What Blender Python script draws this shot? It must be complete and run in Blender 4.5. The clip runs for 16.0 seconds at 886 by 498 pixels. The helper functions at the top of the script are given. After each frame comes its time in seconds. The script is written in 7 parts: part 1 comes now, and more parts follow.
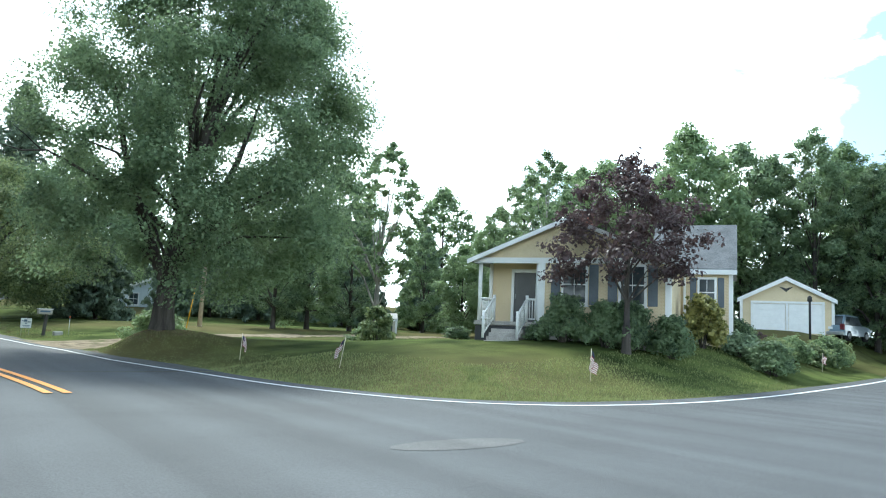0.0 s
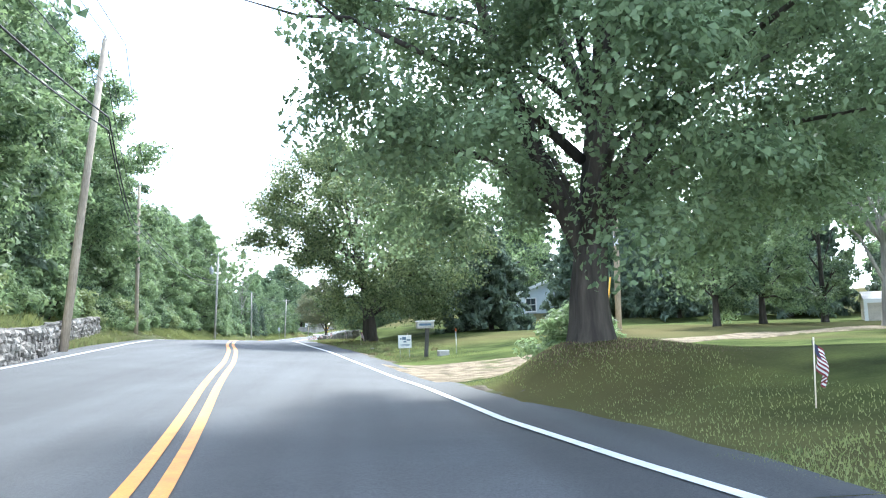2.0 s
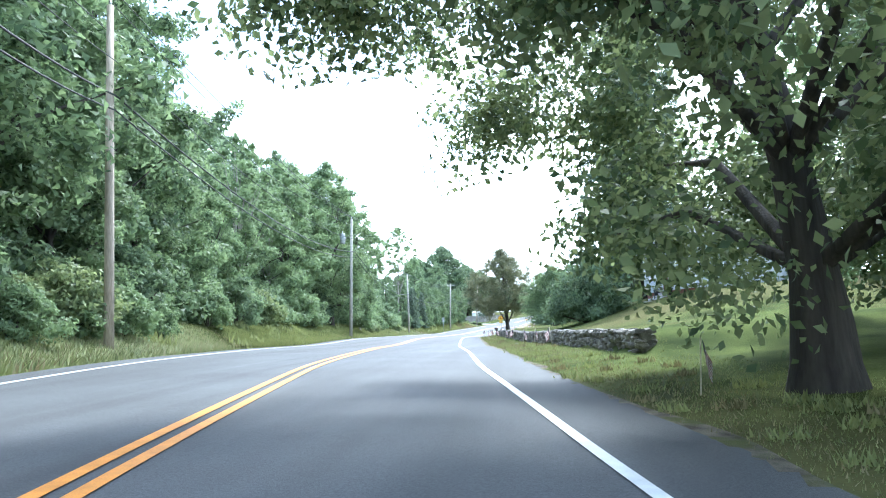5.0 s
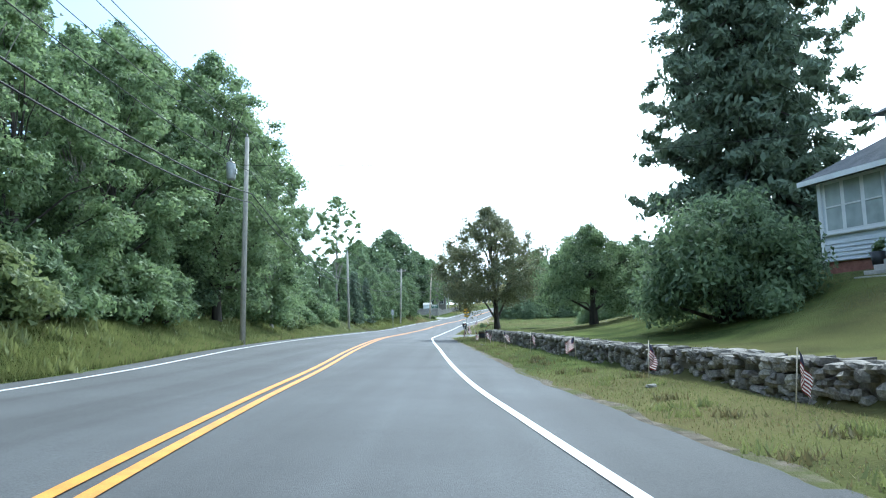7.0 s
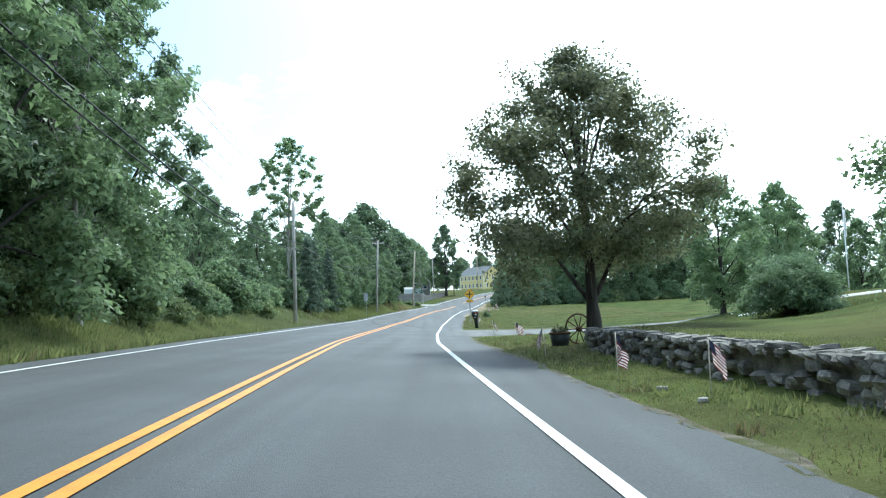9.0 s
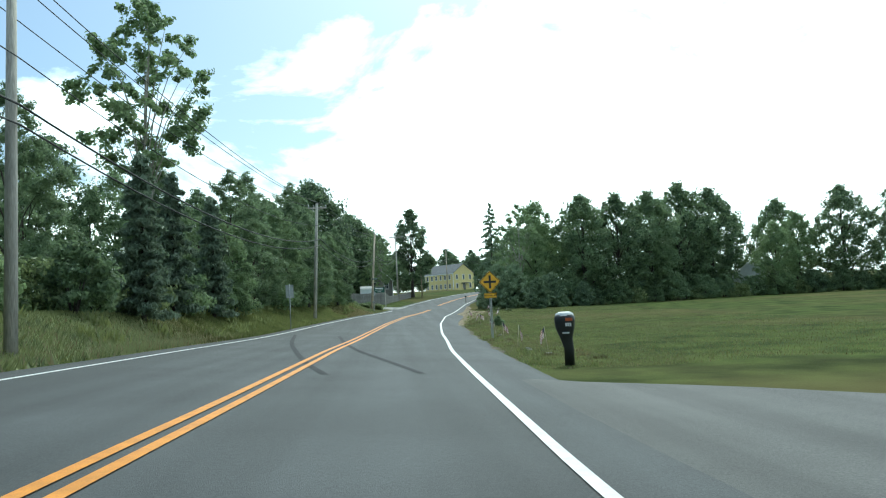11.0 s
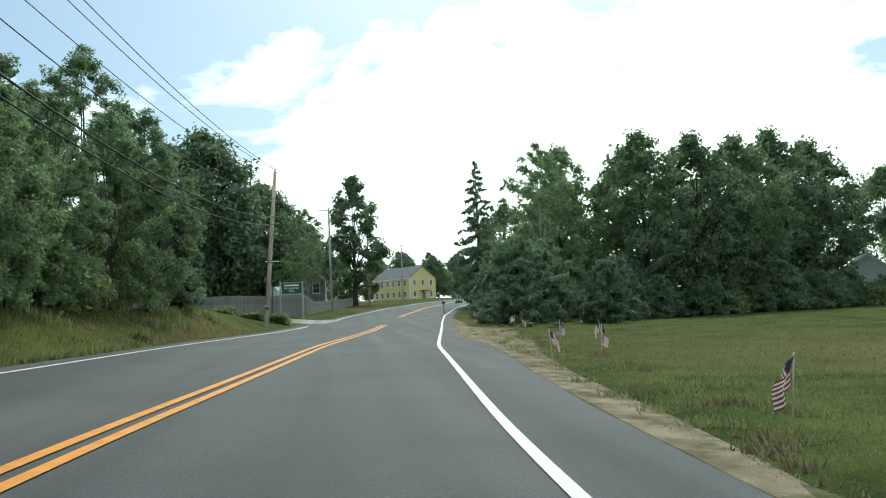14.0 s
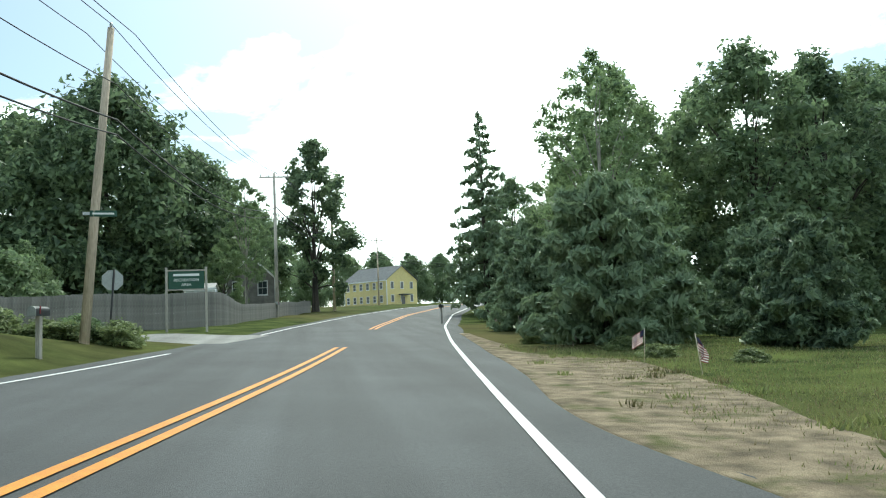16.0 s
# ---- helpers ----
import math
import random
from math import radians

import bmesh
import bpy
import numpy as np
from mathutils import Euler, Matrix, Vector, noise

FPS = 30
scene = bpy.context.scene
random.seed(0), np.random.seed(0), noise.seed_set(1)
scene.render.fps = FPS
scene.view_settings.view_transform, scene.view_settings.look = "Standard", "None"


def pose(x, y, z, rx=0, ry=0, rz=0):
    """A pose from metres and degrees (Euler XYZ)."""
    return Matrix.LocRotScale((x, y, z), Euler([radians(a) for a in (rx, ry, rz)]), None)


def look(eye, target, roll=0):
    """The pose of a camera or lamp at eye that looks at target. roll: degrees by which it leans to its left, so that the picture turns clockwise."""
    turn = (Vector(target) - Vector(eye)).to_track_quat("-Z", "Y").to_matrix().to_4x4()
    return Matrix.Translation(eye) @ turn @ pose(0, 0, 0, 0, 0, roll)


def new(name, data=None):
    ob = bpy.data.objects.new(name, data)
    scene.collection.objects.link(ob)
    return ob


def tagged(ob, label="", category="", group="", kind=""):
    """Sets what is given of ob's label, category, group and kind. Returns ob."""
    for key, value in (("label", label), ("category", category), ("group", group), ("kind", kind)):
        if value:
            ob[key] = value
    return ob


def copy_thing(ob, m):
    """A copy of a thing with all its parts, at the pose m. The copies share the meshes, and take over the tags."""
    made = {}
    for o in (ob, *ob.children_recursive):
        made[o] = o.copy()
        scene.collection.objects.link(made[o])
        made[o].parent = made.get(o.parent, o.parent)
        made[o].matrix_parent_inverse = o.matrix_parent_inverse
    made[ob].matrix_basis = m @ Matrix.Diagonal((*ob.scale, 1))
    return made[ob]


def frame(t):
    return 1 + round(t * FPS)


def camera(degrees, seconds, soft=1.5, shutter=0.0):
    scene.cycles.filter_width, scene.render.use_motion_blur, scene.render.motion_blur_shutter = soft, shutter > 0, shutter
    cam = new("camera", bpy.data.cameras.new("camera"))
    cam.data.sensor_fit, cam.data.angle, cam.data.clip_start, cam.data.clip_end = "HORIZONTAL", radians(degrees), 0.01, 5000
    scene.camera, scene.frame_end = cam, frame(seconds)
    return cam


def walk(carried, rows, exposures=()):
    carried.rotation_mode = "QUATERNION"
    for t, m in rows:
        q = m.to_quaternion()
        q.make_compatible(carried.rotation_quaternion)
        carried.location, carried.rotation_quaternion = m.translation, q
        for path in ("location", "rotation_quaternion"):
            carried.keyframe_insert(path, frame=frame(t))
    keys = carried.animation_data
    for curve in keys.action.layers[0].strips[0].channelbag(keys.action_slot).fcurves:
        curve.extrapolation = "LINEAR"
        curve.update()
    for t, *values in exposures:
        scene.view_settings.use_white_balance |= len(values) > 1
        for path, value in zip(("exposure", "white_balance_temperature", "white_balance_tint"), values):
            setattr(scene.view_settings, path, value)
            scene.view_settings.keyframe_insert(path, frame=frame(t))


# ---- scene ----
# camera: seconds, x, y, z, pitch, roll, yaw
ROWS = [
    (0, 5.39, -101.63, 1.390, 6.36, -2.48, -36.50),
    (0.5, 6.61, -99.47, 1.343, 6.38, -1.08, -30.40),
    (1, 7.73, -96.54, 1.314, 6.23, -0.27, -22.06),
    (1.5, 8.61, -92.07, 1.294, 5.95, 0.60, -12.80),
    (2, 8.88, -86.89, 1.281, 6.27, 1.80, -6.91),
    (2.5, 8.89, -81.41, 1.318, 6.14, 2.22, -3.16),
    (3, 8.63, -76.01, 1.431, 6.06, 2.33, -0.09),
    (3.5, 8.18, -70.17, 1.509, 6.11, 2.86, 2.02),
    (4, 7.65, -64.76, 1.536, 6.00, 3.39, 3.62),
    (4.2, 7.35, -62.27, 1.584, 5.99, 3.43, 4.09),
    (4.8, 6.15, -54.10, 1.819, 5.85, 2.97, 5.60),
    (5.4, 4.66, -45.69, 2.004, 5.66, 2.53, 5.40),
    (6.3, 2.82, -32.86, 2.172, 5.34, 2.35, 2.28),
    (6.5, 2.57, -30.27, 2.170, 5.27, 2.38, 1.91),
    (7, 1.89, -22.80, 2.109, 5.03, 2.47, 1.29),
    (7.5, 1.11, -15.09, 2.027, 4.95, 2.39, 0.68),
    (8, 0.47, -7.78, 1.877, 4.75, 2.38, 0.33),
    (8.5, 0.00, -0.00, 1.757, 4.23, 2.59, -0.00),
    (9, -0.46, 8.36, 1.813, 4.02, 2.64, -0.45),
    (9.2, -0.61, 11.81, 1.814, 4.01, 2.66, -0.62),
    (9.9, -1.30, 24.97, 1.686, 4.08, 2.67, -0.95),
    (10.6, -1.96, 38.52, 1.481, 4.18, 2.81, -2.30),
    (11.3, -2.05, 51.76, 1.264, 4.33, 3.12, -4.59),
    (11.5, -1.97, 55.21, 1.205, 4.39, 3.22, -4.82),
    (12, -1.81, 64.07, 1.114, 4.59, 3.24, -5.75),
    (12.5, -1.59, 72.33, 1.060, 4.66, 2.95, -6.50),
    (13, -1.09, 80.90, 1.013, 4.91, 2.73, -6.96),
    (13.5, -0.71, 88.98, 0.981, 5.00, 2.55, -7.31),
    (14, -0.16, 97.82, 1.044, 5.20, 2.72, -7.86),
    (14.5, 0.33, 105.58, 1.122, 5.46, 2.75, -8.41),
    (15, 0.93, 111.88, 1.179, 5.70, 2.71, -8.88),
    (15.5, 1.52, 118.09, 1.266, 5.67, 2.57, -9.19),
    (16, 2.08, 124.15, 1.329, 5.68, 2.67, -9.72),
]
CAM_HEIGHT = 1.3
cam = camera(62.0, 16.0, soft=1.1)
EXPOSURES = [(0.0, 1.46, 5750, -3), (0.7, 1.58, 5650, -7), (1.5, 2.05, 5700, -2), (2.0, 2.36, 5650, 6), (2.5, 2.48, 5550, 9), (3.5, 2.45, 5450, 8), (4.2, 2.58, 5400, 7), (6.3, 1.7, 5350, 0), (9.2, 1.22, 5500, -5), (11.3, 0.5, 5850, -12), (14.5, 0.45, 6250, -9), (16.0, 0.78, 6250, -8)]
walk(cam, [(t, pose(x, y, z, 90 + p, r, w)) for t, x, y, z, p, r, w in ROWS], EXPOSURES)

# ---- world, sun ----
SUN_AZ, SUN_EL = radians(16), radians(52)      # azimuth from +y towards +x
world = bpy.data.worlds.new("sky")
scene.world = world
world.use_nodes = True
wn, wl = world.node_tree.nodes, world.node_tree.links
wn.clear()
w_out = wn.new("ShaderNodeOutputWorld")
w_bg = wn.new("ShaderNodeBackground")
w_sky = wn.new("ShaderNodeTexSky")
w_sky.sky_type = "NISHITA"
w_sky.sun_disc = False
w_sky.sun_elevation = SUN_EL
w_sky.sun_rotation = SUN_AZ
w_sky.air_density, w_sky.dust_density, w_sky.ozone_density = 1.0, 2.0, 1.5
w_co = wn.new("ShaderNodeTexCoord")
w_map = wn.new("ShaderNodeMapping")
w_map.inputs["Scale"].default_value = (1.0, 1.0, 2.0)
w_noise = wn.new("ShaderNodeTexNoise")
w_noise.inputs["Scale"].default_value = 4.2
w_noise.inputs["Detail"].default_value = 9
w_noise.inputs["Roughness"].default_value = 0.58
w_noise.inputs["Distortion"].default_value = 0.35
w_ramp = wn.new("ShaderNodeValToRGB")
w_ramp.color_ramp.elements[0].position = 0.43
w_ramp.color_ramp.elements[1].position = 0.59
w_gain = wn.new("ShaderNodeVectorMath")
w_gain.operation = "SCALE"
w_gain.inputs["Scale"].default_value = 0.105
# thin bright cloud lies thickest ahead of the bend, under the sun, and towards the horizon
w_dot = wn.new("ShaderNodeVectorMath")
w_dot.operation = "DOT_PRODUCT"
w_dot.inputs[1].default_value = (math.sin(0.40) * math.cos(0.24), math.cos(0.40) * math.cos(0.24), math.sin(0.24))
w_near = wn.new("ShaderNodeMapRange")
w_near.inputs["From Min"].default_value, w_near.inputs["From Max"].default_value = 0.92, 0.985
w_near.inputs["To Min"].default_value, w_near.inputs["To Max"].default_value = -0.075, 0.09
w_sep = wn.new("ShaderNodeSeparateXYZ")
w_low = wn.new("ShaderNodeMapRange")
w_low.inputs["From Min"].default_value, w_low.inputs["From Max"].default_value = 0.12, 0.30
w_low.inputs["To Min"].default_value, w_low.inputs["To Max"].default_value = 0.16, 0.0
w_add2 = wn.new("ShaderNodeMath")
w_add2.operation = "ADD"
w_add = wn.new("ShaderNodeMath")
w_add.operation = "ADD"
w_mix = wn.new("ShaderNodeMixRGB")
w_mix.inputs["Color2"].default_value = (1.72, 1.76, 1.80, 1)
wl.new(w_co.outputs["Generated"], w_map.inputs["Vector"])
wl.new(w_map.outputs["Vector"], w_noise.inputs["Vector"])
wl.new(w_co.outputs["Generated"], w_dot.inputs[0])
wl.new(w_dot.outputs["Value"], w_near.inputs["Value"])
wl.new(w_noise.outputs["Fac"], w_add.inputs[0])
wl.new(w_near.outputs["Result"], w_add.inputs[1])
wl.new(w_co.outputs["Generated"], w_sep.inputs["Vector"])
wl.new(w_sep.outputs["Z"], w_low.inputs["Value"])
wl.new(w_add.outputs["Value"], w_add2.inputs[0])
wl.new(w_low.outputs["Result"], w_add2.inputs[1])
wl.new(w_add2.outputs["Value"], w_ramp.inputs["Fac"])
wl.new(w_sky.outputs["Color"], w_gain.inputs[0])
wl.new(w_gain.outputs["Vector"], w_mix.inputs["Color1"])
wl.new(w_ramp.outputs["Color"], w_mix.inputs["Fac"])
wl.new(w_mix.outputs["Color"], w_bg.inputs["Color"])
w_bg.inputs["Strength"].default_value = 1.0
wl.new(w_bg.outputs["Background"], w_out.inputs["Surface"])
sun = new("sun", bpy.data.lights.new("sun", "SUN"))
sun.data.energy = 1.7
sun.data.angle = radians(10)
sun.data.color = (1.0, 0.95, 0.86)
sun.matrix_world = look((60 * math.sin(SUN_AZ) * math.cos(SUN_EL), 60 * math.cos(SUN_AZ) * math.cos(SUN_EL), 60 * math.sin(SUN_EL)), (0, 0, 0))

# ---- materials ----


def material(name, base, rough=0.8, vary=0.25, scale=3.0, fine=40.0, bump=0.2, metal=0.0, second=None, coords="Object", island=False, spread=0.0, clear=0.0, shine=0.5):
    """A procedural surface: base colour, broken up by coarse and fine noise, with relief."""
    m = bpy.data.materials.new(name)
    m.use_nodes = True
    n, l = m.node_tree.nodes, m.node_tree.links
    b = n["Principled BSDF"]
    b.inputs["Roughness"].default_value = rough
    b.inputs["Metallic"].default_value = metal
    b.inputs["Coat Weight"].default_value = clear
    b.inputs["Specular IOR Level"].default_value = shine
    co = n.new("ShaderNodeTexCoord")
    n1 = n.new("ShaderNodeTexNoise")
    n1.inputs["Scale"].default_value = scale
    n1.inputs["Detail"].default_value = 6
    n2 = n.new("ShaderNodeTexNoise")
    n2.inputs["Scale"].default_value = fine
    n2.inputs["Detail"].default_value = 3
    for q in (n1, n2):
        l.new(co.outputs[coords], q.inputs["Vector"])
    ramp = n.new("ShaderNodeValToRGB")
    lo = [c * (1 - vary) for c in base]
    hi = list(second) if second else [min(1, c * (1 + vary)) for c in base]
    ramp.color_ramp.elements[0].color = (*lo, 1)
    ramp.color_ramp.elements[1].color = (*hi, 1)
    ramp.color_ramp.elements[0].position, ramp.color_ramp.elements[1].position = 0.32, 0.68
    l.new(n1.outputs["Fac"], ramp.inputs["Fac"])
    mul = n.new("ShaderNodeMixRGB")
    mul.blend_type = "OVERLAY"
    mul.inputs["Fac"].default_value = 0.5
    l.new(ramp.outputs["Color"], mul.inputs["Color1"])
    l.new(n2.outputs["Fac"], mul.inputs["Color2"])
    last = mul.outputs["Color"]
    if spread:
        if island:
            src = n.new("ShaderNodeNewGeometry").outputs["Random Per Island"]
        else:
            src = n.new("ShaderNodeObjectInfo").outputs["Random"]
        mr = n.new("ShaderNodeMapRange")
        mr.inputs["To Min"].default_value, mr.inputs["To Max"].default_value = 1 - spread, 1 + spread
        l.new(src, mr.inputs["Value"])
        hsv = n.new("ShaderNodeHueSaturation")
        l.new(mr.outputs["Result"], hsv.inputs["Value"])
        l.new(last, hsv.inputs["Color"])
        last = hsv.outputs["Color"]
    l.new(last, b.inputs["Base Color"])
    if bump:
        bp = n.new("ShaderNodeBump")
        bp.inputs["Strength"].default_value = bump
        bp.inputs["Distance"].default_value = 0.03
        l.new(n2.outputs["Fac"], bp.inputs["Height"])
        l.new(bp.outputs["Normal"], b.inputs["Normal"])
    return m


def calm(c, k=0.22):
    """Draws a colour a little towards grey of the same lightness, mimicking haze."""
    g = 0.25 * c[0] + 0.6 * c[1] + 0.15 * c[2]
    return [v * (1 - k) + g * k for v in c]


def leaf_material(name, dark, light, glow=0.35):
    """Leaves: diffuse and translucent, each leaf of its own shade, larger patches lighter and darker."""
    m = bpy.data.materials.new(name)
    m.use_nodes = True
    dark, light = calm(dark), calm(light)
    n, l = m.node_tree.nodes, m.node_tree.links
    out = n["Material Output"]
    b = n["Principled BSDF"]
    b.inputs["Roughness"].default_value = 0.55
    b.inputs["Specular IOR Level"].default_value = 0.35
    geo = n.new("ShaderNodeNewGeometry")
    info = n.new("ShaderNodeObjectInfo")
    co = n.new("ShaderNodeTexCoord")
    ns = n.new("ShaderNodeTexNoise")
    ns.inputs["Scale"].default_value = 0.9
    ns.inputs["Detail"].default_value = 3
    l.new(co.outputs["Object"], ns.inputs["Vector"])
    a = n.new("ShaderNodeMath")
    a.operation = "MULTIPLY_ADD"
    l.new(geo.outputs["Random Per Island"], a.inputs[0])
    a.inputs[1].default_value = 0.55
    l.new(ns.outputs["Fac"], a.inputs[2])
    a2 = n.new("ShaderNodeMath")
    a2.operation = "MULTIPLY_ADD"
    l.new(info.outputs["Random"], a2.inputs[0])
    a2.inputs[1].default_value = 0.34
    l.new(a.outputs["Value"], a2.inputs[2])
    ramp = n.new("ShaderNodeValToRGB")
    ramp.color_ramp.elements[0].position, ramp.color_ramp.elements[1].position = 0.52, 1.2
    ramp.color_ramp.elements[0].color = (*dark, 1)
    ramp.color_ramp.elements[1].color = (*light, 1)
    l.new(a2.outputs["Value"], ramp.inputs["Fac"])
    l.new(ramp.outputs["Color"], b.inputs["Base Color"])
    tr = n.new("ShaderNodeBsdfTranslucent")
    l.new(ramp.outputs["Color"], tr.inputs["Color"])
    mx = n.new("ShaderNodeMixShader")
    mx.inputs["Fac"].default_value = glow
    l.new(b.outputs["BSDF"], mx.inputs[1])
    l.new(tr.outputs["BSDF"], mx.inputs[2])
    l.new(mx.outputs["Shader"], out.inputs["Surface"])
    return m


def asphalt_material(name, base):
    """Worn asphalt: aggregate, long tyre tracks and patches."""
    m = material(name, base, rough=0.8, vary=0.18, scale=0.35, fine=90.0, bump=0.35)
    n, l = m.node_tree.nodes, m.node_tree.links
    b = n["Principled BSDF"]
    src = b.inputs["Base Color"].links[0].from_socket
    co = n.new("ShaderNodeTexCoord")
    mp = n.new("ShaderNodeMapping")
    mp.inputs["Scale"].default_value = (1.1, 0.03, 1.0)
    ns = n.new("ShaderNodeTexNoise")
    ns.inputs["Scale"].default_value = 1.0
    ns.inputs["Detail"].default_value = 2
    l.new(co.outputs["Object"], mp.inputs["Vector"])
    l.new(mp.outputs["Vector"], ns.inputs["Vector"])
    mr = n.new("ShaderNodeMapRange")
    mr.inputs["From Min"].default_value, mr.inputs["From Max"].default_value = 0.35, 0.65
    mr.inputs["To Min"].default_value, mr.inputs["To Max"].default_value = 0.78, 1.2
    l.new(ns.outputs["Fac"], mr.inputs["Value"])
    hs = n.new("ShaderNodeHueSaturation")
    l.new(mr.outputs["Result"], hs.inputs["Value"])
    l.new(src, hs.inputs["Color"])
    # single pale and dark stones of the aggregate
    sp = n.new("ShaderNodeTexNoise")
    sp.inputs["Scale"].default_value = 42.0
    sp.inputs["Detail"].default_value = 4
    sp.inputs["Roughness"].default_value = 0.75
    l.new(co.outputs["Object"], sp.inputs["Vector"])
    m2 = n.new("ShaderNodeMapRange")
    m2.inputs["From Min"].default_value, m2.inputs["From Max"].default_value = 0.32, 0.68
    m2.inputs["To Min"].default_value, m2.inputs["To Max"].default_value = 0.62, 1.45
    l.new(sp.outputs["Fac"], m2.inputs["Value"])
    speck = n.new("ShaderNodeHueSaturation")
    l.new(m2.outputs["Result"], speck.inputs["Value"])
    l.new(hs.outputs["Color"], speck.inputs["Color"])
    l.new(speck.outputs["Color"], b.inputs["Base Color"])
    return m


def grass_material(name):
    """Mown grass with dry straw patches and darker clover."""
    m = material(name, (0.050, 0.074, 0.022), rough=1.0, vary=0.45, scale=0.6, fine=22.0, bump=0.7, second=(0.105, 0.130, 0.038), shine=0.03)
    n, l = m.node_tree.nodes, m.node_tree.links
    b = n["Principled BSDF"]
    src = b.inputs["Base Color"].links[0].from_socket
    co = n.new("ShaderNodeTexCoord")
    ns = n.new("ShaderNodeTexNoise")
    ns.inputs["Scale"].default_value = 0.05
    ns.inputs["Detail"].default_value = 5
    l.new(co.outputs["Object"], ns.inputs["Vector"])
    ramp = n.new("ShaderNodeValToRGB")
    ramp.color_ramp.elements[0].position, ramp.color_ramp.elements[1].position = 0.47, 0.68
    mx = n.new("ShaderNodeMixRGB")
    l.new(ns.outputs["Fac"], ramp.inputs["Fac"])
    l.new(ramp.outputs["Color"], mx.inputs["Fac"])
    l.new(src, mx.inputs["Color1"])
    mx.inputs["Color2"].default_value = (0.125, 0.108, 0.047, 1)
    l.new(mx.outputs["Color"], b.inputs["Base Color"])
    return m


def thin_grass(m, tint, low, high):
    """Thin grass that comes up through bare ground in patches."""
    n, l = m.node_tree.nodes, m.node_tree.links
    b = n["Principled BSDF"]
    src = b.inputs["Base Color"].links[0].from_socket
    co = n.new("ShaderNodeTexCoord")
    ns = n.new("ShaderNodeTexNoise")
    ns.inputs["Scale"].default_value = 0.8
    ns.inputs["Detail"].default_value = 7
    ns.inputs["Roughness"].default_value = 0.65
    mr = n.new("ShaderNodeMapRange")
    mr.inputs["From Min"].default_value, mr.inputs["From Max"].default_value = low, high
    mx = n.new("ShaderNodeMixRGB")
    mx.inputs["Color2"].default_value = (*tint, 1)
    l.new(co.outputs["Object"], ns.inputs["Vector"])
    l.new(ns.outputs["Fac"], mr.inputs["Value"])
    l.new(mr.outputs["Result"], mx.inputs["Fac"])
    l.new(src, mx.inputs["Color1"])
    l.new(mx.outputs["Color"], b.inputs["Base Color"])
    return m


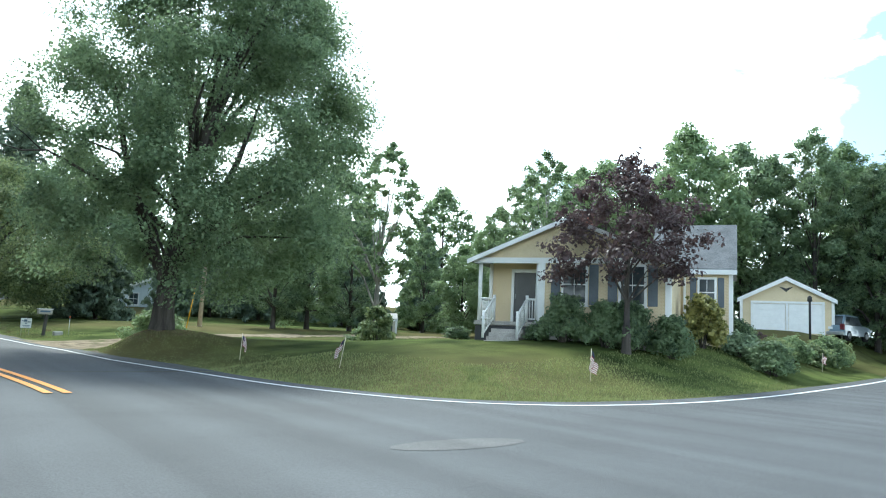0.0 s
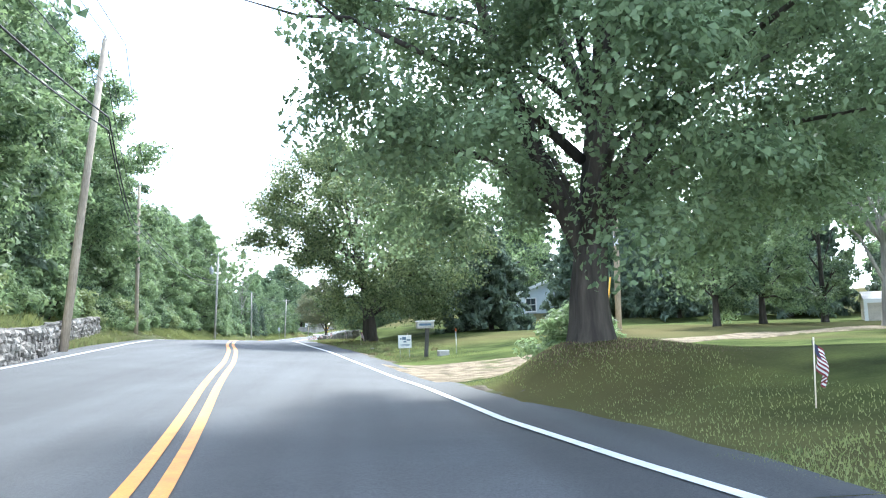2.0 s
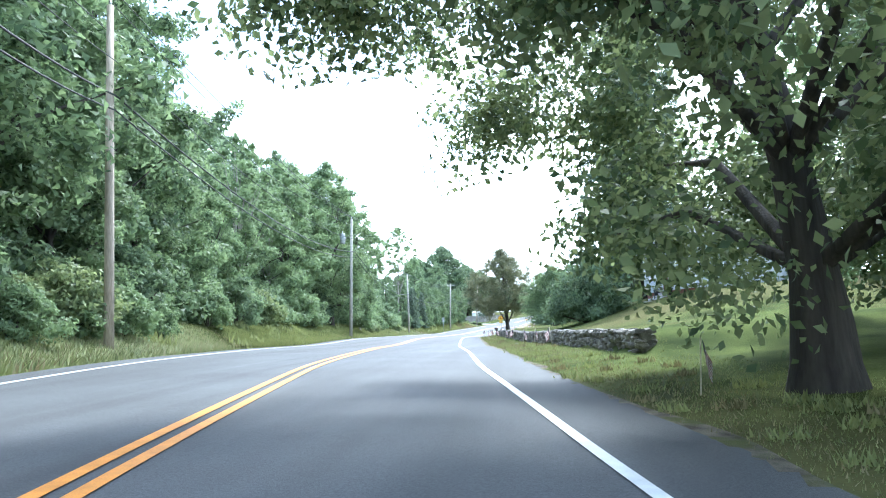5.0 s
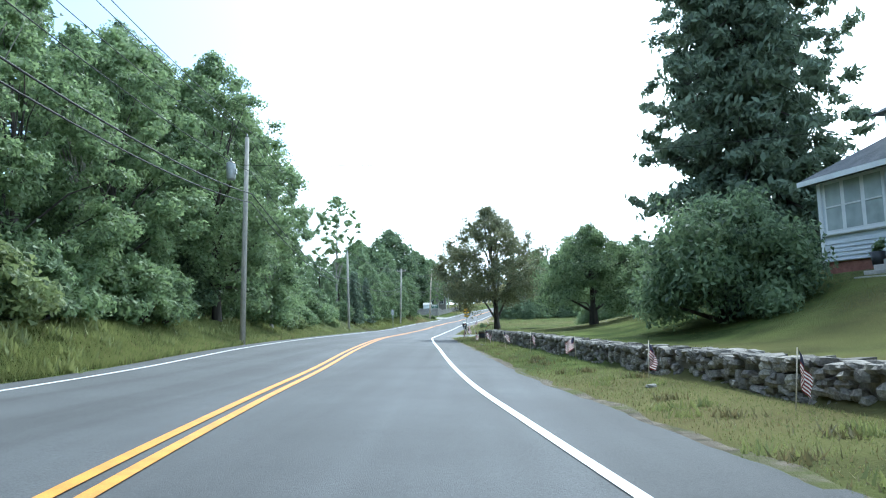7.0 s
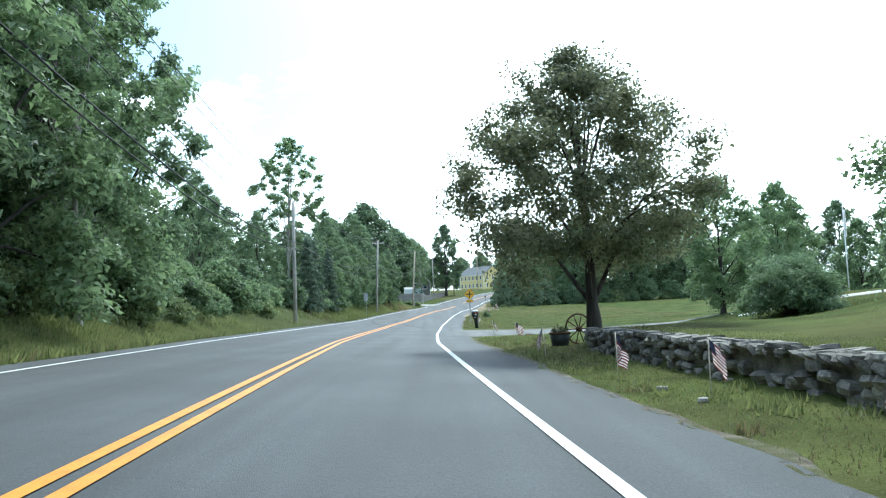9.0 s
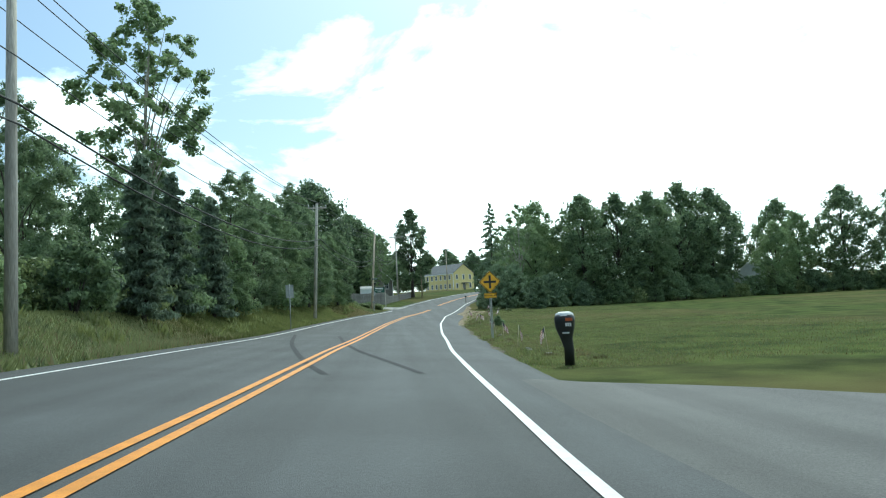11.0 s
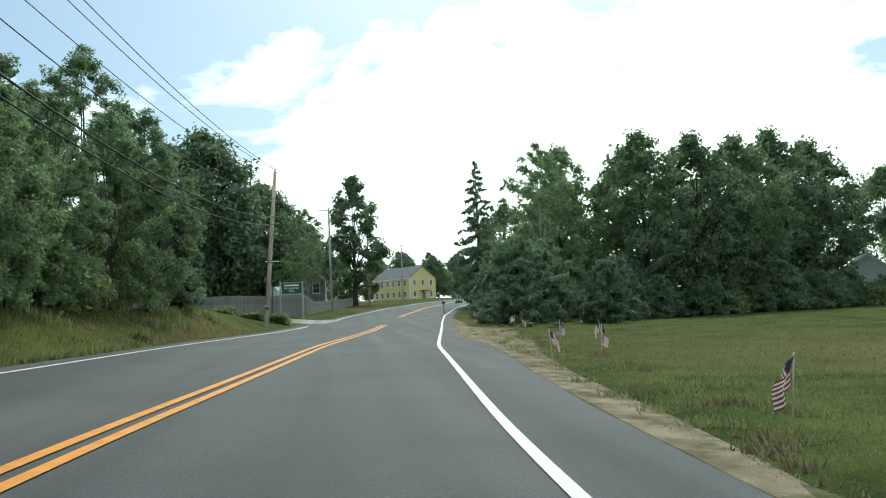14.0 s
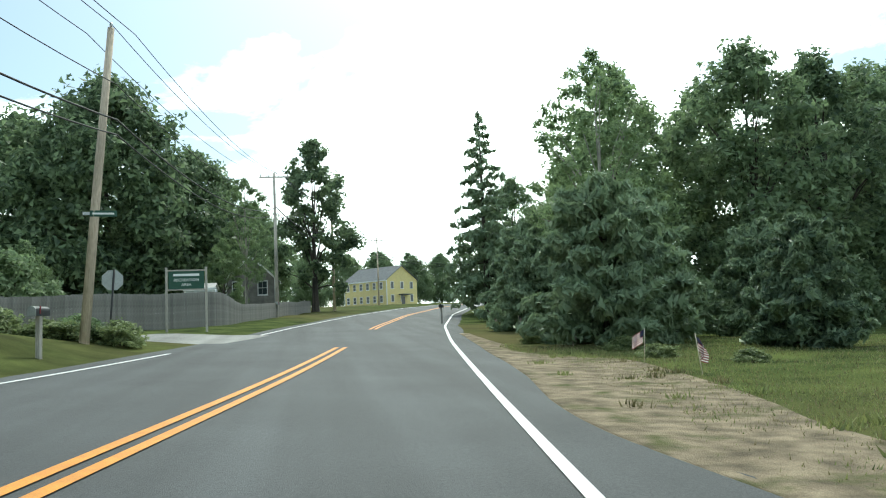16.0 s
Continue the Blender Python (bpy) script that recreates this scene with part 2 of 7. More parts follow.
M = {
    "asphalt": asphalt_material("asphalt", (0.055, 0.058, 0.061)),
    "old_asphalt": asphalt_material("old asphalt", (0.085, 0.083, 0.08)),
    "skid": material("rubber marks", (0.033, 0.034, 0.036), rough=0.95, vary=0.3, scale=2, fine=60),
    "grass": grass_material("grass"),
    "blade": leaf_material("grass blades", (0.085, 0.125, 0.028), (0.290, 0.320, 0.075), 0.35),
    "straw": leaf_material("dry grass", (0.130, 0.120, 0.035), (0.330, 0.270, 0.100), 0.25),
    "dirt": thin_grass(material("sandy dirt", (0.255, 0.205, 0.140), rough=0.95, vary=0.45, scale=2.4, fine=60, bump=1.0, shine=0.1), (0.105, 0.112, 0.042), 0.54, 0.66),
    "grit": thin_grass(material("gritty verge soil", (0.150, 0.128, 0.098), rough=0.95, vary=0.5, scale=3.0, fine=60, bump=1.0, shine=0.1), (0.100, 0.108, 0.040), 0.48, 0.6),
    "white_paint": material("white road paint", (0.72, 0.72, 0.70), rough=0.6, vary=0.12, scale=4, fine=70, bump=0.1),
    "yellow_paint": material("yellow road paint", (0.66, 0.25, 0.013), rough=0.6, vary=0.15, scale=4, fine=70, bump=0.1),
    "stone": material("field stone", (0.205, 0.188, 0.163), rough=0.9, vary=0.4, scale=5, fine=30, bump=0.6, spread=0.45),
    "cap_stone": material("pale cap stone", (0.33, 0.31, 0.275), rough=0.9, vary=0.3, scale=5, fine=30, bump=0.5, spread=0.25),
    "bark": material("bark", (0.062, 0.053, 0.044), rough=0.95, vary=0.55, scale=3, fine=16, bump=1.0),
    "pale_bark": material("pale bark", (0.27, 0.25, 0.21), rough=0.95, vary=0.35, scale=3, fine=14, bump=0.7),
    "pole_wood": material("weathered pole wood", (0.49, 0.405, 0.31), rough=0.9, vary=0.3, scale=2, fine=30, bump=0.5),
    "dark_wood": material("dark weathered wood", (0.075, 0.070, 0.064), rough=0.9, vary=0.3, scale=2, fine=30, bump=0.5),
    "grey_wood": material("grey pole wood", (0.40, 0.37, 0.32), rough=0.9, vary=0.3, scale=2, fine=30, bump=0.5),
    "leaf": leaf_material("broad leaves", (0.059, 0.108, 0.041), (0.246, 0.356, 0.128), 0.5),
    "leaf_dark": leaf_material("dark leaves", (0.058, 0.104, 0.048), (0.215, 0.314, 0.127), 0.5),
    "leaf_light": leaf_material("light leaves", (0.073, 0.125, 0.038), (0.293, 0.362, 0.112), 0.45),
    "leaf_red": leaf_material("dark purple leaves", (0.030, 0.021, 0.023), (0.110, 0.066, 0.064), 0.35),
    "leaf_rust": leaf_material("rusty maple leaves", (0.047, 0.078, 0.033), (0.23, 0.24, 0.10), 0.4),
    "litter": leaf_material("brown leaf litter", (0.075, 0.045, 0.028), (0.21, 0.13, 0.075), 0.1),
    "pale_asphalt": asphalt_material("pale worn asphalt", (0.21, 0.205, 0.19)),
    "needle": leaf_material("needles", (0.050, 0.084, 0.050), (0.175, 0.245, 0.140), 0.35),
    "pine": leaf_material("pine needles", (0.062, 0.116, 0.057), (0.236, 0.331, 0.155), 0.25),
    "yew_gold": leaf_material("golden shrub leaves", (0.090, 0.110, 0.020), (0.360, 0.340, 0.050)),
    "siding_yellow": material("pale yellow clapboard", (0.63, 0.52, 0.33), rough=0.6, vary=0.06, scale=1.5, fine=30, bump=0.05),
    "siding_white": material("white clapboard", (0.62, 0.65, 0.66), rough=0.6, vary=0.06, scale=1.5, fine=30, bump=0.05),
    "siding_mill": material("yellow mill clapboard", (0.62, 0.52, 0.22), rough=0.6, vary=0.06, scale=1.5, fine=30, bump=0.05),
    "siding_blue": material("pale blue-grey siding", (0.56, 0.61, 0.63), rough=0.6, vary=0.06, scale=1.5, fine=30, bump=0.05),
    "trim": material("white trim paint", (0.78, 0.78, 0.76), rough=0.5, vary=0.05, scale=2, fine=40, bump=0.03),
    "roof": material("grey asphalt shingles", (0.135, 0.14, 0.142), rough=0.95, vary=0.2, scale=2, fine=18, bump=0.7, spread=0.12),
    "shutter": material("slate grey shutters", (0.11, 0.13, 0.15), rough=0.6, vary=0.1, scale=3, fine=50, bump=0.1),
    "glass": material("dark window glass", (0.05, 0.06, 0.065), rough=0.08, vary=0.1, scale=1, fine=3, bump=0, shine=0.25),
    "curtain": material("pale blinds behind glass", (0.42, 0.46, 0.45), rough=0.25, vary=0.06, scale=0.6, fine=2, bump=0, clear=0.5),
    "door_dark": material("dark screen door", (0.06, 0.06, 0.058), rough=0.4, vary=0.1, scale=2, fine=30, bump=0.05),
    "door_red": material("red painted door", (0.20, 0.035, 0.03), rough=0.5, vary=0.15, scale=2, fine=30, bump=0.05),
    "brick": material("red brick", (0.28, 0.12, 0.085), rough=0.9, vary=0.25, scale=4, fine=20, bump=0.4, spread=0.2),
    "deck": material("weathered grey boards", (0.36, 0.34, 0.31), rough=0.9, vary=0.25, scale=2, fine=25, bump=0.3, spread=0.12),
    "fence": material("weathered grey fence boards", (0.25, 0.235, 0.215), rough=0.9, vary=0.25, scale=2, fine=25, bump=0.4, spread=0.15),
    "metal": material("galvanised steel", (0.42, 0.43, 0.43), rough=0.45, vary=0.1, scale=5, fine=60, bump=0.05, metal=0.8),
    "sign_back": material("dull aluminium sign back", (0.34, 0.36, 0.35), rough=0.5, vary=0.1, scale=4, fine=60, bump=0.03, metal=0.4),
    "sign_yellow": material("yellow reflective sheet", (0.80, 0.42, 0.02), rough=0.4, vary=0.05, scale=4, fine=60, bump=0.0),
    "black": material("black paint", (0.02, 0.02, 0.021), rough=0.5, vary=0.1, scale=4, fine=50, bump=0.03),
    "black_plastic": material("black plastic", (0.028, 0.030, 0.033), rough=0.45, vary=0.15, scale=4, fine=50, bump=0.05),
    "flag_red": leaf_material("faded red cloth", (0.26, 0.03, 0.04), (0.28, 0.035, 0.045), 0.45),
    "flag_white": leaf_material("white cloth", (0.80, 0.79, 0.77), (0.84, 0.83, 0.81), 0.45),
    "flag_blue": leaf_material("navy cloth", (0.03, 0.035, 0.08), (0.035, 0.04, 0.09), 0.3),
    "dowel": material("pale wooden dowel", (0.60, 0.52, 0.40), rough=0.7, vary=0.1, scale=5, fine=60, bump=0.05),
    "green_sign": material("dark green sign paint", (0.015, 0.075, 0.045), rough=0.5, vary=0.1, scale=3, fine=40, bump=0.02),
    "board_white": material("white board", (0.80, 0.80, 0.78), rough=0.5, vary=0.04, scale=3, fine=40, bump=0.02),
    "ink": material("blue-grey ink", (0.10, 0.16, 0.24), rough=0.6, vary=0.1, scale=3, fine=40, bump=0.0),
    "concrete": material("pale concrete", (0.45, 0.43, 0.40), rough=0.9, vary=0.15, scale=1.5, fine=30, bump=0.3),
    "wire": material("black cable", (0.015, 0.015, 0.015), rough=0.7, vary=0.1, scale=4, fine=50, bump=0.0),
    "rust": material("rusty iron", (0.12, 0.065, 0.04), rough=0.9, vary=0.3, scale=6, fine=50, bump=0.3),
    "car_blue": material("blue-grey car paint", (0.16, 0.22, 0.26), rough=0.3, vary=0.05, scale=2, fine=30, bump=0.0, clear=0.8),
    "tyre": material("tyre rubber", (0.02, 0.02, 0.02), rough=0.9, vary=0.1, scale=6, fine=60, bump=0.1),
    "orange": material("faded orange plastic", (0.55, 0.12, 0.04), rough=0.6, vary=0.15, scale=3, fine=40, bump=0.05),
    "shed": material("tan shed boards", (0.50, 0.45, 0.36), rough=0.8, vary=0.15, scale=2, fine=30, bump=0.2),
}

# bark runs in long upright furrows
for key in ("bark", "pale_bark", "pole_wood", "grey_wood", "dark_wood"):
    n, l = M[key].node_tree.nodes, M[key].node_tree.links
    co = next(q for q in n if q.type == "TEX_COORD")
    mp = n.new("ShaderNodeMapping")
    mp.inputs["Scale"].default_value = (1.0, 1.0, 0.14)
    for q in [q for q in n if q.type == "TEX_NOISE"]:
        l.new(mp.outputs["Vector"], q.inputs["Vector"])
    l.new(co.outputs["Object"], mp.inputs["Vector"])

# ---- small builders ----


def link_mesh(name, verts, faces, mat, parent=None, label="", mats=None, index=None, smooth=False):
    me = bpy.data.meshes.new(name)
    me.from_pydata([tuple(v) for v in verts], [], [tuple(f) for f in faces])
    for m in (mats or [mat]):
        me.materials.append(m)
    if index is not None:
        me.polygons.foreach_set("material_index", index)
    if smooth:
        me.polygons.foreach_set("use_smooth", [True] * len(me.polygons))
    me.update()
    ob = new(name, me)
    if parent:
        ob.parent = parent
    if label:
        ob["label"] = label
    return ob


def part(name, bm, mat, parent=None, label="", smooth=False):
    me = bpy.data.meshes.new(name)
    bm.to_mesh(me)
    bm.free()
    me.materials.append(mat)
    if smooth:
        me.polygons.foreach_set("use_smooth", [True] * len(me.polygons))
    ob = new(name, me)
    if parent:
        ob.parent = parent
    if label:
        ob["label"] = label
    return ob


def empty(name, m=None, label="", category="", group="", kind=""):
    ob = new(name)
    ob.empty_display_size = 0.3
    if m is not None:
        ob.matrix_basis = m
    return tagged(ob, label, category, group, kind)


def add_box(bm, x0, x1, y0, y1, z0, z1, bevel=0.0, m=None):
    r = bmesh.ops.create_cube(bm, size=1.0)
    vs = r["verts"]
    for v in vs:
        v.co = Vector((x0 + (v.co.x + 0.5) * (x1 - x0), y0 + (v.co.y + 0.5) * (y1 - y0), z0 + (v.co.z + 0.5) * (z1 - z0)))
    if bevel:
        es = list({e for v in vs for e in v.link_edges})
        r = bmesh.ops.bevel(bm, geom=es, offset=bevel, segments=1, affect="EDGES")
        vs = list({v for f in r["faces"] for v in f.verts} | {v for v in vs if v.is_valid})
    if m is not None:
        bmesh.ops.transform(bm, matrix=m, verts=vs)
    return vs


def box(name, x0, x1, y0, y1, z0, z1, mat, parent=None, label="", bevel=0.01, m=None):
    bm = bmesh.new()
    add_box(bm, x0, x1, y0, y1, z0, z1, bevel, m)
    return part(name, bm, mat, parent, label)


def add_tube(bm, points, radii, sides=8, cap=True):
    """A tapered tube through the points."""
    rings = []
    n = len(points)
    span = Vector(points[-1]) - Vector(points[0])
    ref = Vector((1, 0, 0)) if abs(span.z) > 0.5 * span.length else Vector((0, 0, 1))
    for i, (p, r) in enumerate(zip(points, radii)):
        p = Vector(p)
        d = Vector(points[min(i + 1, n - 1)]) - Vector(points[max(i - 1, 0)])
        d.normalize()
        u = (ref - d * ref.dot(d)).normalized()
        w = d.cross(u)
        rings.append([bm.verts.new(p + u * (r * math.cos(a)) + w * (r * math.sin(a))) for a in (2 * math.pi * k / sides for k in range(sides))])
    for a, b in zip(rings, rings[1:]):
        for k in range(sides):
            bm.faces.new((a[k], a[(k + 1) % sides], b[(k + 1) % sides], b[k]))
    if cap:
        bm.faces.new(rings[-1])
        bm.faces.new(list(reversed(rings[0])))


def tube(name, points, radii, mat, parent=None, label="", sides=8):
    bm = bmesh.new()
    add_tube(bm, points, radii if isinstance(radii, (list, tuple)) else [radii] * len(points), sides)
    return part(name, bm, mat, parent, label, smooth=True)


def prism(name, outline, y0, y1, mat, parent=None, label="", m=None):
    """An outline in x and z, drawn out from y0 to y1."""
    n = len(outline)
    vs = [(x, y0, z) for x, z in outline] + [(x, y1, z) for x, z in outline]
    fs = [tuple(range(n)), tuple(reversed(range(n, 2 * n)))] + [(i, n + i, n + (i + 1) % n, (i + 1) % n) for i in range(n)]
    bm = bmesh.new()
    bv = [bm.verts.new(v) for v in vs]
    for f in fs:
        bm.faces.new([bv[i] for i in f])
    bmesh.ops.recalc_face_normals(bm, faces=bm.faces[:])
    if m is not None:
        bmesh.ops.transform(bm, matrix=m, verts=bm.verts[:])
    return part(name, bm, mat, parent, label)


# ---- lie of the land ----
ST = [(5.0, -140.0, 0.03, 0.0), (5.2, -118.0, 0.03, 0.0)] + [(x, y, z - CAM_HEIGHT, math.tan(radians(max(r, 0.0))) * 1.1) for t, x, y, z, p, r, w in ROWS if t > 1.2]
ST += [(4.4, 140, 0.20, 0.045), (6.4, 154, 0.55, 0.04), (8.6, 168, 1.1, 0.035), (13.2, 190, 2.0, 0.03), (21.3, 220, 3.2, 0.02), (33, 255, 4.5, 0.0), (55, 292, 5.4, 0.0), (95, 335, 6.0, 0.0), (300, 520, 8.0, 0.0)]
SY = np.array([s[1] for s in ST])
DY = np.arange(-140.0, 520.0, 1.0)


def smooth_line(v, width=5):
    k = np.ones(width) / width
    p = np.pad(v, width // 2, mode="edge")
    return np.convolve(p, k, "valid")


PX = smooth_line(np.interp(DY, SY, [s[0] for s in ST]))
PZ = smooth_line(smooth_line(np.interp(DY, SY, [s[2] for s in ST]), 9), 9) * np.clip((DY + 84) / 12, 0, 1)
PB = smooth_line(np.interp(DY, SY, [s[3] for s in ST]), 15) * np.clip((DY + 82) / 14, 0, 1)
# lines of the road, sideways from the driven path, along y
LINE_Y = (-140, -90, -80, -70, -54, -20, 20, 68, 89, 107, 133, 170, 520)
YELLOW = (-0.4, -0.72, -1.75, -2.48, -2.4, -2.4, -2.5, -2.66, -2.95, -2.95, -2.95, -3.0, -3.0)
WHITE_R = (2.4, 2.4, 2.4, 1.85, 1.85, 1.93, 1.41, 1.54, 1.34, 1.26, 1.13, 1.08, 1.05)
WHITE_L = (-6.5, -6.5, -7.1, -7.6, -7.5, -7.7, -7.7, -7.7, -7.9, -7.9, -7.9, -7.9, -7.9)


def path_x(y):
    return np.interp(y, DY, PX)


def ramp01(v, a, b):
    t = np.clip((v - a) / (b - a), 0, 1)
    return t * t * (3 - 2 * t)


def edge(y):
    """How far the asphalt reaches sideways from the driven path; it flares out towards the bend."""
    return np.interp(y, (-82, -70, -60, -25, -12, 0, 12, 22, 70, 92, 104, 114, 121, 127, 130, 133.5, 138, 143, 153, 160, 520), (2.75, 2.95, 3.15, 3.35, 3.6, 3.5, 3.2, 3.1, 3.15, 3.0, 2.9, 3.05, 3.35, 3.2, 2.5, 1.95, 2.25, 2.3, 2.25, 1.95, 1.9)) + 0.95 * ramp01(-y, 68, 82)


def road_z(x, y):
    lat = np.clip(x - path_x(y), -9.5, 3.6)
    return np.interp(y, DY, PZ) - lat * np.interp(y, DY, PB)


WALL = [(9.0, -31.0), (8.1, -22.0), (7.3, -13.0), (6.5, -3.0), (5.4, 8.0), (4.4, 18.0), (3.9, 30.0)]
WY, WX = np.array([p[1] for p in WALL]), np.array([p[0] for p in WALL])


def wall_x(y):
    return np.interp(y, WY, WX)


# the bend: the edge line comes in from the crossing road and turns along the main road
BEND = [(90.0, -70.0), (60.0, -81.0), (40.0, -87.0), (30.0, -89.6), (24.0, -91.0), (20.0, -91.6), (17.0, -91.55), (15.2, -91.0), (13.9, -90.0), (13.0, -88.4), (12.3, -86.2), (11.8, -83.2), (11.35, -80.3)]


def refine(line, n=6):
    """A smooth line through the points (Catmull-Rom)."""
    out = []
    P = [line[0]] + list(line) + [line[-1]]
    for i in range(1, len(P) - 2):
        p0, p1, p2, p3 = (np.array(P[i + k], float) for k in (-1, 0, 1, 2))
        for k in range(n):
            t = k / n
            out.append(tuple(0.5 * (2 * p1 + (p2 - p0) * t + (2 * p0 - 5 * p1 + 4 * p2 - p3) * t * t + (3 * p1 - p0 - 3 * p2 + p3) * t ** 3)))
    out.append(tuple(P[-1]))
    return out


def offset(line, d):
    out = []
    for i, p in enumerate(line):
        a, b = line[max(i - 1, 0)], line[min(i + 1, len(line) - 1)]
        tx, ty = b[0] - a[0], b[1] - a[1]
        q = math.hypot(tx, ty) or 1
        out.append((p[0] + d * ty / q, p[1] - d * tx / q))
    return out


bend = refine(BEND)
bend_edge = np.array(offset(bend, 0.75))


def off_bend(x, y):
    """Distance from the outer edge of the bend."""
    best = np.full(np.shape(x), 1e9)
    for ax, ay in bend_edge:
        best = np.minimum(best, (x - ax) ** 2 + (y - ay) ** 2)
    return np.sqrt(best)


def land(x, y):
    """Height of the ground."""
    x, y = np.asarray(x, float), np.asarray(y, float)
    lat = x - path_x(y)
    z = road_z(x, y)
    north = ramp01(y, -84, -76)
    # bank on the far side of the road
    bank = north * (1 - 0.85 * ramp01(y, 138, 156))
    z = z + bank * (1.45 * ramp01(-lat, 8.7, 12.5) + 1.6 * ramp01(-lat, 12.5, 30))
    z = z + ramp01(y, -62, -50) * (1 - ramp01(y, 40, 50)) * 0.08 * ramp01(lat, 3.6, 5.4)
    # lawn behind the dry stone wall, climbing to the white house
    inwall = ramp01(y, -33, -29) * (1 - ramp01(y, 30.0, 33.0))
    past = x - wall_x(y)
    z = z + inwall * 0.62 * ramp01(past, -0.05, 0.45)
    z = z + ramp01(y, -26, -6) * (1 - ramp01(y, 6, 32)) * (2.2 * ramp01(x - path_x(y), 7.5, 18) + 1.4 * ramp01(x, 18, 45)) + 1.5 * ramp01(lat, 10, 22) * ramp01(y, 8, 28) * (1 - ramp01(y, 40, 58))
    # lawns of the first house
    first = 1 - ramp01(y, -56, -40)
    verge = np.minimum(np.maximum(lat - 3.2, 0), off_bend(x, y))
    z = z + first * ((0.5 * ramp01(verge, 0.2, 8.0) + 0.65 * np.exp(-((x - 26.0) ** 2 + (y + 79.5) ** 2) / 72.0) * ramp01(verge, 0.3, 4.2) + 0.6 * np.exp(-((x - 33.0) ** 2 + (y + 86.0) ** 2) / 50.0) * ramp01(verge, 0.6, 4.5)) * (lat > 0) + 0.4 * ramp01(x, 30, 70) + 1.0 * ramp01(x, 28, 46) * ramp01(-y, 62, 72) * ramp01(off_bend(x, y), 0.8, 6.0) + 0.7 * ramp01(x, 44, 54) * ramp01(off_bend(x, y), 1.0, 4.5))
    # mound round the old roadside tree
    d = np.hypot((x - 13.4) / 1.25, y + 72.6)
    z = z + 0.9 * np.exp(-(d / 2.4) ** 2) * ramp01(lat, 3.0, 4.8)
    z = z + (1 - first) * 0.5 * ramp01(lat, 4, 14) * (1 - ramp01(y, -34, -20))
    # hay field
    fld = ramp01(y, 48, 64)
    z = z + fld * (-0.05 * ramp01(lat, 2.9, 7) + 0.1 * ramp01(lat, 30, 90)) - fld * ramp01(lat, 6, 22) * np.maximum(np.interp(y, DY, PZ) - 0.1, 0) * (1 - ramp01(y, 215, 260))
    z = z + 0.05 * np.sin(x * 0.9 + 1.3) * np.sin(y * 0.7) * ramp01(np.abs(lat + 3), 7, 12)
    return z


def spot(x, y, up=0.0, turn=0.0, size=1.0):
    return pose(x, y, float(land(x, y)) + up, 0, 0, turn) @ Matrix.Scale(size, 4)


# ---- ground, road ----
junction = [(120.0, -61.5), *[p for p in offset(bend, 0.75)[1:] if p[1] < -83.5], (float(path_x(-82)) + 3.65, -82.0), (float(path_x(-82)) - 8.75, -82.0), (-3.5, -86.0), (-9.0, -93.0), (-20, -104), (-45, -132), (-30, -145), (-8, -122), (3, -112), (12, -106), (30, -101.5), (60, -93), (120, -74)]


def inside(poly, X, Y):
    """Which points lie inside a polygon."""
    hit = np.zeros(X.shape, bool)
    for (x0, y0), (x1, y1) in zip(poly, poly[1:] + poly[:1]):
        if y0 != y1:
            hit ^= ((Y < y0) != (Y < y1)) & (X < (x1 - x0) * (Y - y0) / (y1 - y0) + x0)
    return hit


gx = np.concatenate([np.linspace(-900, -60, 15)[:-1], np.arange(-60, -14, 2.0), np.arange(-14, 26, 0.5), np.arange(26, 90, 2.0), np.linspace(90, 1200, 18)])
gy = np.concatenate([np.linspace(-700, -120, 12)[:-1], np.arange(-120, 200, 1.0), np.arange(200, 330, 4.0), np.linspace(330, 1600, 16)])
GX, GY = np.meshgrid(gx, gy)
glat = GX - path_x(GY)
GZ = land(GX, GY)
GZ = np.where(inside(junction, GX, GY), -0.10, GZ - np.where((glat > -8.3) & (glat < edge(GY) - 0.45) & (GY > -83), 0.12, 0.0))
nx, ny = len(gx), len(gy)
idx = np.arange(nx * ny).reshape(ny, nx)
quads = np.stack([idx[:-1, :-1], idx[:-1, 1:], idx[1:, 1:], idx[1:, :-1]], -1).reshape(-1, 4)
ground = link_mesh("ground", np.stack([GX, GY, GZ], -1).reshape(-1, 3).tolist(), quads.tolist(), M["grass"], smooth=True)
tagged(ground, "mown roadside grass with dry straw patches", "grass", kind="structure")


def ribbon(name, left, right, lift, mat, label, category, kind="structure", step=1):
    """A strip between two lines of (x, y), laid on the road's plane."""
    vs, fs = [], []
    for (ax, ay), (bx, by) in zip(left, right):
        for k in range(4):
            x, y = ax + (bx - ax) * k / 3, ay + (by - ay) * k / 3
            vs.append((x, y, float(road_z(x, y)) + lift + 0.03 * min(1.0, max(0.0, (-72 - y) / 10))))
    for i in range(len(left) - 1):
        for k in range(3):
            fs.append((i * 4 + k, i * 4 + k + 1, i * 4 + 5 + k, i * 4 + 4 + k))
    ob = link_mesh(name, vs, fs, mat)
    return tagged(ob, label, category, kind=kind)


def along(lat, y0, y1, step=1.0, wander=0.0, seed=0):
    rnd = random.Random(seed)
    ys = np.arange(y0, y1 + 0.01, step)
    if isinstance(lat, tuple):
        line, extra = lat
        soft_line = smooth_line(smooth_line(np.interp(DY, LINE_Y, line), 13), 13)
        return [(float(path_x(y)) + float(np.interp(y, DY, soft_line)) + extra, float(y)) for y in ys]
    return [(float(path_x(y)) + lat + wander * math.sin(y * 0.35 + seed) * rnd.uniform(0.3, 1.0), float(y)) for y in ys]


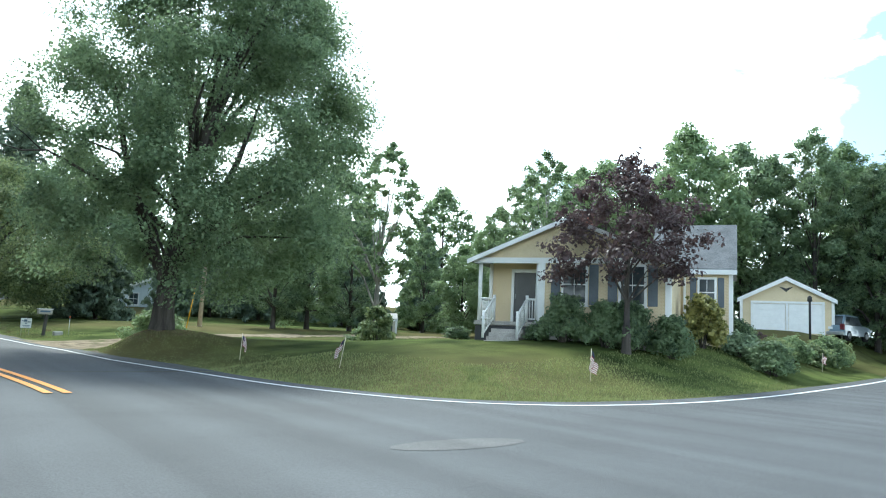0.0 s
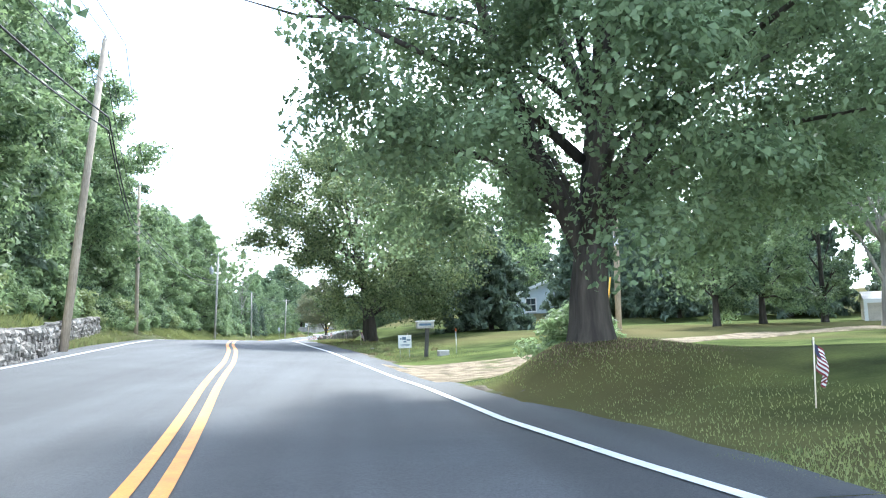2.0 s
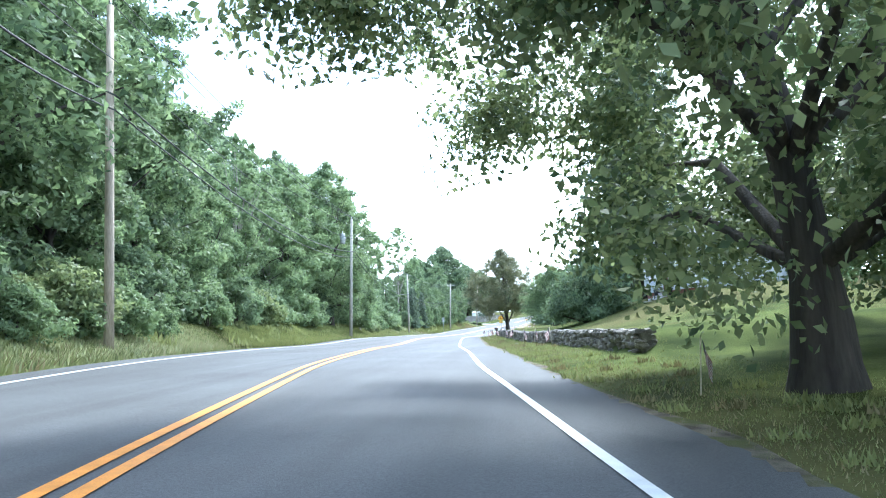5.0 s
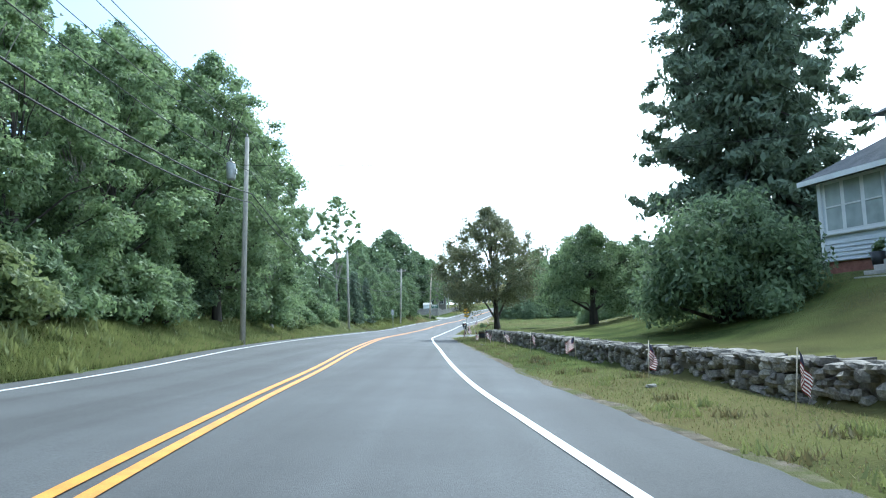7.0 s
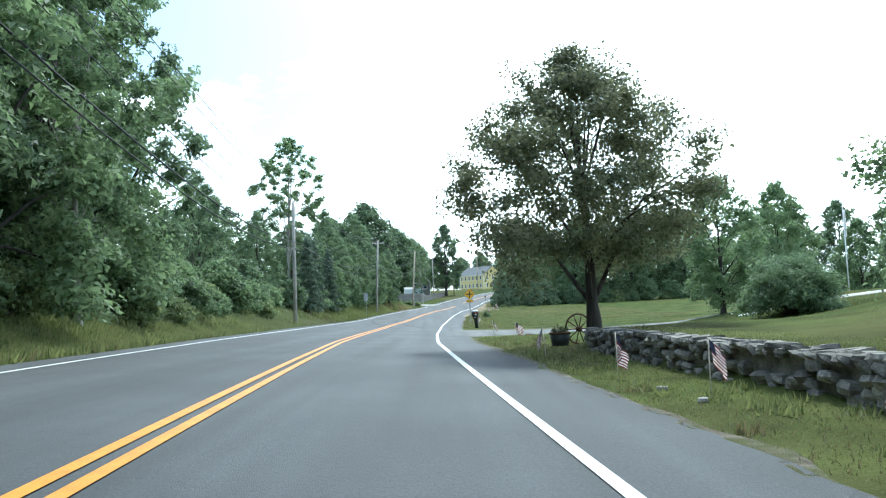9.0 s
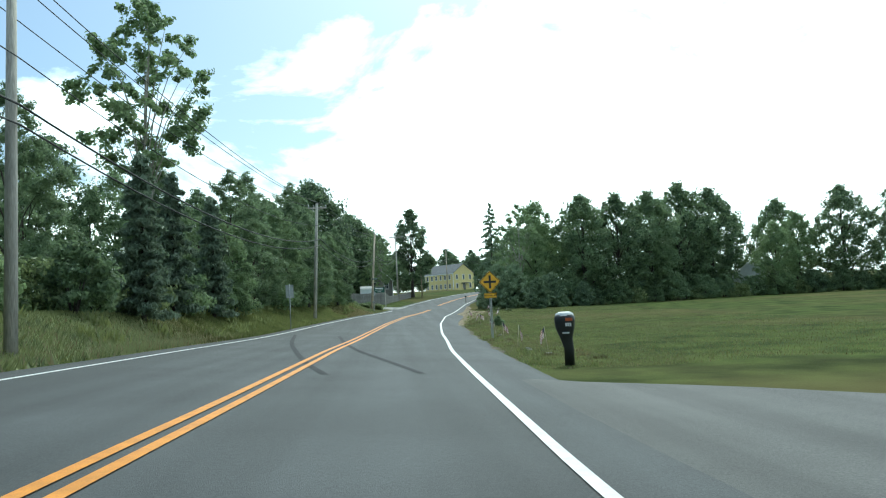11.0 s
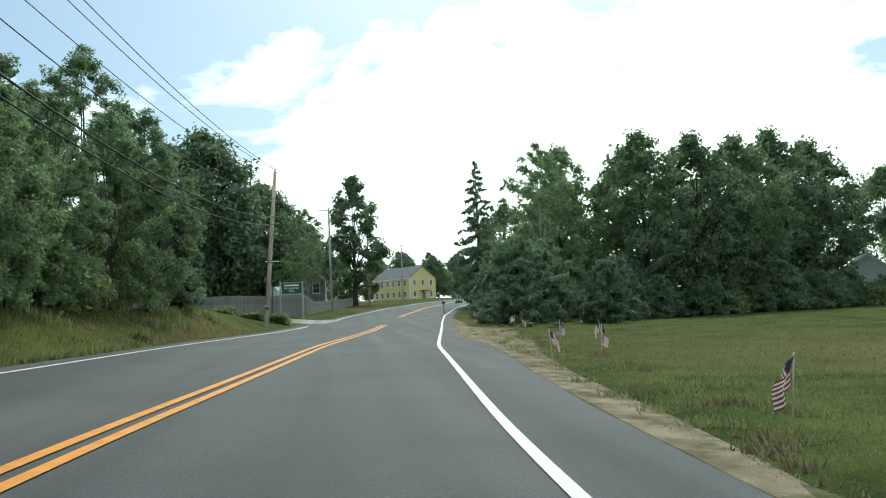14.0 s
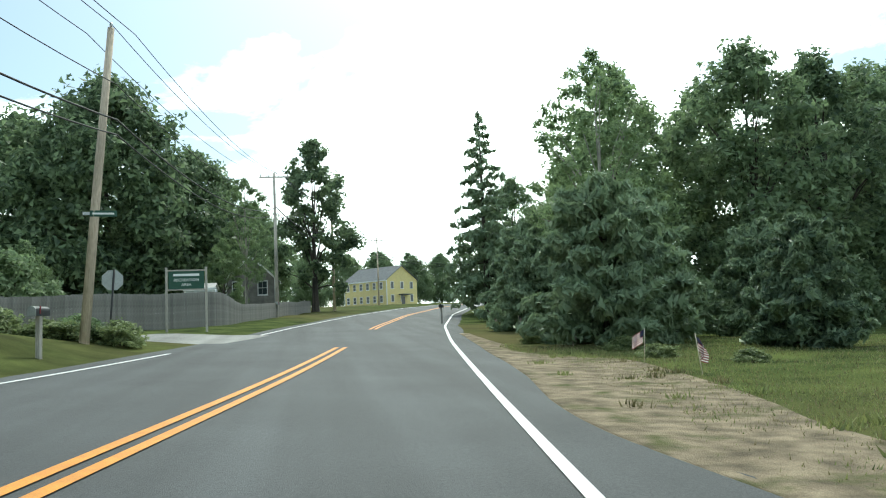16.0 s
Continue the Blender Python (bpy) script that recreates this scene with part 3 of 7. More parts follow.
edge_line = bend + along((WHITE_R, 0.0), -77, 300, 1.0)
ragged = [(x + float(edge(y)) + 0.12 * noise.noise((0.0, y * 0.9, 2.0)) + 0.2 * noise.noise((4.0, y * 0.21, 5.0)), y) for x, y in along(0.0, -82, 420, 0.5)]
ribbon("road", along(-8.7, -82, 420, 0.5, 0.08, 3), ragged, 0.02, M["asphalt"], "worn grey two-lane asphalt road with a gentle bend", "road")
# the junction
jb = bmesh.new()
jf = jb.faces.new([jb.verts.new((x, y, 0.05)) for x, y in junction])
bmesh.ops.triangulate(jb, faces=[jf])
if jb.faces[:][0].normal.z < 0:
    bmesh.ops.reverse_faces(jb, faces=jb.faces[:])
tagged(part("road", jb, M["asphalt"]), "worn grey asphalt junction where the roads meet", "road", kind="structure")
ribbon("road_marking", offset(edge_line, -0.07), offset(edge_line, 0.07), 0.032, M["white_paint"], "solid white edge line painted on the asphalt", "road marking")
ribbon("road_marking", along((WHITE_L, -0.07), -72, 148), along((WHITE_L, 0.07), -72, 148), 0.032, M["white_paint"], "solid white edge line painted on the asphalt", "road marking")
ribbon("road_marking", along((WHITE_L, -0.07), 160, 300), along((WHITE_L, 0.07), 160, 300), 0.032, M["white_paint"], "solid white edge line painted on the asphalt", "road marking")
for y0, y1 in ((-87.5, 150.5), (165, 300)):
    for s in (-0.15, 0.15):
        ribbon("road_marking", along((YELLOW, s - 0.075), y0, y1), along((YELLOW, s + 0.075), y0, y1), 0.034, M["yellow_paint"], "double yellow centre line painted on the asphalt", "road marking")

# ---- trees ----


def leaf_mesh(name, centres, radii, count, size, mat, seed, flat=0.82, long=1.0, droop=0.0, simple=False):
    """Many small leaf clusters round the clump centres, as one mesh of four-cornered blades."""
    rg = np.random.default_rng(seed)
    c = np.asarray(centres, float)
    r = np.asarray(radii, float)
    w = r ** 2
    pick = rg.choice(len(c), count, p=w / w.sum())
    d = rg.normal(size=(count, 3))
    d /= np.linalg.norm(d, axis=1)[:, None]
    rad = np.clip(np.abs(rg.normal(0.62, 0.32, count)), 0.0, 1.02)
    odd = np.stack([rg.uniform(0.75, 1.3, len(c)), rg.uniform(0.75, 1.3, len(c)), rg.uniform(0.5, 1.0, len(c)) * flat], 1)
    tilt = rg.normal(0, 0.35, (len(c), 2))
    off = d * (r[pick] * rad)[:, None] * odd[pick]
    off[:, 2] += off[:, 0] * tilt[pick, 0] + off[:, 1] * tilt[pick, 1]
    p = c[pick] + off
    nrm = d + rg.normal(size=(count, 3)) * 0.7 + np.array([0, 0, 0.5])
    nrm /= np.linalg.norm(nrm, axis=1)[:, None]
    a = np.cross(nrm, rg.normal(size=(count, 3)))
    a /= np.linalg.norm(a, axis=1)[:, None]
    a[:, 2] -= droop
    b = np.cross(nrm, a)
    s = size * rg.uniform(0.55, 1.35, count)[:, None]
    u, v = a * s * long, b * s * 0.62
    bend = nrm * s * 0.22
    k = 3 if simple else 4
    vs = np.stack([p - u, p - v * 1.6 + bend, p + u] if simple else [p - u, p - v + bend, p + u, p + v + bend], 1).reshape(-1, 3)
    me = bpy.data.meshes.new(name)
    me.vertices.add(count * k)
    me.vertices.foreach_set("co", vs.ravel())
    me.loops.add(count * k)
    me.loops.foreach_set("vertex_index", np.arange(count * k))
    me.polygons.add(count)
    me.polygons.foreach_set("loop_start", np.arange(count) * k)
    me.polygons.foreach_set("loop_total", np.full(count, k))
    me.materials.append(mat)
    me.update(calc_edges=True)
    return me


def broad_tree(label, height=10.0, spread=4.0, first=2.2, trunk=0.25, leaves=6000, size=0.28, mat="leaf", bark="bark", seed=1, clumps=46, lean=0.0, open_=0.0, group="", forks=6, shape=1.0, clump=1.0, ribs=0.0, trim=None):
    """A broad-leaved tree: forked trunk and limbs, and a ragged crown of clumps."""
    rnd = random.Random(seed)
    tree = empty("tree", None, label, "tree", group)
    bm = bmesh.new()
    top = height * 0.78
    spine = [(lean * k * k / 36 + rnd.uniform(-0.1, 0.1) * k * 0.2, rnd.uniform(-0.1, 0.1) * k * 0.2, top * k / 6 - 0.25 * (k == 0)) for k in range(7)]
    add_tube(bm, [(spine[0][0], spine[0][1], q) for q in (-0.4, 0.0, 0.35, 0.9)] + spine[1:], [trunk * q for q in (1.75, 1.4, 1.18, 1.06)] + [trunk * (1.0 - 0.145 * k) for k in range(1, 7)], 20 if ribs else 10)
    for v in bm.verts:
        if ribs:
            a = math.atan2(v.co.y, v.co.x)
            g = 1 + ribs * math.sin(5 * a + 0.5 * v.co.z) + 0.5 * ribs * math.sin(9 * a + 1.1) + rnd.uniform(-0.03, 0.03)
            v.co.x, v.co.y = v.co.x * g, v.co.y * g
    centres, radii = [], []
    for i in range(clumps):
        h = first + (height - first) * ((i + 0.5) / clumps) ** 0.9
        f = (h - first) / (height - first)
        rr = spread * (math.sin(math.pi * min(1, 0.16 + 0.86 * f ** shape)) ** 0.65) * (0.14 + 0.86 * math.sqrt(rnd.random()))
        a = i * 2.399 + rnd.uniform(-0.5, 0.5)
        k = lean * (h / height) ** 2
        centres.append((k + rr * math.cos(a), rr * math.sin(a), h + rnd.uniform(-0.4, 0.4)))
        radii.append(spread * clump * rnd.uniform(0.18, 0.38) * (1 - 0.35 * f))
    order = [q for q in sorted(range(clumps), key=lambda q: rnd.random()) if not (trim and trim(*centres[q]))][:forks * 3]
    for q in order:
        e = Vector(centres[q])
        s = Vector(spine[min(5, max(1, int(6 * (e.z * 0.62) / top)))])
        mid = (s + e) / 2 + Vector((rnd.uniform(-0.2, 0.2), rnd.uniform(-0.2, 0.2), 0.12 * (e - s).length))
        t = trunk * rnd.uniform(0.28, 0.5) * (1 - 0.45 * e.z / height)
        add_tube(bm, [tuple(s), tuple(mid), tuple(e)], [t, t * 0.65, t * 0.2], 6, cap=False)
    part("trunk", bm, M[bark], tree, smooth=True)
    keep = [i for i in range(clumps) if rnd.random() > open_ and not (trim and trim(*centres[i]))]
    crown = new("crown", leaf_mesh("crown", [centres[i] for i in keep], [radii[i] for i in keep], leaves, size, M[mat], seed, simple=bool(group)))
    crown.parent = tree
    return tree


def conifer(label, height=10.0, spread=2.6, leaves=6000, size=0.3, mat="needle", seed=1, first=0.4, droop=0.35, trunk=0.18, group="", power=0.9, dense=7.0):
    """A conifer: straight stem, whorls of drooping boughs."""
    rnd = random.Random(seed)
    tree = empty("tree", None, label, "tree", group)
    bm = bmesh.new()
    add_tube(bm, [(0, 0, -0.3), (0, 0, height * 0.5), (0, 0, height * 0.97)], [trunk, trunk * 0.6, 0.03], 8)
    centres, radii = [], []
    n = int(height * dense)
    for i in range(n):
        f = (i + 0.5) / n
        z = first + (height - first) * f
        reach = spread * (1 - f) ** power * rnd.uniform(0.75, 1.08) + 0.12
        a = i * 2.399 + rnd.uniform(-0.4, 0.4)
        add_tube(bm, [(0, 0, z), (reach * 0.9 * math.cos(a), reach * 0.9 * math.sin(a), z - droop * reach * 0.6)], [trunk * 0.22 * (1 - f) + 0.01, 0.008], 4, cap=False)
        for k in range(3):
            t = 0.35 + 0.3 * k
            centres.append((reach * t * math.cos(a), reach * t * math.sin(a), z - droop * reach * t * t))
            radii.append((0.16 + 0.17 * reach) * (1.15 - 0.25 * k))
    part("trunk", bm, M["bark"], tree, smooth=True)
    crown = new("crown", leaf_mesh("crown", centres, radii, leaves, size, M[mat], seed, flat=0.5, long=1.6, droop=0.35, simple=bool(group)))
    crown.parent = tree
    return tree


def shrub(label, width=1.2, height=1.2, leaves=2500, size=0.12, mat="leaf_dark", seed=1, group="", category="shrub", clumps=26):
    """A dense round bush of many clumps on short stems."""
    rnd = random.Random(seed)
    bush = empty("shrub", None, label, category, group)
    bm = bmesh.new()
    centres, radii = [], []
    for i in range(clumps):
        f = (i + 0.5) / clumps
        a = i * 2.399
        rr = width * math.sqrt(1 - f ** 2.2) * rnd.uniform(0.45, 0.85)
        centres.append((rr * math.cos(a), rr * math.sin(a), height * (0.12 + 0.76 * f) + rnd.uniform(-0.05, 0.05) * height))
        radii.append(width * rnd.uniform(0.22, 0.38))
        if i % 4 == 0:
            add_tube(bm, [(0.1 * math.cos(a), 0.1 * math.sin(a), -0.1), centres[-1]], [0.03 * width, 0.008], 5, cap=False)
    part("stem", bm, M["bark"], bush)
    f = new("foliage", leaf_mesh("foliage", centres, radii, leaves, size, M[mat], seed, flat=0.8, simple=bool(group)))
    f.parent = bush
    return bush


def put(thing, x, y, size=1.0, turn=0.0, up=0.0, tall=1.0):
    thing.matrix_basis = spot(x, y, up, turn) @ Matrix.Diagonal((size, size, size * tall, 1))
    return thing


def plant(proto, x, y, size=1.0, turn=0.0, up=0.0, tall=1.0, label=""):
    ob = copy_thing(proto, Matrix.Identity(4))
    ob.matrix_basis = spot(x, y, up, turn) @ Matrix.Diagonal((size, size, size * tall, 1))
    if label:
        ob["label"] = label
    return ob


# the old tree on its roadside mound
oak = broad_tree("huge old spreading tree with dark bark on a roadside mound", 17.0, 6.9, 2.2, 0.33, 300000, 0.064, "leaf_dark", "bark", 11, 320, lean=3.1, forks=12, shape=0.8, clump=0.72, ribs=0.1, trim=lambda x, y, z: x < -5.0 or (x < -1.4 and y > 2.4) or (y > 3.4 and z < 7.5))
put(oak, 13.6, -72.6, 1.0, 0)
# bare limb that reaches out over the road
tube("limb", [(0, 0, 3.6), (-1.5, -0.4, 4.8), (-3.1, -1.3, 5.2), (-4.7, -1.7, 5.8), (-5.5, -2.3, 5.55), (-6.5, -2.85, 5.6)], [0.12, 0.09, 0.06, 0.04, 0.025, 0.008], M["bark"], oak, "bare dead limb", 7)
tube("limb", [(-4.8, -1.6, 5.75), (-5.4, -1.9, 6.15), (-5.9, -2.6, 6.3)], [0.03, 0.02, 0.006], M["bark"], oak, "bare dead limb", 6)
for stem in ([(0, 0, 1.6), (-0.9, 0.2, 3.8), (-1.9, 0.1, 6.6), (-2.5, -0.2, 9.0)], [(0, 0, 1.6), (1.0, -0.4, 3.8), (2.2, -0.7, 6.8), (3.0, -0.6, 9.5)], [(0, 0, 1.8), (0.5, 0.9, 4.0), (1.2, 2.0, 7.0), (1.6, 2.6, 9.5)], [(0, 0, 1.8), (0.2, -0.9, 4.2), (0.4, -2.0, 7.2), (0.9, -2.6, 9.8)]):
    tube("limb", stem, [0.24, 0.19, 0.12, 0.04], M["bark"], oak, "upright stem with dark bark", 9)
maple = broad_tree("broad roadside maple with low leafy branches", 12.2, 8.2, 1.8, 0.40, 125000, 0.082, "leaf_light", "bark", 23, 200, lean=-2.0, forks=10, shape=0.75, clump=0.75, trim=lambda x, y, z: x < -2.4 and z < 4.4 - 0.2 * x)
put(maple, 9.9, -40.5, 1.0, 0)
put(broad_tree("tall rounded tree behind the maple", 14.0, 6.2, 1.6, 0.35, 46000, 0.11, "leaf", "bark", 31, 110, clump=0.85), 17.0, -33.0)
put(conifer("broad dark spruce with boughs to the ground", 6.6, 3.7, 22000, 0.12, "needle", 5, power=0.6), 17.6, -40.5)
red = broad_tree("roadside maple with rusty foliage", 10.6, 5.0, 3.0, 0.26, 60000, 0.075, "leaf_rust", "bark", 41, 120, lean=-0.4, shape=0.72, clump=0.8)
put(red, 4.65, 32.6, 0.9)
put(broad_tree("round-headed lawn tree with fine foliage", 5.3, 3.2, 1.2, 0.2, 52000, 0.06, "leaf", "bark", 43, 100, shape=0.7), 9.3, 18.4)
plum = broad_tree("dark red ornamental plum in front of the house", 6.4, 2.7, 2.4, 0.13, 12000, 0.075, "leaf_red", "bark", 47, 80, shape=0.8, forks=8, clump=0.8)
norway = conifer("very tall dark Norway spruce with hanging boughs", 31.0, 6.3, 110000, 0.125, "needle", 9, 3.0, 0.95, 0.42, power=0.36)
put(norway, 17.2, 15.2)
put(conifer("very tall dark Norway spruce with hanging boughs", 20.0, 4.2, 30000, 0.2, "needle", 10, 3.0, 0.6, 0.34, power=0.55), 27.5, -9.0)

# prototypes of the woods
W = [
    broad_tree("tall leafy tree at the wood's edge", 15.0, 4.6, 1.0, 0.24, 34000, 0.118, "leaf", "bark", 61, 100, clump=0.8, group="roadside woods"),
    broad_tree("tall dark leafy tree at the wood's edge", 16.5, 4.2, 1.5, 0.26, 34000, 0.118, "leaf_dark", "bark", 62, 100, clump=0.8, group="roadside woods"),
    broad_tree("leafy tree hung with vines at the wood's edge", 12.0, 4.0, 0.4, 0.2, 32000, 0.112, "leaf", "bark", 63, 90, clump=0.8, group="roadside woods"),
    broad_tree("slender open tree at the wood's edge", 14.0, 3.4, 4.0, 0.16, 13000, 0.11, "leaf", "pale_bark", 64, 110, open_=0.2, clump=0.6, group="roadside woods"),
    broad_tree("tall tree deeper in the wood", 15.5, 4.6, 2.0, 0.24, 9500, 0.22, "leaf_dark", "bark", 65, 90, group="roadside woods"),
]
put(W[0], -15.0, -62.0), put(W[1], -17.5, -46.0), put(W[2], -12.5, -24.0), put(W[3], -15.5, -36.0), put(W[4], -22.0, -55.0)
S = [
    shrub("dense wild shrub on the roadside bank", 1.9, 2.6, 6500, 0.11, "leaf", 71, "roadside bushes"),
    shrub("pale-leaved wild shrub on the roadside bank", 1.8, 2.0, 6000, 0.105, "leaf_light", 72, "roadside bushes"),
    shrub("dark wild shrub on the roadside bank", 2.0, 3.4, 6500, 0.12, "leaf_dark", 73, "roadside bushes"),
]
put(S[0], -9.5, -34.0), put(S[1], -8.6, -29.0), put(S[2], -10.5, -22.0)
cedar = conifer("narrow dark red cedar", 7.0, 1.3, 15000, 0.085, "needle", 81, 0.2, 0.1, 0.12, "roadside cedars", 0.6)
put(cedar, -13.0, 84.0)
rw = random.Random(5)
dark_pine = conifer("tall dark white pine at the wood's edge", 21.0, 4.6, 30000, 0.17, "needle", 83, 3.0, 0.12, 0.26, "roadside pines", 0.55)
put(dark_pine, -11.0, -48.0)
plant(dark_pine, -13.5, -41.0, 0.92, 60), plant(dark_pine, -10.5, -56.0, 0.85, 140), plant(dark_pine, -16.0, -33.0, 0.8, 200)


def edge_trees(y0, y1, step, lo, hi, near, depth, kinds):
    y = y0
    while y < y1:
        k = rw.choice(kinds)
        x = float(path_x(y)) - near - rw.random() * depth
        plant(W[k], x, y + rw.uniform(-1, 1), rw.uniform(lo, hi), rw.uniform(0, 360), -0.2)
        y += step * rw.uniform(0.75, 1.3)


edge_trees(-78, -14, 4.6, 1.25, 1.5, 14.5, 3.0, (0, 1, 2, 0, 1, 3))
edge_trees(-80, -14, 6.0, 1.5, 1.8, 20.0, 5.0, (4, 4, 3))
plant(W[0], -15.5, 19.0, 1.06, 150, -0.2), plant(W[0], -15.2, 37.0, 1.15, 250, -0.2), plant(W[1], -15.6, 43.0, 1.0, 15, -0.2), plant(W[1], -15.0, 26.0, 1.0, 220, -0.2), plant(W[2], -13.8, 29.5, 1.15, 20, -0.2), plant(W[2], -15.0, 13.0, 1.2, 300, -0.2), plant(W[0], -12.9, 22.0, 1.12, 40, -0.2), plant(W[3], -12.4, 33.0, 0.9, 80, -0.2)
edge_trees(-14, 44, 4.6, 0.9, 1.15, 13.5, 3.0, (0, 1, 2, 0, 1, 3))
edge_trees(-12, 44, 7.0, 1.1, 1.3, 20.0, 5.0, (4,))
edge_trees(46, 132, 6.0, 0.45, 0.62, 13.5, 5.0, (0, 2, 1))
edge_trees(50, 134, 7.5, 0.55, 0.75, 20.0, 7.0, (4,))
edge_trees(92, 137, 3.6, 0.42, 0.6, 11.3, 1.0, (0, 1, 1, 2))


def edge_shrubs(y0, y1, step, near, depth, lo, hi, kinds):
    y = y0
    while y < y1:
        k = rw.choice(kinds)
        plant(S[k], float(path_x(y)) - near - rw.random() * depth, y, rw.uniform(lo, hi), rw.uniform(0, 360), -0.1)
        y += step * rw.uniform(0.7, 1.3)


edge_shrubs(-80, 132, 3.4, 11.6, 2.2, 0.8, 1.25, (0, 1, 2, 0))
edge_shrubs(-40, -20, 3.0, 10.4, 0.8, 0.5, 0.75, (0, 1))
edge_shrubs(30, 62, 4.0, 10.6, 1.0, 0.55, 0.8, (1, 0, 1))
lone = broad_tree("tall thin tree with a bare trunk and a small high crown", 19.5, 4.0, 9.0, 0.2, 12000, 0.15, "leaf", "pale_bark", 91, 110, clump=0.6, lean=0.5, open_=0.2, forks=7)
put(lone, -17.3, 92.5)
for x, y, s in ((-12.5, 78, 1.0), (-12.0, 88, 0.95), (-12.8, 103, 1.0)):
    plant(cedar, x, y, s, 40 * s)
plant(W[1], -17.5, 96.0, 0.6, 70), plant(W[1], -13.4, 132.0, 0.6, 75), plant(W[1], -11.5, 122.0, 0.52, 10), plant(W[0], -13.5, 126.0, 0.55, 80), plant(W[0], -13.5, 143.0, 0.5, 20), plant(W[1], -15.0, 143.5, 0.94, 120), plant(W[1], -21.0, 151.0, 0.98, 200), plant(W[2], -11.8, 141.0, 0.4, 200), plant(cedar, -11.4, 145.5, 0.8, 10), plant(cedar, -8.0, 136.0, 0.85, 80), plant(cedar, -9.4, 138.0, 0.75, 30), plant(W[0], -17.0, 128.0, 0.7, 200), plant(W[1], -20.0, 140.0, 0.95, 50)
# far trees ahead
dome = broad_tree("great round-headed tree beyond the fence", 23.0, 9.5, 2.0, 0.5, 36000, 0.36, "leaf_dark", "bark", 95, 190, group="trees by the mill house", shape=0.75)
put(dome, -19.0, 205.0, 1.08)
plant(dome, -29.0, 209.0, 0.95, 80), plant(dome, -11.5, 212.0, 0.8, 30), plant(dome, -8.0, 250.0, 0.75, 140), plant(dome, -26, 252, 0.9, 220)
high = broad_tree("tall narrow tree beside the yellow house", 18.5, 4.8, 2.5, 0.36, 13000, 0.26, "leaf_dark", "bark", 97, 60, group="trees by the mill house")
put(high, 2.1, 206.0)
plant(W[3], -4.4, 197.0, 0.95, 20), plant(W[2], -6.8, 200.0, 0.62, 70), plant(high, 45, 330, 0.9, 50), plant(high, 30, 345, 0.85, 90), plant(high, 60, 330, 0.8, 10), plant(high, 20, 350, 0.9, 10), plant(dome, 10, 306, 0.55, 40), plant(dome, 19, 316, 0.6, 90), plant(dome, 28, 318, 0.55, 150), plant(dome, 37, 328, 0.6, 200), plant(dome, 0, 318, 0.6, 250), plant(high, -6, 340, 1.0, 60), plant(high, 75, 340, 1.0, 160)
put(conifer("tall ragged spruce beside the road", 18.8, 5.2, 11000, 0.17, "pine", 99, 1.0, 0.12, 0.3, power=0.85, dense=3.2), 17.6, 190.0)
field = [
    broad_tree("tall leafy oak at the edge of the field", 20.0, 6.0, 2.5, 0.4, 20000, 0.25, "leaf_dark", "bark", 101, 120, group="field edge trees"),
    broad_tree("leafy tree at the edge of the field", 17.0, 5.0, 1.5, 0.32, 16000, 0.23, "leaf", "bark", 102, 100, group="field edge trees"),
    broad_tree("open half-bare tree at the edge of the field", 16.0, 4.4, 3.5, 0.24, 12000, 0.14, "leaf", "pale_bark", 103, 120, open_=0.15, clump=0.6, group="field edge trees", forks=9),
]
plant(S[2], -16, 172, 1.5, 10), plant(S[2], -20, 171, 1.6, 60), plant(S[0], -24, 171, 1.7, 100), plant(S[2], -28, 170, 1.7, 150), plant(S[0], -33, 170, 1.8, 200), plant(W[2], -22, 172, 0.5, 20), plant(W[0], -28, 176, 0.45, 90), plant(W[2], -18, 180, 0.5, 150), plant(W[1], -33, 172, 0.5, 10)
put(field[0], 29.5, 166.0, 0.9), put(field[1], 22.5, 171.0), put(field[2], 18.5, 164.0)
for k, x, y, s in ((0, 36, 168, 0.92), (0, 43, 172, 0.95), (0, 51, 178, 1.06), (0, 58, 181, 1.02), (1, 58.5, 194, 1.05), (1, 70, 200, 1.05), (0, 77, 192, 0.95), (1, 64, 202, 1.0), (1, 33, 178, 1.1), (1, 47, 184, 1.1), (1, 25, 182, 0.9), (0, 80, 175, 0.95), (0, 90, 172, 1.0), (1, 72, 176, 0.85), (1, 66, 173, 0.75), (1, 100, 165, 1.0), (0, 112, 160, 1.0), (1, 124, 150, 1.1), (0, 24, 203, 0.72), (1, 28, 198, 0.85), (1, 33, 215, 0.9), (1, 45, 230, 0.9)):
    plant(field[k], x, y, s, 47 * x)
pine = conifer("bushy young white pine beside the road", 6.2, 3.0, 40000, 0.13, "pine", 111, 0.1, -0.1, 0.14, "young pines", 0.42)
put(pine, 12.6, 150.0)
plant(pine, 15.6, 153.5, 1.0, 70), plant(pine, 17.6, 145.5, 0.68, 130), plant(pine, 13.6, 162.0, 0.8, 200), plant(pine, 21, 153, 0.8, 10), plant(pine, 27, 158, 0.6, 100), plant(pine, 16.5, 173.0, 1.1, 10)
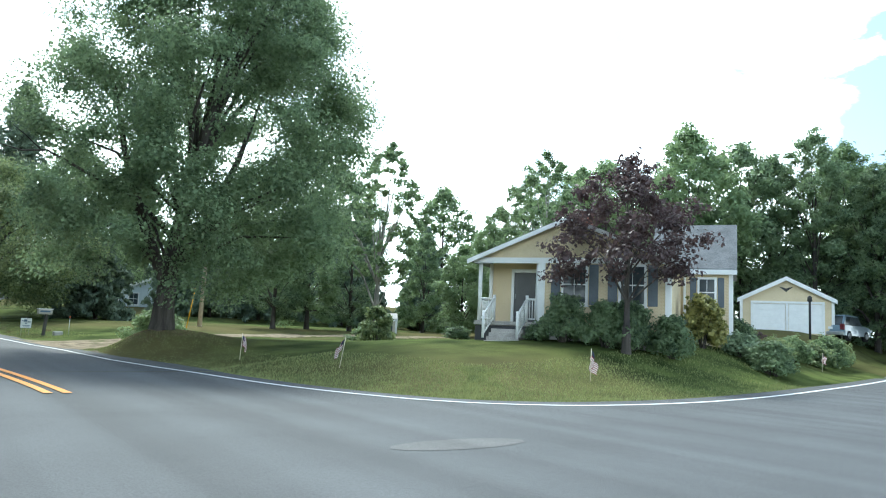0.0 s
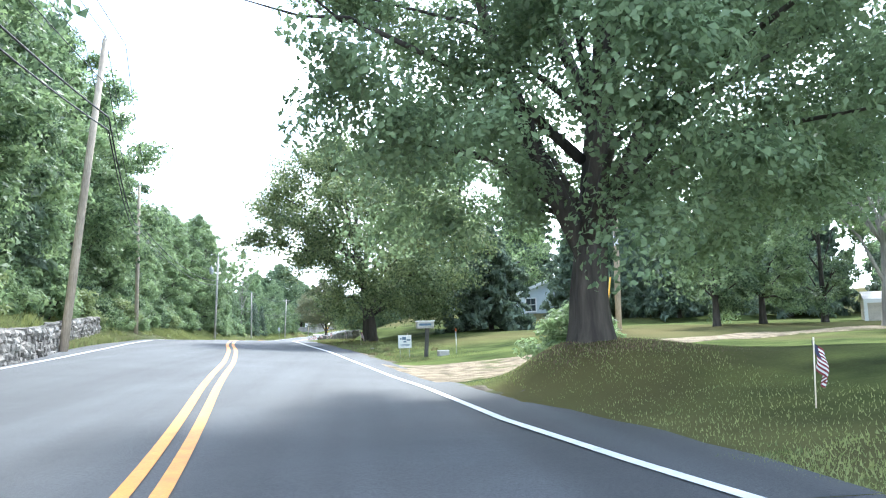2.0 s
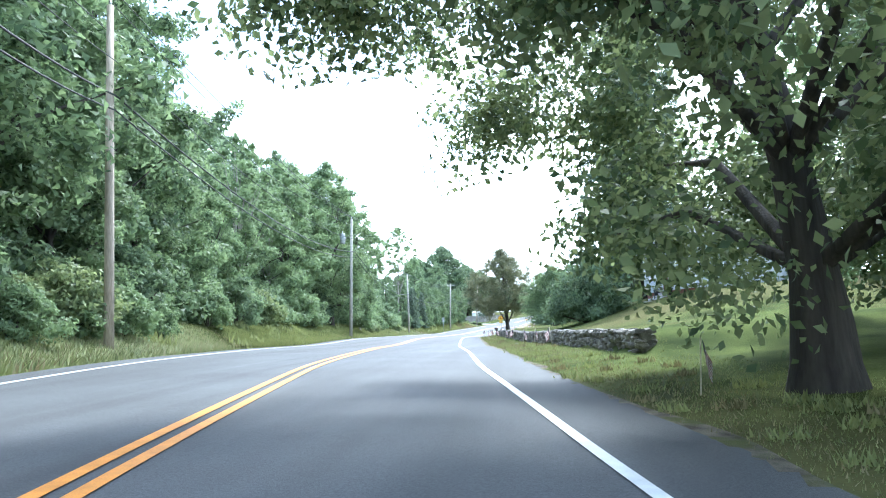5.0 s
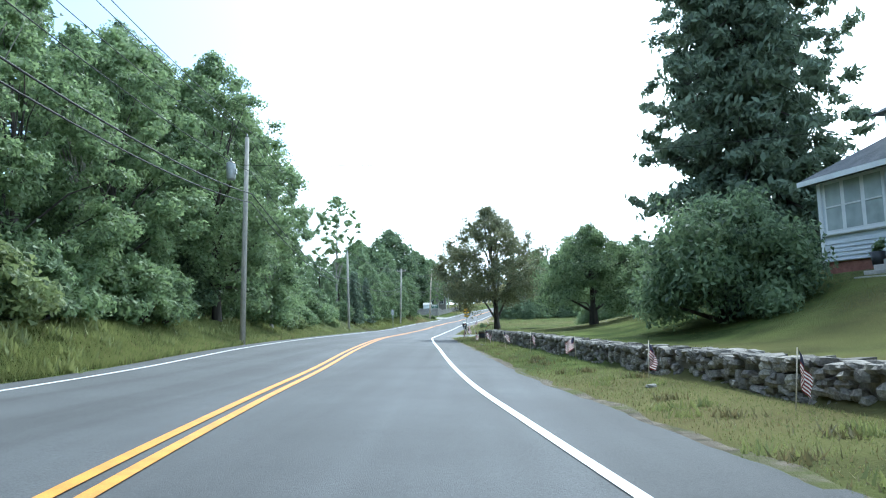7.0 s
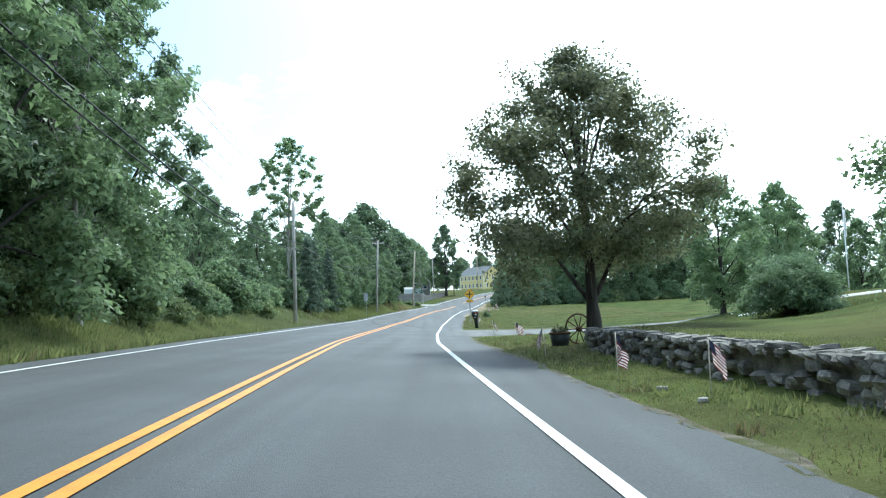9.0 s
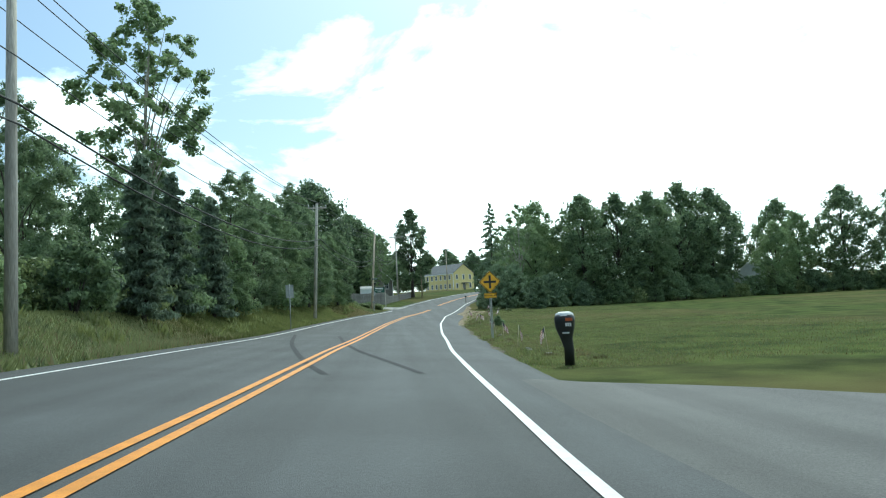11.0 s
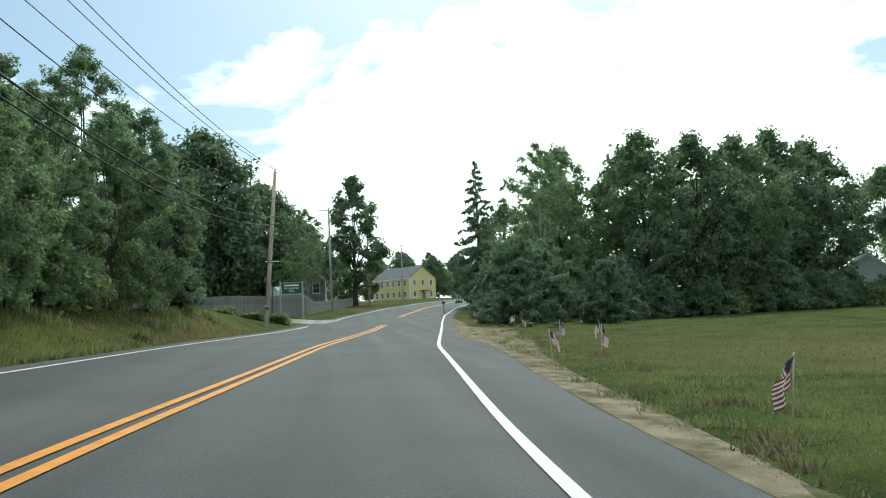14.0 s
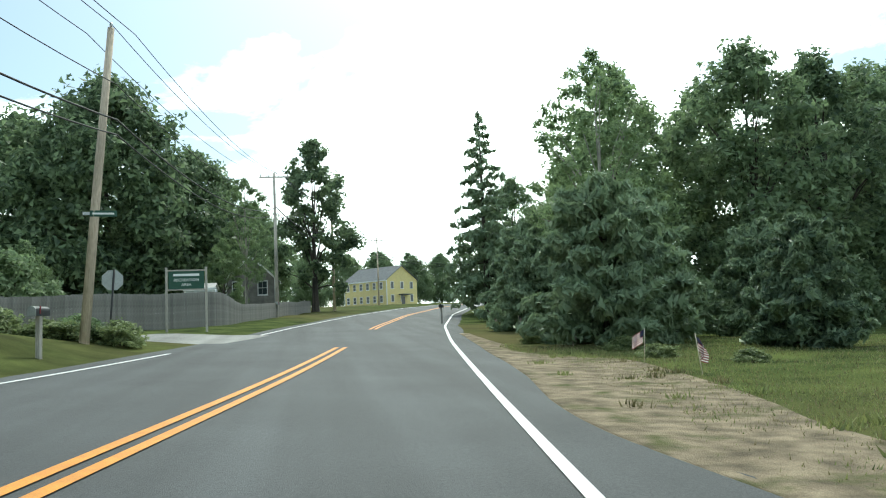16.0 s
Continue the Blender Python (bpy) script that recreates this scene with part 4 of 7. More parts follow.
# trees behind the white house and the lawns
for k, x, y, s in ((1, 14.5, 47, 0.42), (1, 20, 52, 0.45), (0, 34, 60, 0.5), (1, 26, 66, 0.5), (0, 44, 70, 0.55), (1, 54, 64, 0.6), (0, 62, 48, 0.6), (1, 70, 30, 0.7), (1, 48, 92, 0.55), (0, 60, 100, 0.6), (1, 75, 95, 0.6)):
    plant(field[k], x, y, s, 31 * x)
big = shrub("huge rounded rhododendron on the lawn", 3.6, 4.0, 40000, 0.11, "leaf_dark", 121, "lawn shrubs", clumps=70)
put(big, 10.8, 1.9, 0.88, 0, 0, 1.15)
plant(big, 13.2, 37.0, 0.55, 20), plant(big, 24.5, 40.0, 0.62, 200), plant(big, 30, 45, 0.5, 20)
# evergreens and trees round the first lawns
row = conifer("dark spruce in a row behind the lawn", 11.0, 3.6, 11000, 0.2, "needle", 131, 0.8, 0.3, 0.2, "spruces behind the lawn", 0.75)
put(row, 29.0, -22.0)
for x, y, s in ((33, -18, 0.9), (31, -27, 1.05), (35, -30, 0.9), (40, -26, 1.1), (44, -31, 0.95), (48, -28, 1.1), (53, -33, 1.0), (57, -28, 1.1), (62, -34, 1.05), (67, -30, 1.0), (36, -20, 1.1), (50, -20, 1.2), (72, -38, 1.1)):
    plant(row, x, y, s, 13 * x)
for k, x, y, s in ((1, 40, -12, 1.0), (0, 54, -10, 1.0), (1, 68, -16, 1.1), (0, 84, -30, 1.0), (1, 88, -44, 1.0), (0, 76, -54, 0.6), (1, 64, -62, 0.6), (2, 60, -54, 0.85), (2, 40, -66, 0.8), (1, 46, -66, 0.75), (1, 53, -68, 0.9), (0, 63, -69, 0.72), (1, 66, -77, 0.85), (2, 64, -80, 0.95), (1, 64, -86, 0.85), (0, 66, -92, 0.8), (1, 62, -98, 0.8), (2, 72, -88, 0.95), (1, 78, -78, 0.9), (0, 86, -94, 0.85), (1, 94, -84, 0.9), (1, 100, -70, 0.9), (0, 74, -102, 0.8), (2, 46, -61, 0.85), (1, 70, -72, 0.85), (1, 58, -90, 0.8), (0, 80, -112, 0.9), (1, 68, -108, 0.8)):
    plant(field[k], x, y, s, 17 * x)
for k, x, y, s in ((1, 47, -63, 0.72), (0, 52, -64, 0.8), (1, 57, -65, 0.95), (4, 60, -68, 1.0), (1, 62, -73, 0.95), (0, 67, -73, 1.05), (1, 63, -77, 0.85), (4, 70, -77, 1.15), (0, 74, -80, 1.1), (1, 66, -82, 0.85), (4, 78, -84, 1.1), (1, 70, -86, 0.9), (1, 28.2, -49.3, 0.68), (0, 31.6, -48.0, 0.74), (1, 36.0, -47.0, 0.68), (2, 47.0, -42.0, 0.8), (1, 53.0, -45.0, 0.62), (0, 45.0, -55.5, 0.72), (1, 49.0, -55.0, 0.85), (0, 54.0, -56.0, 0.98)):
    plant(W[k], x, y, s, 23 * x)
birch = broad_tree("tall pale-barked tree with an open crown", 14.0, 3.2, 4.5, 0.24, 9000, 0.13, "leaf", "pale_bark", 141, 110, lean=0.8, open_=0.15, clump=0.6, forks=8)
put(birch, 33.0, -56.0)
plant(field[2], 47.0, -60.0, 0.6, 10), plant(field[1], 44.0, -52.0, 0.45, 60)
put(shrub("weeping shrub with pale hanging leaves on the lawn", 0.95, 1.9, 3000, 0.1, "leaf_light", 151), 25.0, -69.5)
plant(S[0], 26.0, -67.0, 0.55, 20, 0, 0.7), plant(S[0], 14.7, -68.2, 0.7, 20, 0.1, 0.85)
plant(S[2], 5.5, 100.5, 0.24, 30, -0.05, 1.0, "low dark bush in the verge behind the warning sign"), plant(S[0], 6.1, 103.0, 0.24, 130, -0.05, 0.7, "low green bush in the verge")
for x, y, z in ((11.4, 143.5, 0.34), (12.0, 147.0, 0.4), (10.4, 152.0, 0.34), (12.6, 141.0, 0.3)):
    plant(S[1], x, y, z, 70 * x, -0.05, 0.6, "tuft of tall pale weeds at the field's edge")
# undergrowth along the field's edge
for k in range(34):
    x = 20.0 + k * 2.6 + rw.uniform(-0.8, 0.8)
    plant(S[(2, 0, 2, 1)[k % 4]], x, 160.5 + 0.32 * min(x - 20, 40) + rw.uniform(-1, 1.5), rw.uniform(0.9, 1.5), 50 * k, -0.2)

# ---- drives, verges, marks on the road ----


def ruts(x, y):
    """Wheel ruts and lumps in loose dirt, through which the grass comes up."""
    lat = x - float(path_x(y))
    return 0.05 * noise.noise((lat * 1.7, y * 0.22, 3.0)) + 0.035 * noise.noise((lat * 3.6, y * 0.7, 7.0)) + 0.03 * noise.noise((x * 1.1, y * 0.9, 11.0))


def ground_strip(name, a, b, mat, label, category, lift=0.03, cross=6, n=8):
    """A strip between two lines that lies on the ground."""
    a, b = refine(a, n), refine(b, n)
    vs, fs = [], []
    for (ax, ay), (bx, by) in zip(a, b):
        for k in range(cross + 1):
            x, y = ax + (bx - ax) * k / cross, ay + (by - ay) * k / cross
            vs.append((x, y, float(land(x, y)) + ((ruts(x, y) - 0.05 * (k / cross) ** 3) * (0.22 if cross > 22 else 0.3) if cross > 10 else 0.0) + (min(lift, 0.008 + 0.02 * len(vs) / cross) if 0 < k < cross else -0.10)))
    w = cross + 1
    for i in range(len(a) - 1):
        for k in range(cross):
            fs.append((i * w + k, i * w + k + 1, (i + 1) * w + k + 1, (i + 1) * w + k))
    ob = link_mesh(name, vs, fs, mat, smooth=True)
    return tagged(ob, label, category, kind="structure")


ground_strip("driveway", [(10.75, -70.4), (12.6, -68.6), (15.5, -66.2), (20.0, -63.0), (28.0, -58.6), (40.0, -56.0)], [(9.75, -60.8), (12.0, -61.6), (15.5, -62.2), (20.0, -60.2), (28.0, -56.2), (40.0, -54.0)], M["dirt"], "sandy dirt driveway beside the old tree", "driveway", 0.03, 20, 14)
ground_strip("driveway", [(0.4, 46.0), (4.5, 46.6), (9.0, 46.6), (16.0, 47.0), (24.0, 47.2), (34.0, 42.0)], [(0.5, 64.4), (4.2, 60.5), (8.0, 54.5), (14.0, 51.2), (24.0, 50.6), (37.0, 45.0)], M["old_asphalt"], "faded asphalt driveway climbing to the garage", "driveway", 0.05)
ground_strip("path", [(12.6, 40.4), (15.2, 39.0), (17.6, 37.6), (21.5, 36.0)], [(13.0, 41.6), (15.8, 40.4), (18.2, 39.0), (22.0, 37.6)], M["concrete"], "pale concrete path climbing the lawn", "path", 0.04)
ground_strip("driveway", [(-1.6, 152.5), (-6.0, 155.0), (-14.0, 158.0), (-30.0, 163.0)], [(0.2, 161.5), (-6.0, 161.0), (-14.0, 163.0), (-30.0, 168.0)], M["pale_asphalt"], "pale side road mouth by the wooden fence", "driveway", 0.06)
pull_off = ((102, 3.0), (107, 3.5), (112, 3.6), (116, 3.9), (120, 4.2), (123, 4.7), (126, 5.1), (129, 4.9), (132, 4.8), (135, 5.3), (139, 5.6), (143, 5.5), (145, 4.2), (148, 3.0), (151, 3.1), (155, 2.7), (160, 2.2))
ground_strip("dirt_patch", [(float(path_x(y) + edge(y)) - 0.3, y) for y, w in pull_off], [(float(path_x(y)) + w, y) for y, w in pull_off], M["dirt"], "sandy rutted pull-off beside the road", "dirt", 0.028, 26, 26)
for y0, y1, seed in ((-74, -71, 1), (-60, -30, 2), (-29, 45, 3), (66, 108, 4)):
    rs = random.Random(seed)
    n = max(8, int((y1 - y0) / 1.1))
    ys = [y0 + (y1 - y0) * k / n for k in range(n + 1)]
    ground_strip("dirt_verge", [(float(path_x(y) + edge(y)) - 0.35, y) for y in ys], [(float(path_x(y) + edge(y)) + 0.12 + rs.random() ** 1.5 * 0.55, y) for y in ys], M["grit"], "gritty bare edge between asphalt and grass", "dirt", 0.02, 3, 2)
# curved skid marks
for line in ([(-7.6, 88.0), (-6.5, 78.5), (-5.4, 71.5), (-4.4, 66.0), (-3.6, 62.5)], [(-5.0, 85.6), (-4.2, 78.0), (-3.3, 72.0), (-2.3, 67.0), (-1.5, 62.9)]):
    pts = refine(line)
    ribbon("skid_mark", offset(pts, -0.09), offset(pts, 0.09), 0.026, M["skid"], "faint dark curved tyre skid mark on the asphalt", "skid mark")
for k, (x, y, w, d) in enumerate(((11.0, -94.5, 1.0, 0.35),)):
    ring = [(x + w * math.cos(a), y + d * math.sin(a), float(road_z(x, y)) + (0.054 if y < -78 else 0.026)) for a in (2 * math.pi * q / 14 for q in range(14))]
    tagged(link_mesh("asphalt_patch", ring, [tuple(range(14))], M["old_asphalt"]), "small pale repair patch in the asphalt", "patch", kind="structure")

# ---- grass blades ----


def blades(name, spots, height, mat, label, seed):
    rg = np.random.default_rng(seed)
    p = np.asarray(spots, float)
    n = len(p)
    z = land(p[:, 0], p[:, 1])
    a = rg.uniform(0, 2 * math.pi, n)
    h = height * rg.uniform(0.4, 1.25, n)
    w = 0.16 * height * rg.uniform(0.6, 1.5, n)
    lean = rg.normal(0, 0.35, (n, 2)) * h[:, None]
    base = np.stack([p[:, 0], p[:, 1], z - 0.02], 1)
    side = np.stack([np.cos(a) * w, np.sin(a) * w, np.zeros(n)], 1)
    tip = base + np.stack([lean[:, 0], lean[:, 1], h], 1)
    vs = np.stack([base - side, base + side, tip], 1).reshape(-1, 3)
    me = bpy.data.meshes.new(name)
    me.vertices.add(n * 3)
    me.vertices.foreach_set("co", vs.ravel())
    me.loops.add(n * 3)
    me.loops.foreach_set("vertex_index", np.arange(n * 3))
    me.polygons.add(n)
    me.polygons.foreach_set("loop_start", np.arange(n) * 3)
    me.polygons.foreach_set("loop_total", np.full(n, 3))
    me.materials.append(mat)
    me.update(calc_edges=True)
    return tagged(new(name, me), label, "grass", kind="stuff")


def scatter(n, y0, y1, lo, hi, seed, power=1.0):
    rg = np.random.default_rng(seed)
    y = rg.uniform(y0, y1, n)
    lat = lo + (hi - lo) * rg.random(n) ** power
    x = path_x(y) + lat
    drive = ((y > -70) & (y < -60)) | ((y > 45) & (y < 64.5)) | ((y > 104) & (y < 149) & (lat < 1.5 + np.interp(y, (104, 119, 125, 131, 137, 143, 149), (1.2, 1.5, 2.3, 3.9, 4.2, 3.2, 1.0)) * (0.25 + 0.85 * rg.random(n))))
    keep = (~drive | (lat < 0)) & ((lat < 0) | (lat > edge(y) + 0.05 + 0.35 * rg.random(n) ** 2))
    return np.stack([x, y], 1)[keep]


blades("grass", scatter(250000, -80, 150, 2.0, 7.0, 1, 1.3), 0.06, M["blade"], "short green roadside grass", 1)
blades("grass", scatter(60000, -60, 150, 2.0, 5.0, 2, 1.6), 0.08, M["straw"], "dry straw-coloured grass at the road's edge", 2)
blades("grass", scatter(90000, 62, 152, 6.0, 22.0, 7, 1.6), 0.075, M["blade"], "mown grass of the hay field", 7)
blades("grass", scatter(50000, 62, 152, 5.0, 24.0, 8, 1.4), 0.085, M["straw"], "dry stubble in the hay field", 8)
blades("grass", scatter(150000, -78, 122, -13.0, -8.75, 3), 0.24, M["blade"], "long wild grass on the bank", 3)
blades("grass", scatter(12000, -78, 138, -11.5, -8.75, 4), 0.26, M["straw"], "dry seeding grass on the bank", 4)
rg = np.random.default_rng(9)
t = rg.random(60000)
bl = np.array(offset(bend, 0.85))
i = np.clip((t * (len(bl) - 1)).astype(int), 0, len(bl) - 2)
fr = (t * (len(bl) - 1) - i)[:, None]
front = bl[i] * (1 - fr) + bl[i + 1] * fr
nrm = np.stack([-(bl[i + 1] - bl[i])[:, 1], (bl[i + 1] - bl[i])[:, 0]], 1)
nrm /= np.linalg.norm(nrm, axis=1)[:, None] + 1e-9
front = front - nrm * (rg.random(60000) ** 1.5)[:, None] * 5.0
front = front[(front[:, 0] < 32) & ~inside(junction, front[:, 0], front[:, 1])]
blades("grass", front, 0.075, M["blade"], "short green roadside grass", 5)
rim = bl[i] * (1 - fr) + bl[i + 1] * fr + nrm * (0.15 + rg.random(60000) ** 1.6 * 0.9)[:, None]
rim = rim[(rim[:, 0] < 34) & (rim[:, 1] < -85.5) & ~inside(junction, rim[:, 0], rim[:, 1])]
blades("grass", rim[::3], 0.13, M["straw"], "dry long grass at the lawn's edge", 16)
blades("grass", rim[1::3], 0.14, M["blade"], "long green grass at the lawn's edge", 17)

def tufts(n, y0, y1, lo, hi, each, spread, seed):
    """Spots of blades, gathered in tufts."""
    c = scatter(n, y0, y1, lo, hi, seed, 1.4)
    g = np.random.default_rng(seed + 50)
    return np.repeat(c, each, 0) + g.normal(0, spread, (len(c) * each, 2))


blades("grass", tufts(420, -56, 150, 2.2, 5.6, 46, 0.13, 11), 0.15, M["blade"], "tufts of taller weeds in the verge", 11)
blades("grass", tufts(200, -56, 150, 2.2, 6.0, 40, 0.12, 12), 0.15, M["straw"], "tufts of dry weeds in the verge", 12)
blades("grass", tufts(170, 114, 146, 3.2, 4.4, 40, 0.16, 21), 0.07, M["straw"], "yellowed grass coming up through the dirt", 21)
blades("grass", tufts(120, 112, 148, 3.6, 5.4, 40, 0.18, 22), 0.09, M["blade"], "green grass coming up through the dirt", 22)
blades("grass", tufts(150, -60, 140, -12.5, -9.0, 60, 0.22, 13), 0.42, M["blade"], "tall weeds on the bank", 13)
blades("grass", scatter(110000, -24, 44, 7.4, 20.0, 14, 1.3), 0.055, M["blade"], "mown grass of the upper lawn", 14)
blades("grass", scatter(60000, -24, 44, 7.4, 20.0, 15, 1.3), 0.06, M["straw"], "dry grass of the upper lawn", 15)
rg = np.random.default_rng(31)
blades("leaf_litter", np.stack([13.6 + rg.normal(0, 1.15, 12000), -72.7 + rg.normal(0, 1.0, 12000)], 1), 0.035, M["litter"], "brown leaf litter on the mound round the old tree", 6)

# ---- poles and wires ----


def utility_pole(x, y, z1, label, wood="pole_wood", lean=(0.0, 0.0), arm=0.0, transformer=False, z0=None):
    """A wooden pole, with its cross arm, insulators and transformer where it has them."""
    g = float(land(x, y)) if z0 is None else z0
    h = z1 - g
    p = empty("utility_pole", pose(x, y, g), label, "utility pole", "utility poles")
    tube("shaft", [(0, 0, -0.4), (lean[0] * 0.5, lean[1] * 0.5, h * 0.5), (lean[0], lean[1], h)], [0.16, 0.14, 0.11], M[wood], p, sides=12)
    lx, ly = lean
    if arm:
        bm = bmesh.new()
        add_box(bm, lx - arm, lx + arm, ly - 0.06, ly + 0.06, h - 0.45, h - 0.33, 0.01)
        part("cross_arm", bm, M["grey_wood"], p)
        for s in (-0.9, -0.35, 0.9):
            tube("insulator", [(lx + s * arm, ly, h - 0.33), (lx + s * arm, ly, h - 0.24), (lx + s * arm, ly, h - 0.14)], [0.03, 0.06, 0.03], M["metal"], p, "grey insulator")
        tube("brace", [(lx - 0.6 * arm, ly, h - 0.42), (lx, ly, h - 0.95)], 0.02, M["metal"], p, "steel brace", 5)
    else:
        tube("insulator", [(lx, ly, h), (lx, ly, h + 0.1), (lx, ly, h + 0.2)], [0.03, 0.06, 0.03], M["metal"], p, "grey insulator")
    if transformer:
        bm = bmesh.new()
        add_tube(bm, [(-0.42, 0, h - 2.3), (-0.42, 0, h - 2.2), (-0.42, 0, h - 1.4), (-0.42, 0, h - 1.32)], [0.2, 0.25, 0.25, 0.2], 14)
        tr = part("transformer", bm, M["sign_back"], p, "pale grey transformer can", smooth=True)
        box("bracket", -0.22, -0.1, -0.08, 0.08, h - 2.0, h - 1.7, M["metal"], p, "steel bracket")
        tube("bushing", [(-0.42, 0, h - 1.32), (-0.42, 0.05, h - 1.08)], [0.05, 0.03], M["metal"], tr, "grey bushing")
    return p, (x + lx, y + ly, z1)


POLES = []
for args in (
    (6.0, -112.0, 10.5, "brown wooden utility pole by the junction", "pole_wood", (0, 0)),
    (-1.7, -58.2, 12.9, "leaning brown wooden utility pole beside the stone wall", "pole_wood", (1.25, 0.2)),
    (-7.3, -28.8, 13.0, "brown wooden utility pole at the wood's edge", "pole_wood", (0.1, 0.0)),
    (-9.7, 16.3, 12.1, "grey wooden utility pole with a transformer can", "grey_wood", (0.5, 0.0), 0.0, True),
    (-11.3, 64.8, 9.9, "grey wooden utility pole before the bushes", "grey_wood", (0.1, 0.0)),
    (-8.8, 109.6, 10.5, "grey wooden utility pole with a short cross arm", "grey_wood", (0.55, 0.0), 0.8),
    (-5.15, 149.1, 11.5, "brown wooden utility pole at the side road", "pole_wood", (0.85, 0.0)),
    (-1.2, 190.0, 15.2, "grey wooden utility pole with a wide cross arm", "grey_wood", (0.0, 0.0), 1.3),
    (4.2, 209.0, 15.9, "brown wooden utility pole beside the fence", "pole_wood", (0.0, 0.0), 1.0),
    (13.8, 262.0, 17.6, "brown wooden utility pole before the yellow house", "pole_wood", (0.0, 0.0), 1.2),
    (60.0, 318.0, 19.0, "brown wooden utility pole far along the road", "pole_wood", (0.0, 0.0), 1.0),
):
    POLES.append(utility_pole(*args)[1])
gp, _ = utility_pole(22.3, -50.5, 11.5, "orange-brown wooden utility pole on the lawn", "pole_wood", (0.25, 0.0))
box("plate", -0.1, 0.16, -0.24, -0.19, 4.3, 4.8, M["metal"], gp, "small pale tin plate")


def wire(a, b, sag, thick, label):
    """A hanging cable between two points."""
    cu = bpy.data.curves.new("overhead_wire", "CURVE")
    cu.dimensions = "3D"
    cu.bevel_depth = thick
    cu.bevel_resolution = 1
    sp = cu.splines.new("POLY")
    n = 20
    sp.points.add(n)
    for k in range(n + 1):
        t = k / n
        q = Vector(a).lerp(Vector(b), t)
        sp.points[k].co = (q.x, q.y, q.z - sag * 4 * t * (1 - t), 1)
    cu.materials.append(M["wire"])
    return tagged(new("overhead_wire", cu), label, "cable", "overhead wires")


for p, q in zip(POLES, POLES[1:]):
    far = p[1] > 150
    for dx, dz, sag, th in ((0.0, 0.15, 0.9, 0.015), (-0.75, -0.2, 0.9, 0.015), (0.75, -0.2, 0.9, 0.015), (0.15, -1.9, 1.1, 0.016), (0.17, -3.1, 1.3, 0.03), (0.17, -3.6, 1.35, 0.026)):
        th = th * (1.6 if far else 1.0)
        wire((p[0] + dx, p[1], p[2] + dz), (q[0] + dx, q[1], q[2] + dz), sag, th, "black overhead cable sagging between the poles")
wire((-9.6, 16.3, 10.6), (16.5, 4.0, 8.2), 0.5, 0.011, "thin service cable from the pole to the white house")

# ---- dry stone walls ----
STONES = []
for k in range(14):
    bm = bmesh.new()
    bmesh.ops.create_cube(bm, size=1.0)
    bmesh.ops.subdivide_edges(bm, edges=bm.edges[:], cuts=1, use_grid_fill=True)
    rk = random.Random(200 + k)
    for v in bm.verts:
        v.co = v.co.lerp(v.co.normalized() * 0.62, 0.55)
        v.co *= 1 + rk.uniform(-0.14, 0.14)
    me = bpy.data.meshes.new("stone")
    bm.to_mesh(me)
    bm.free()
    me.materials.append(M["stone"] if k < 11 else M["cap_stone"])
    STONES.append(me)


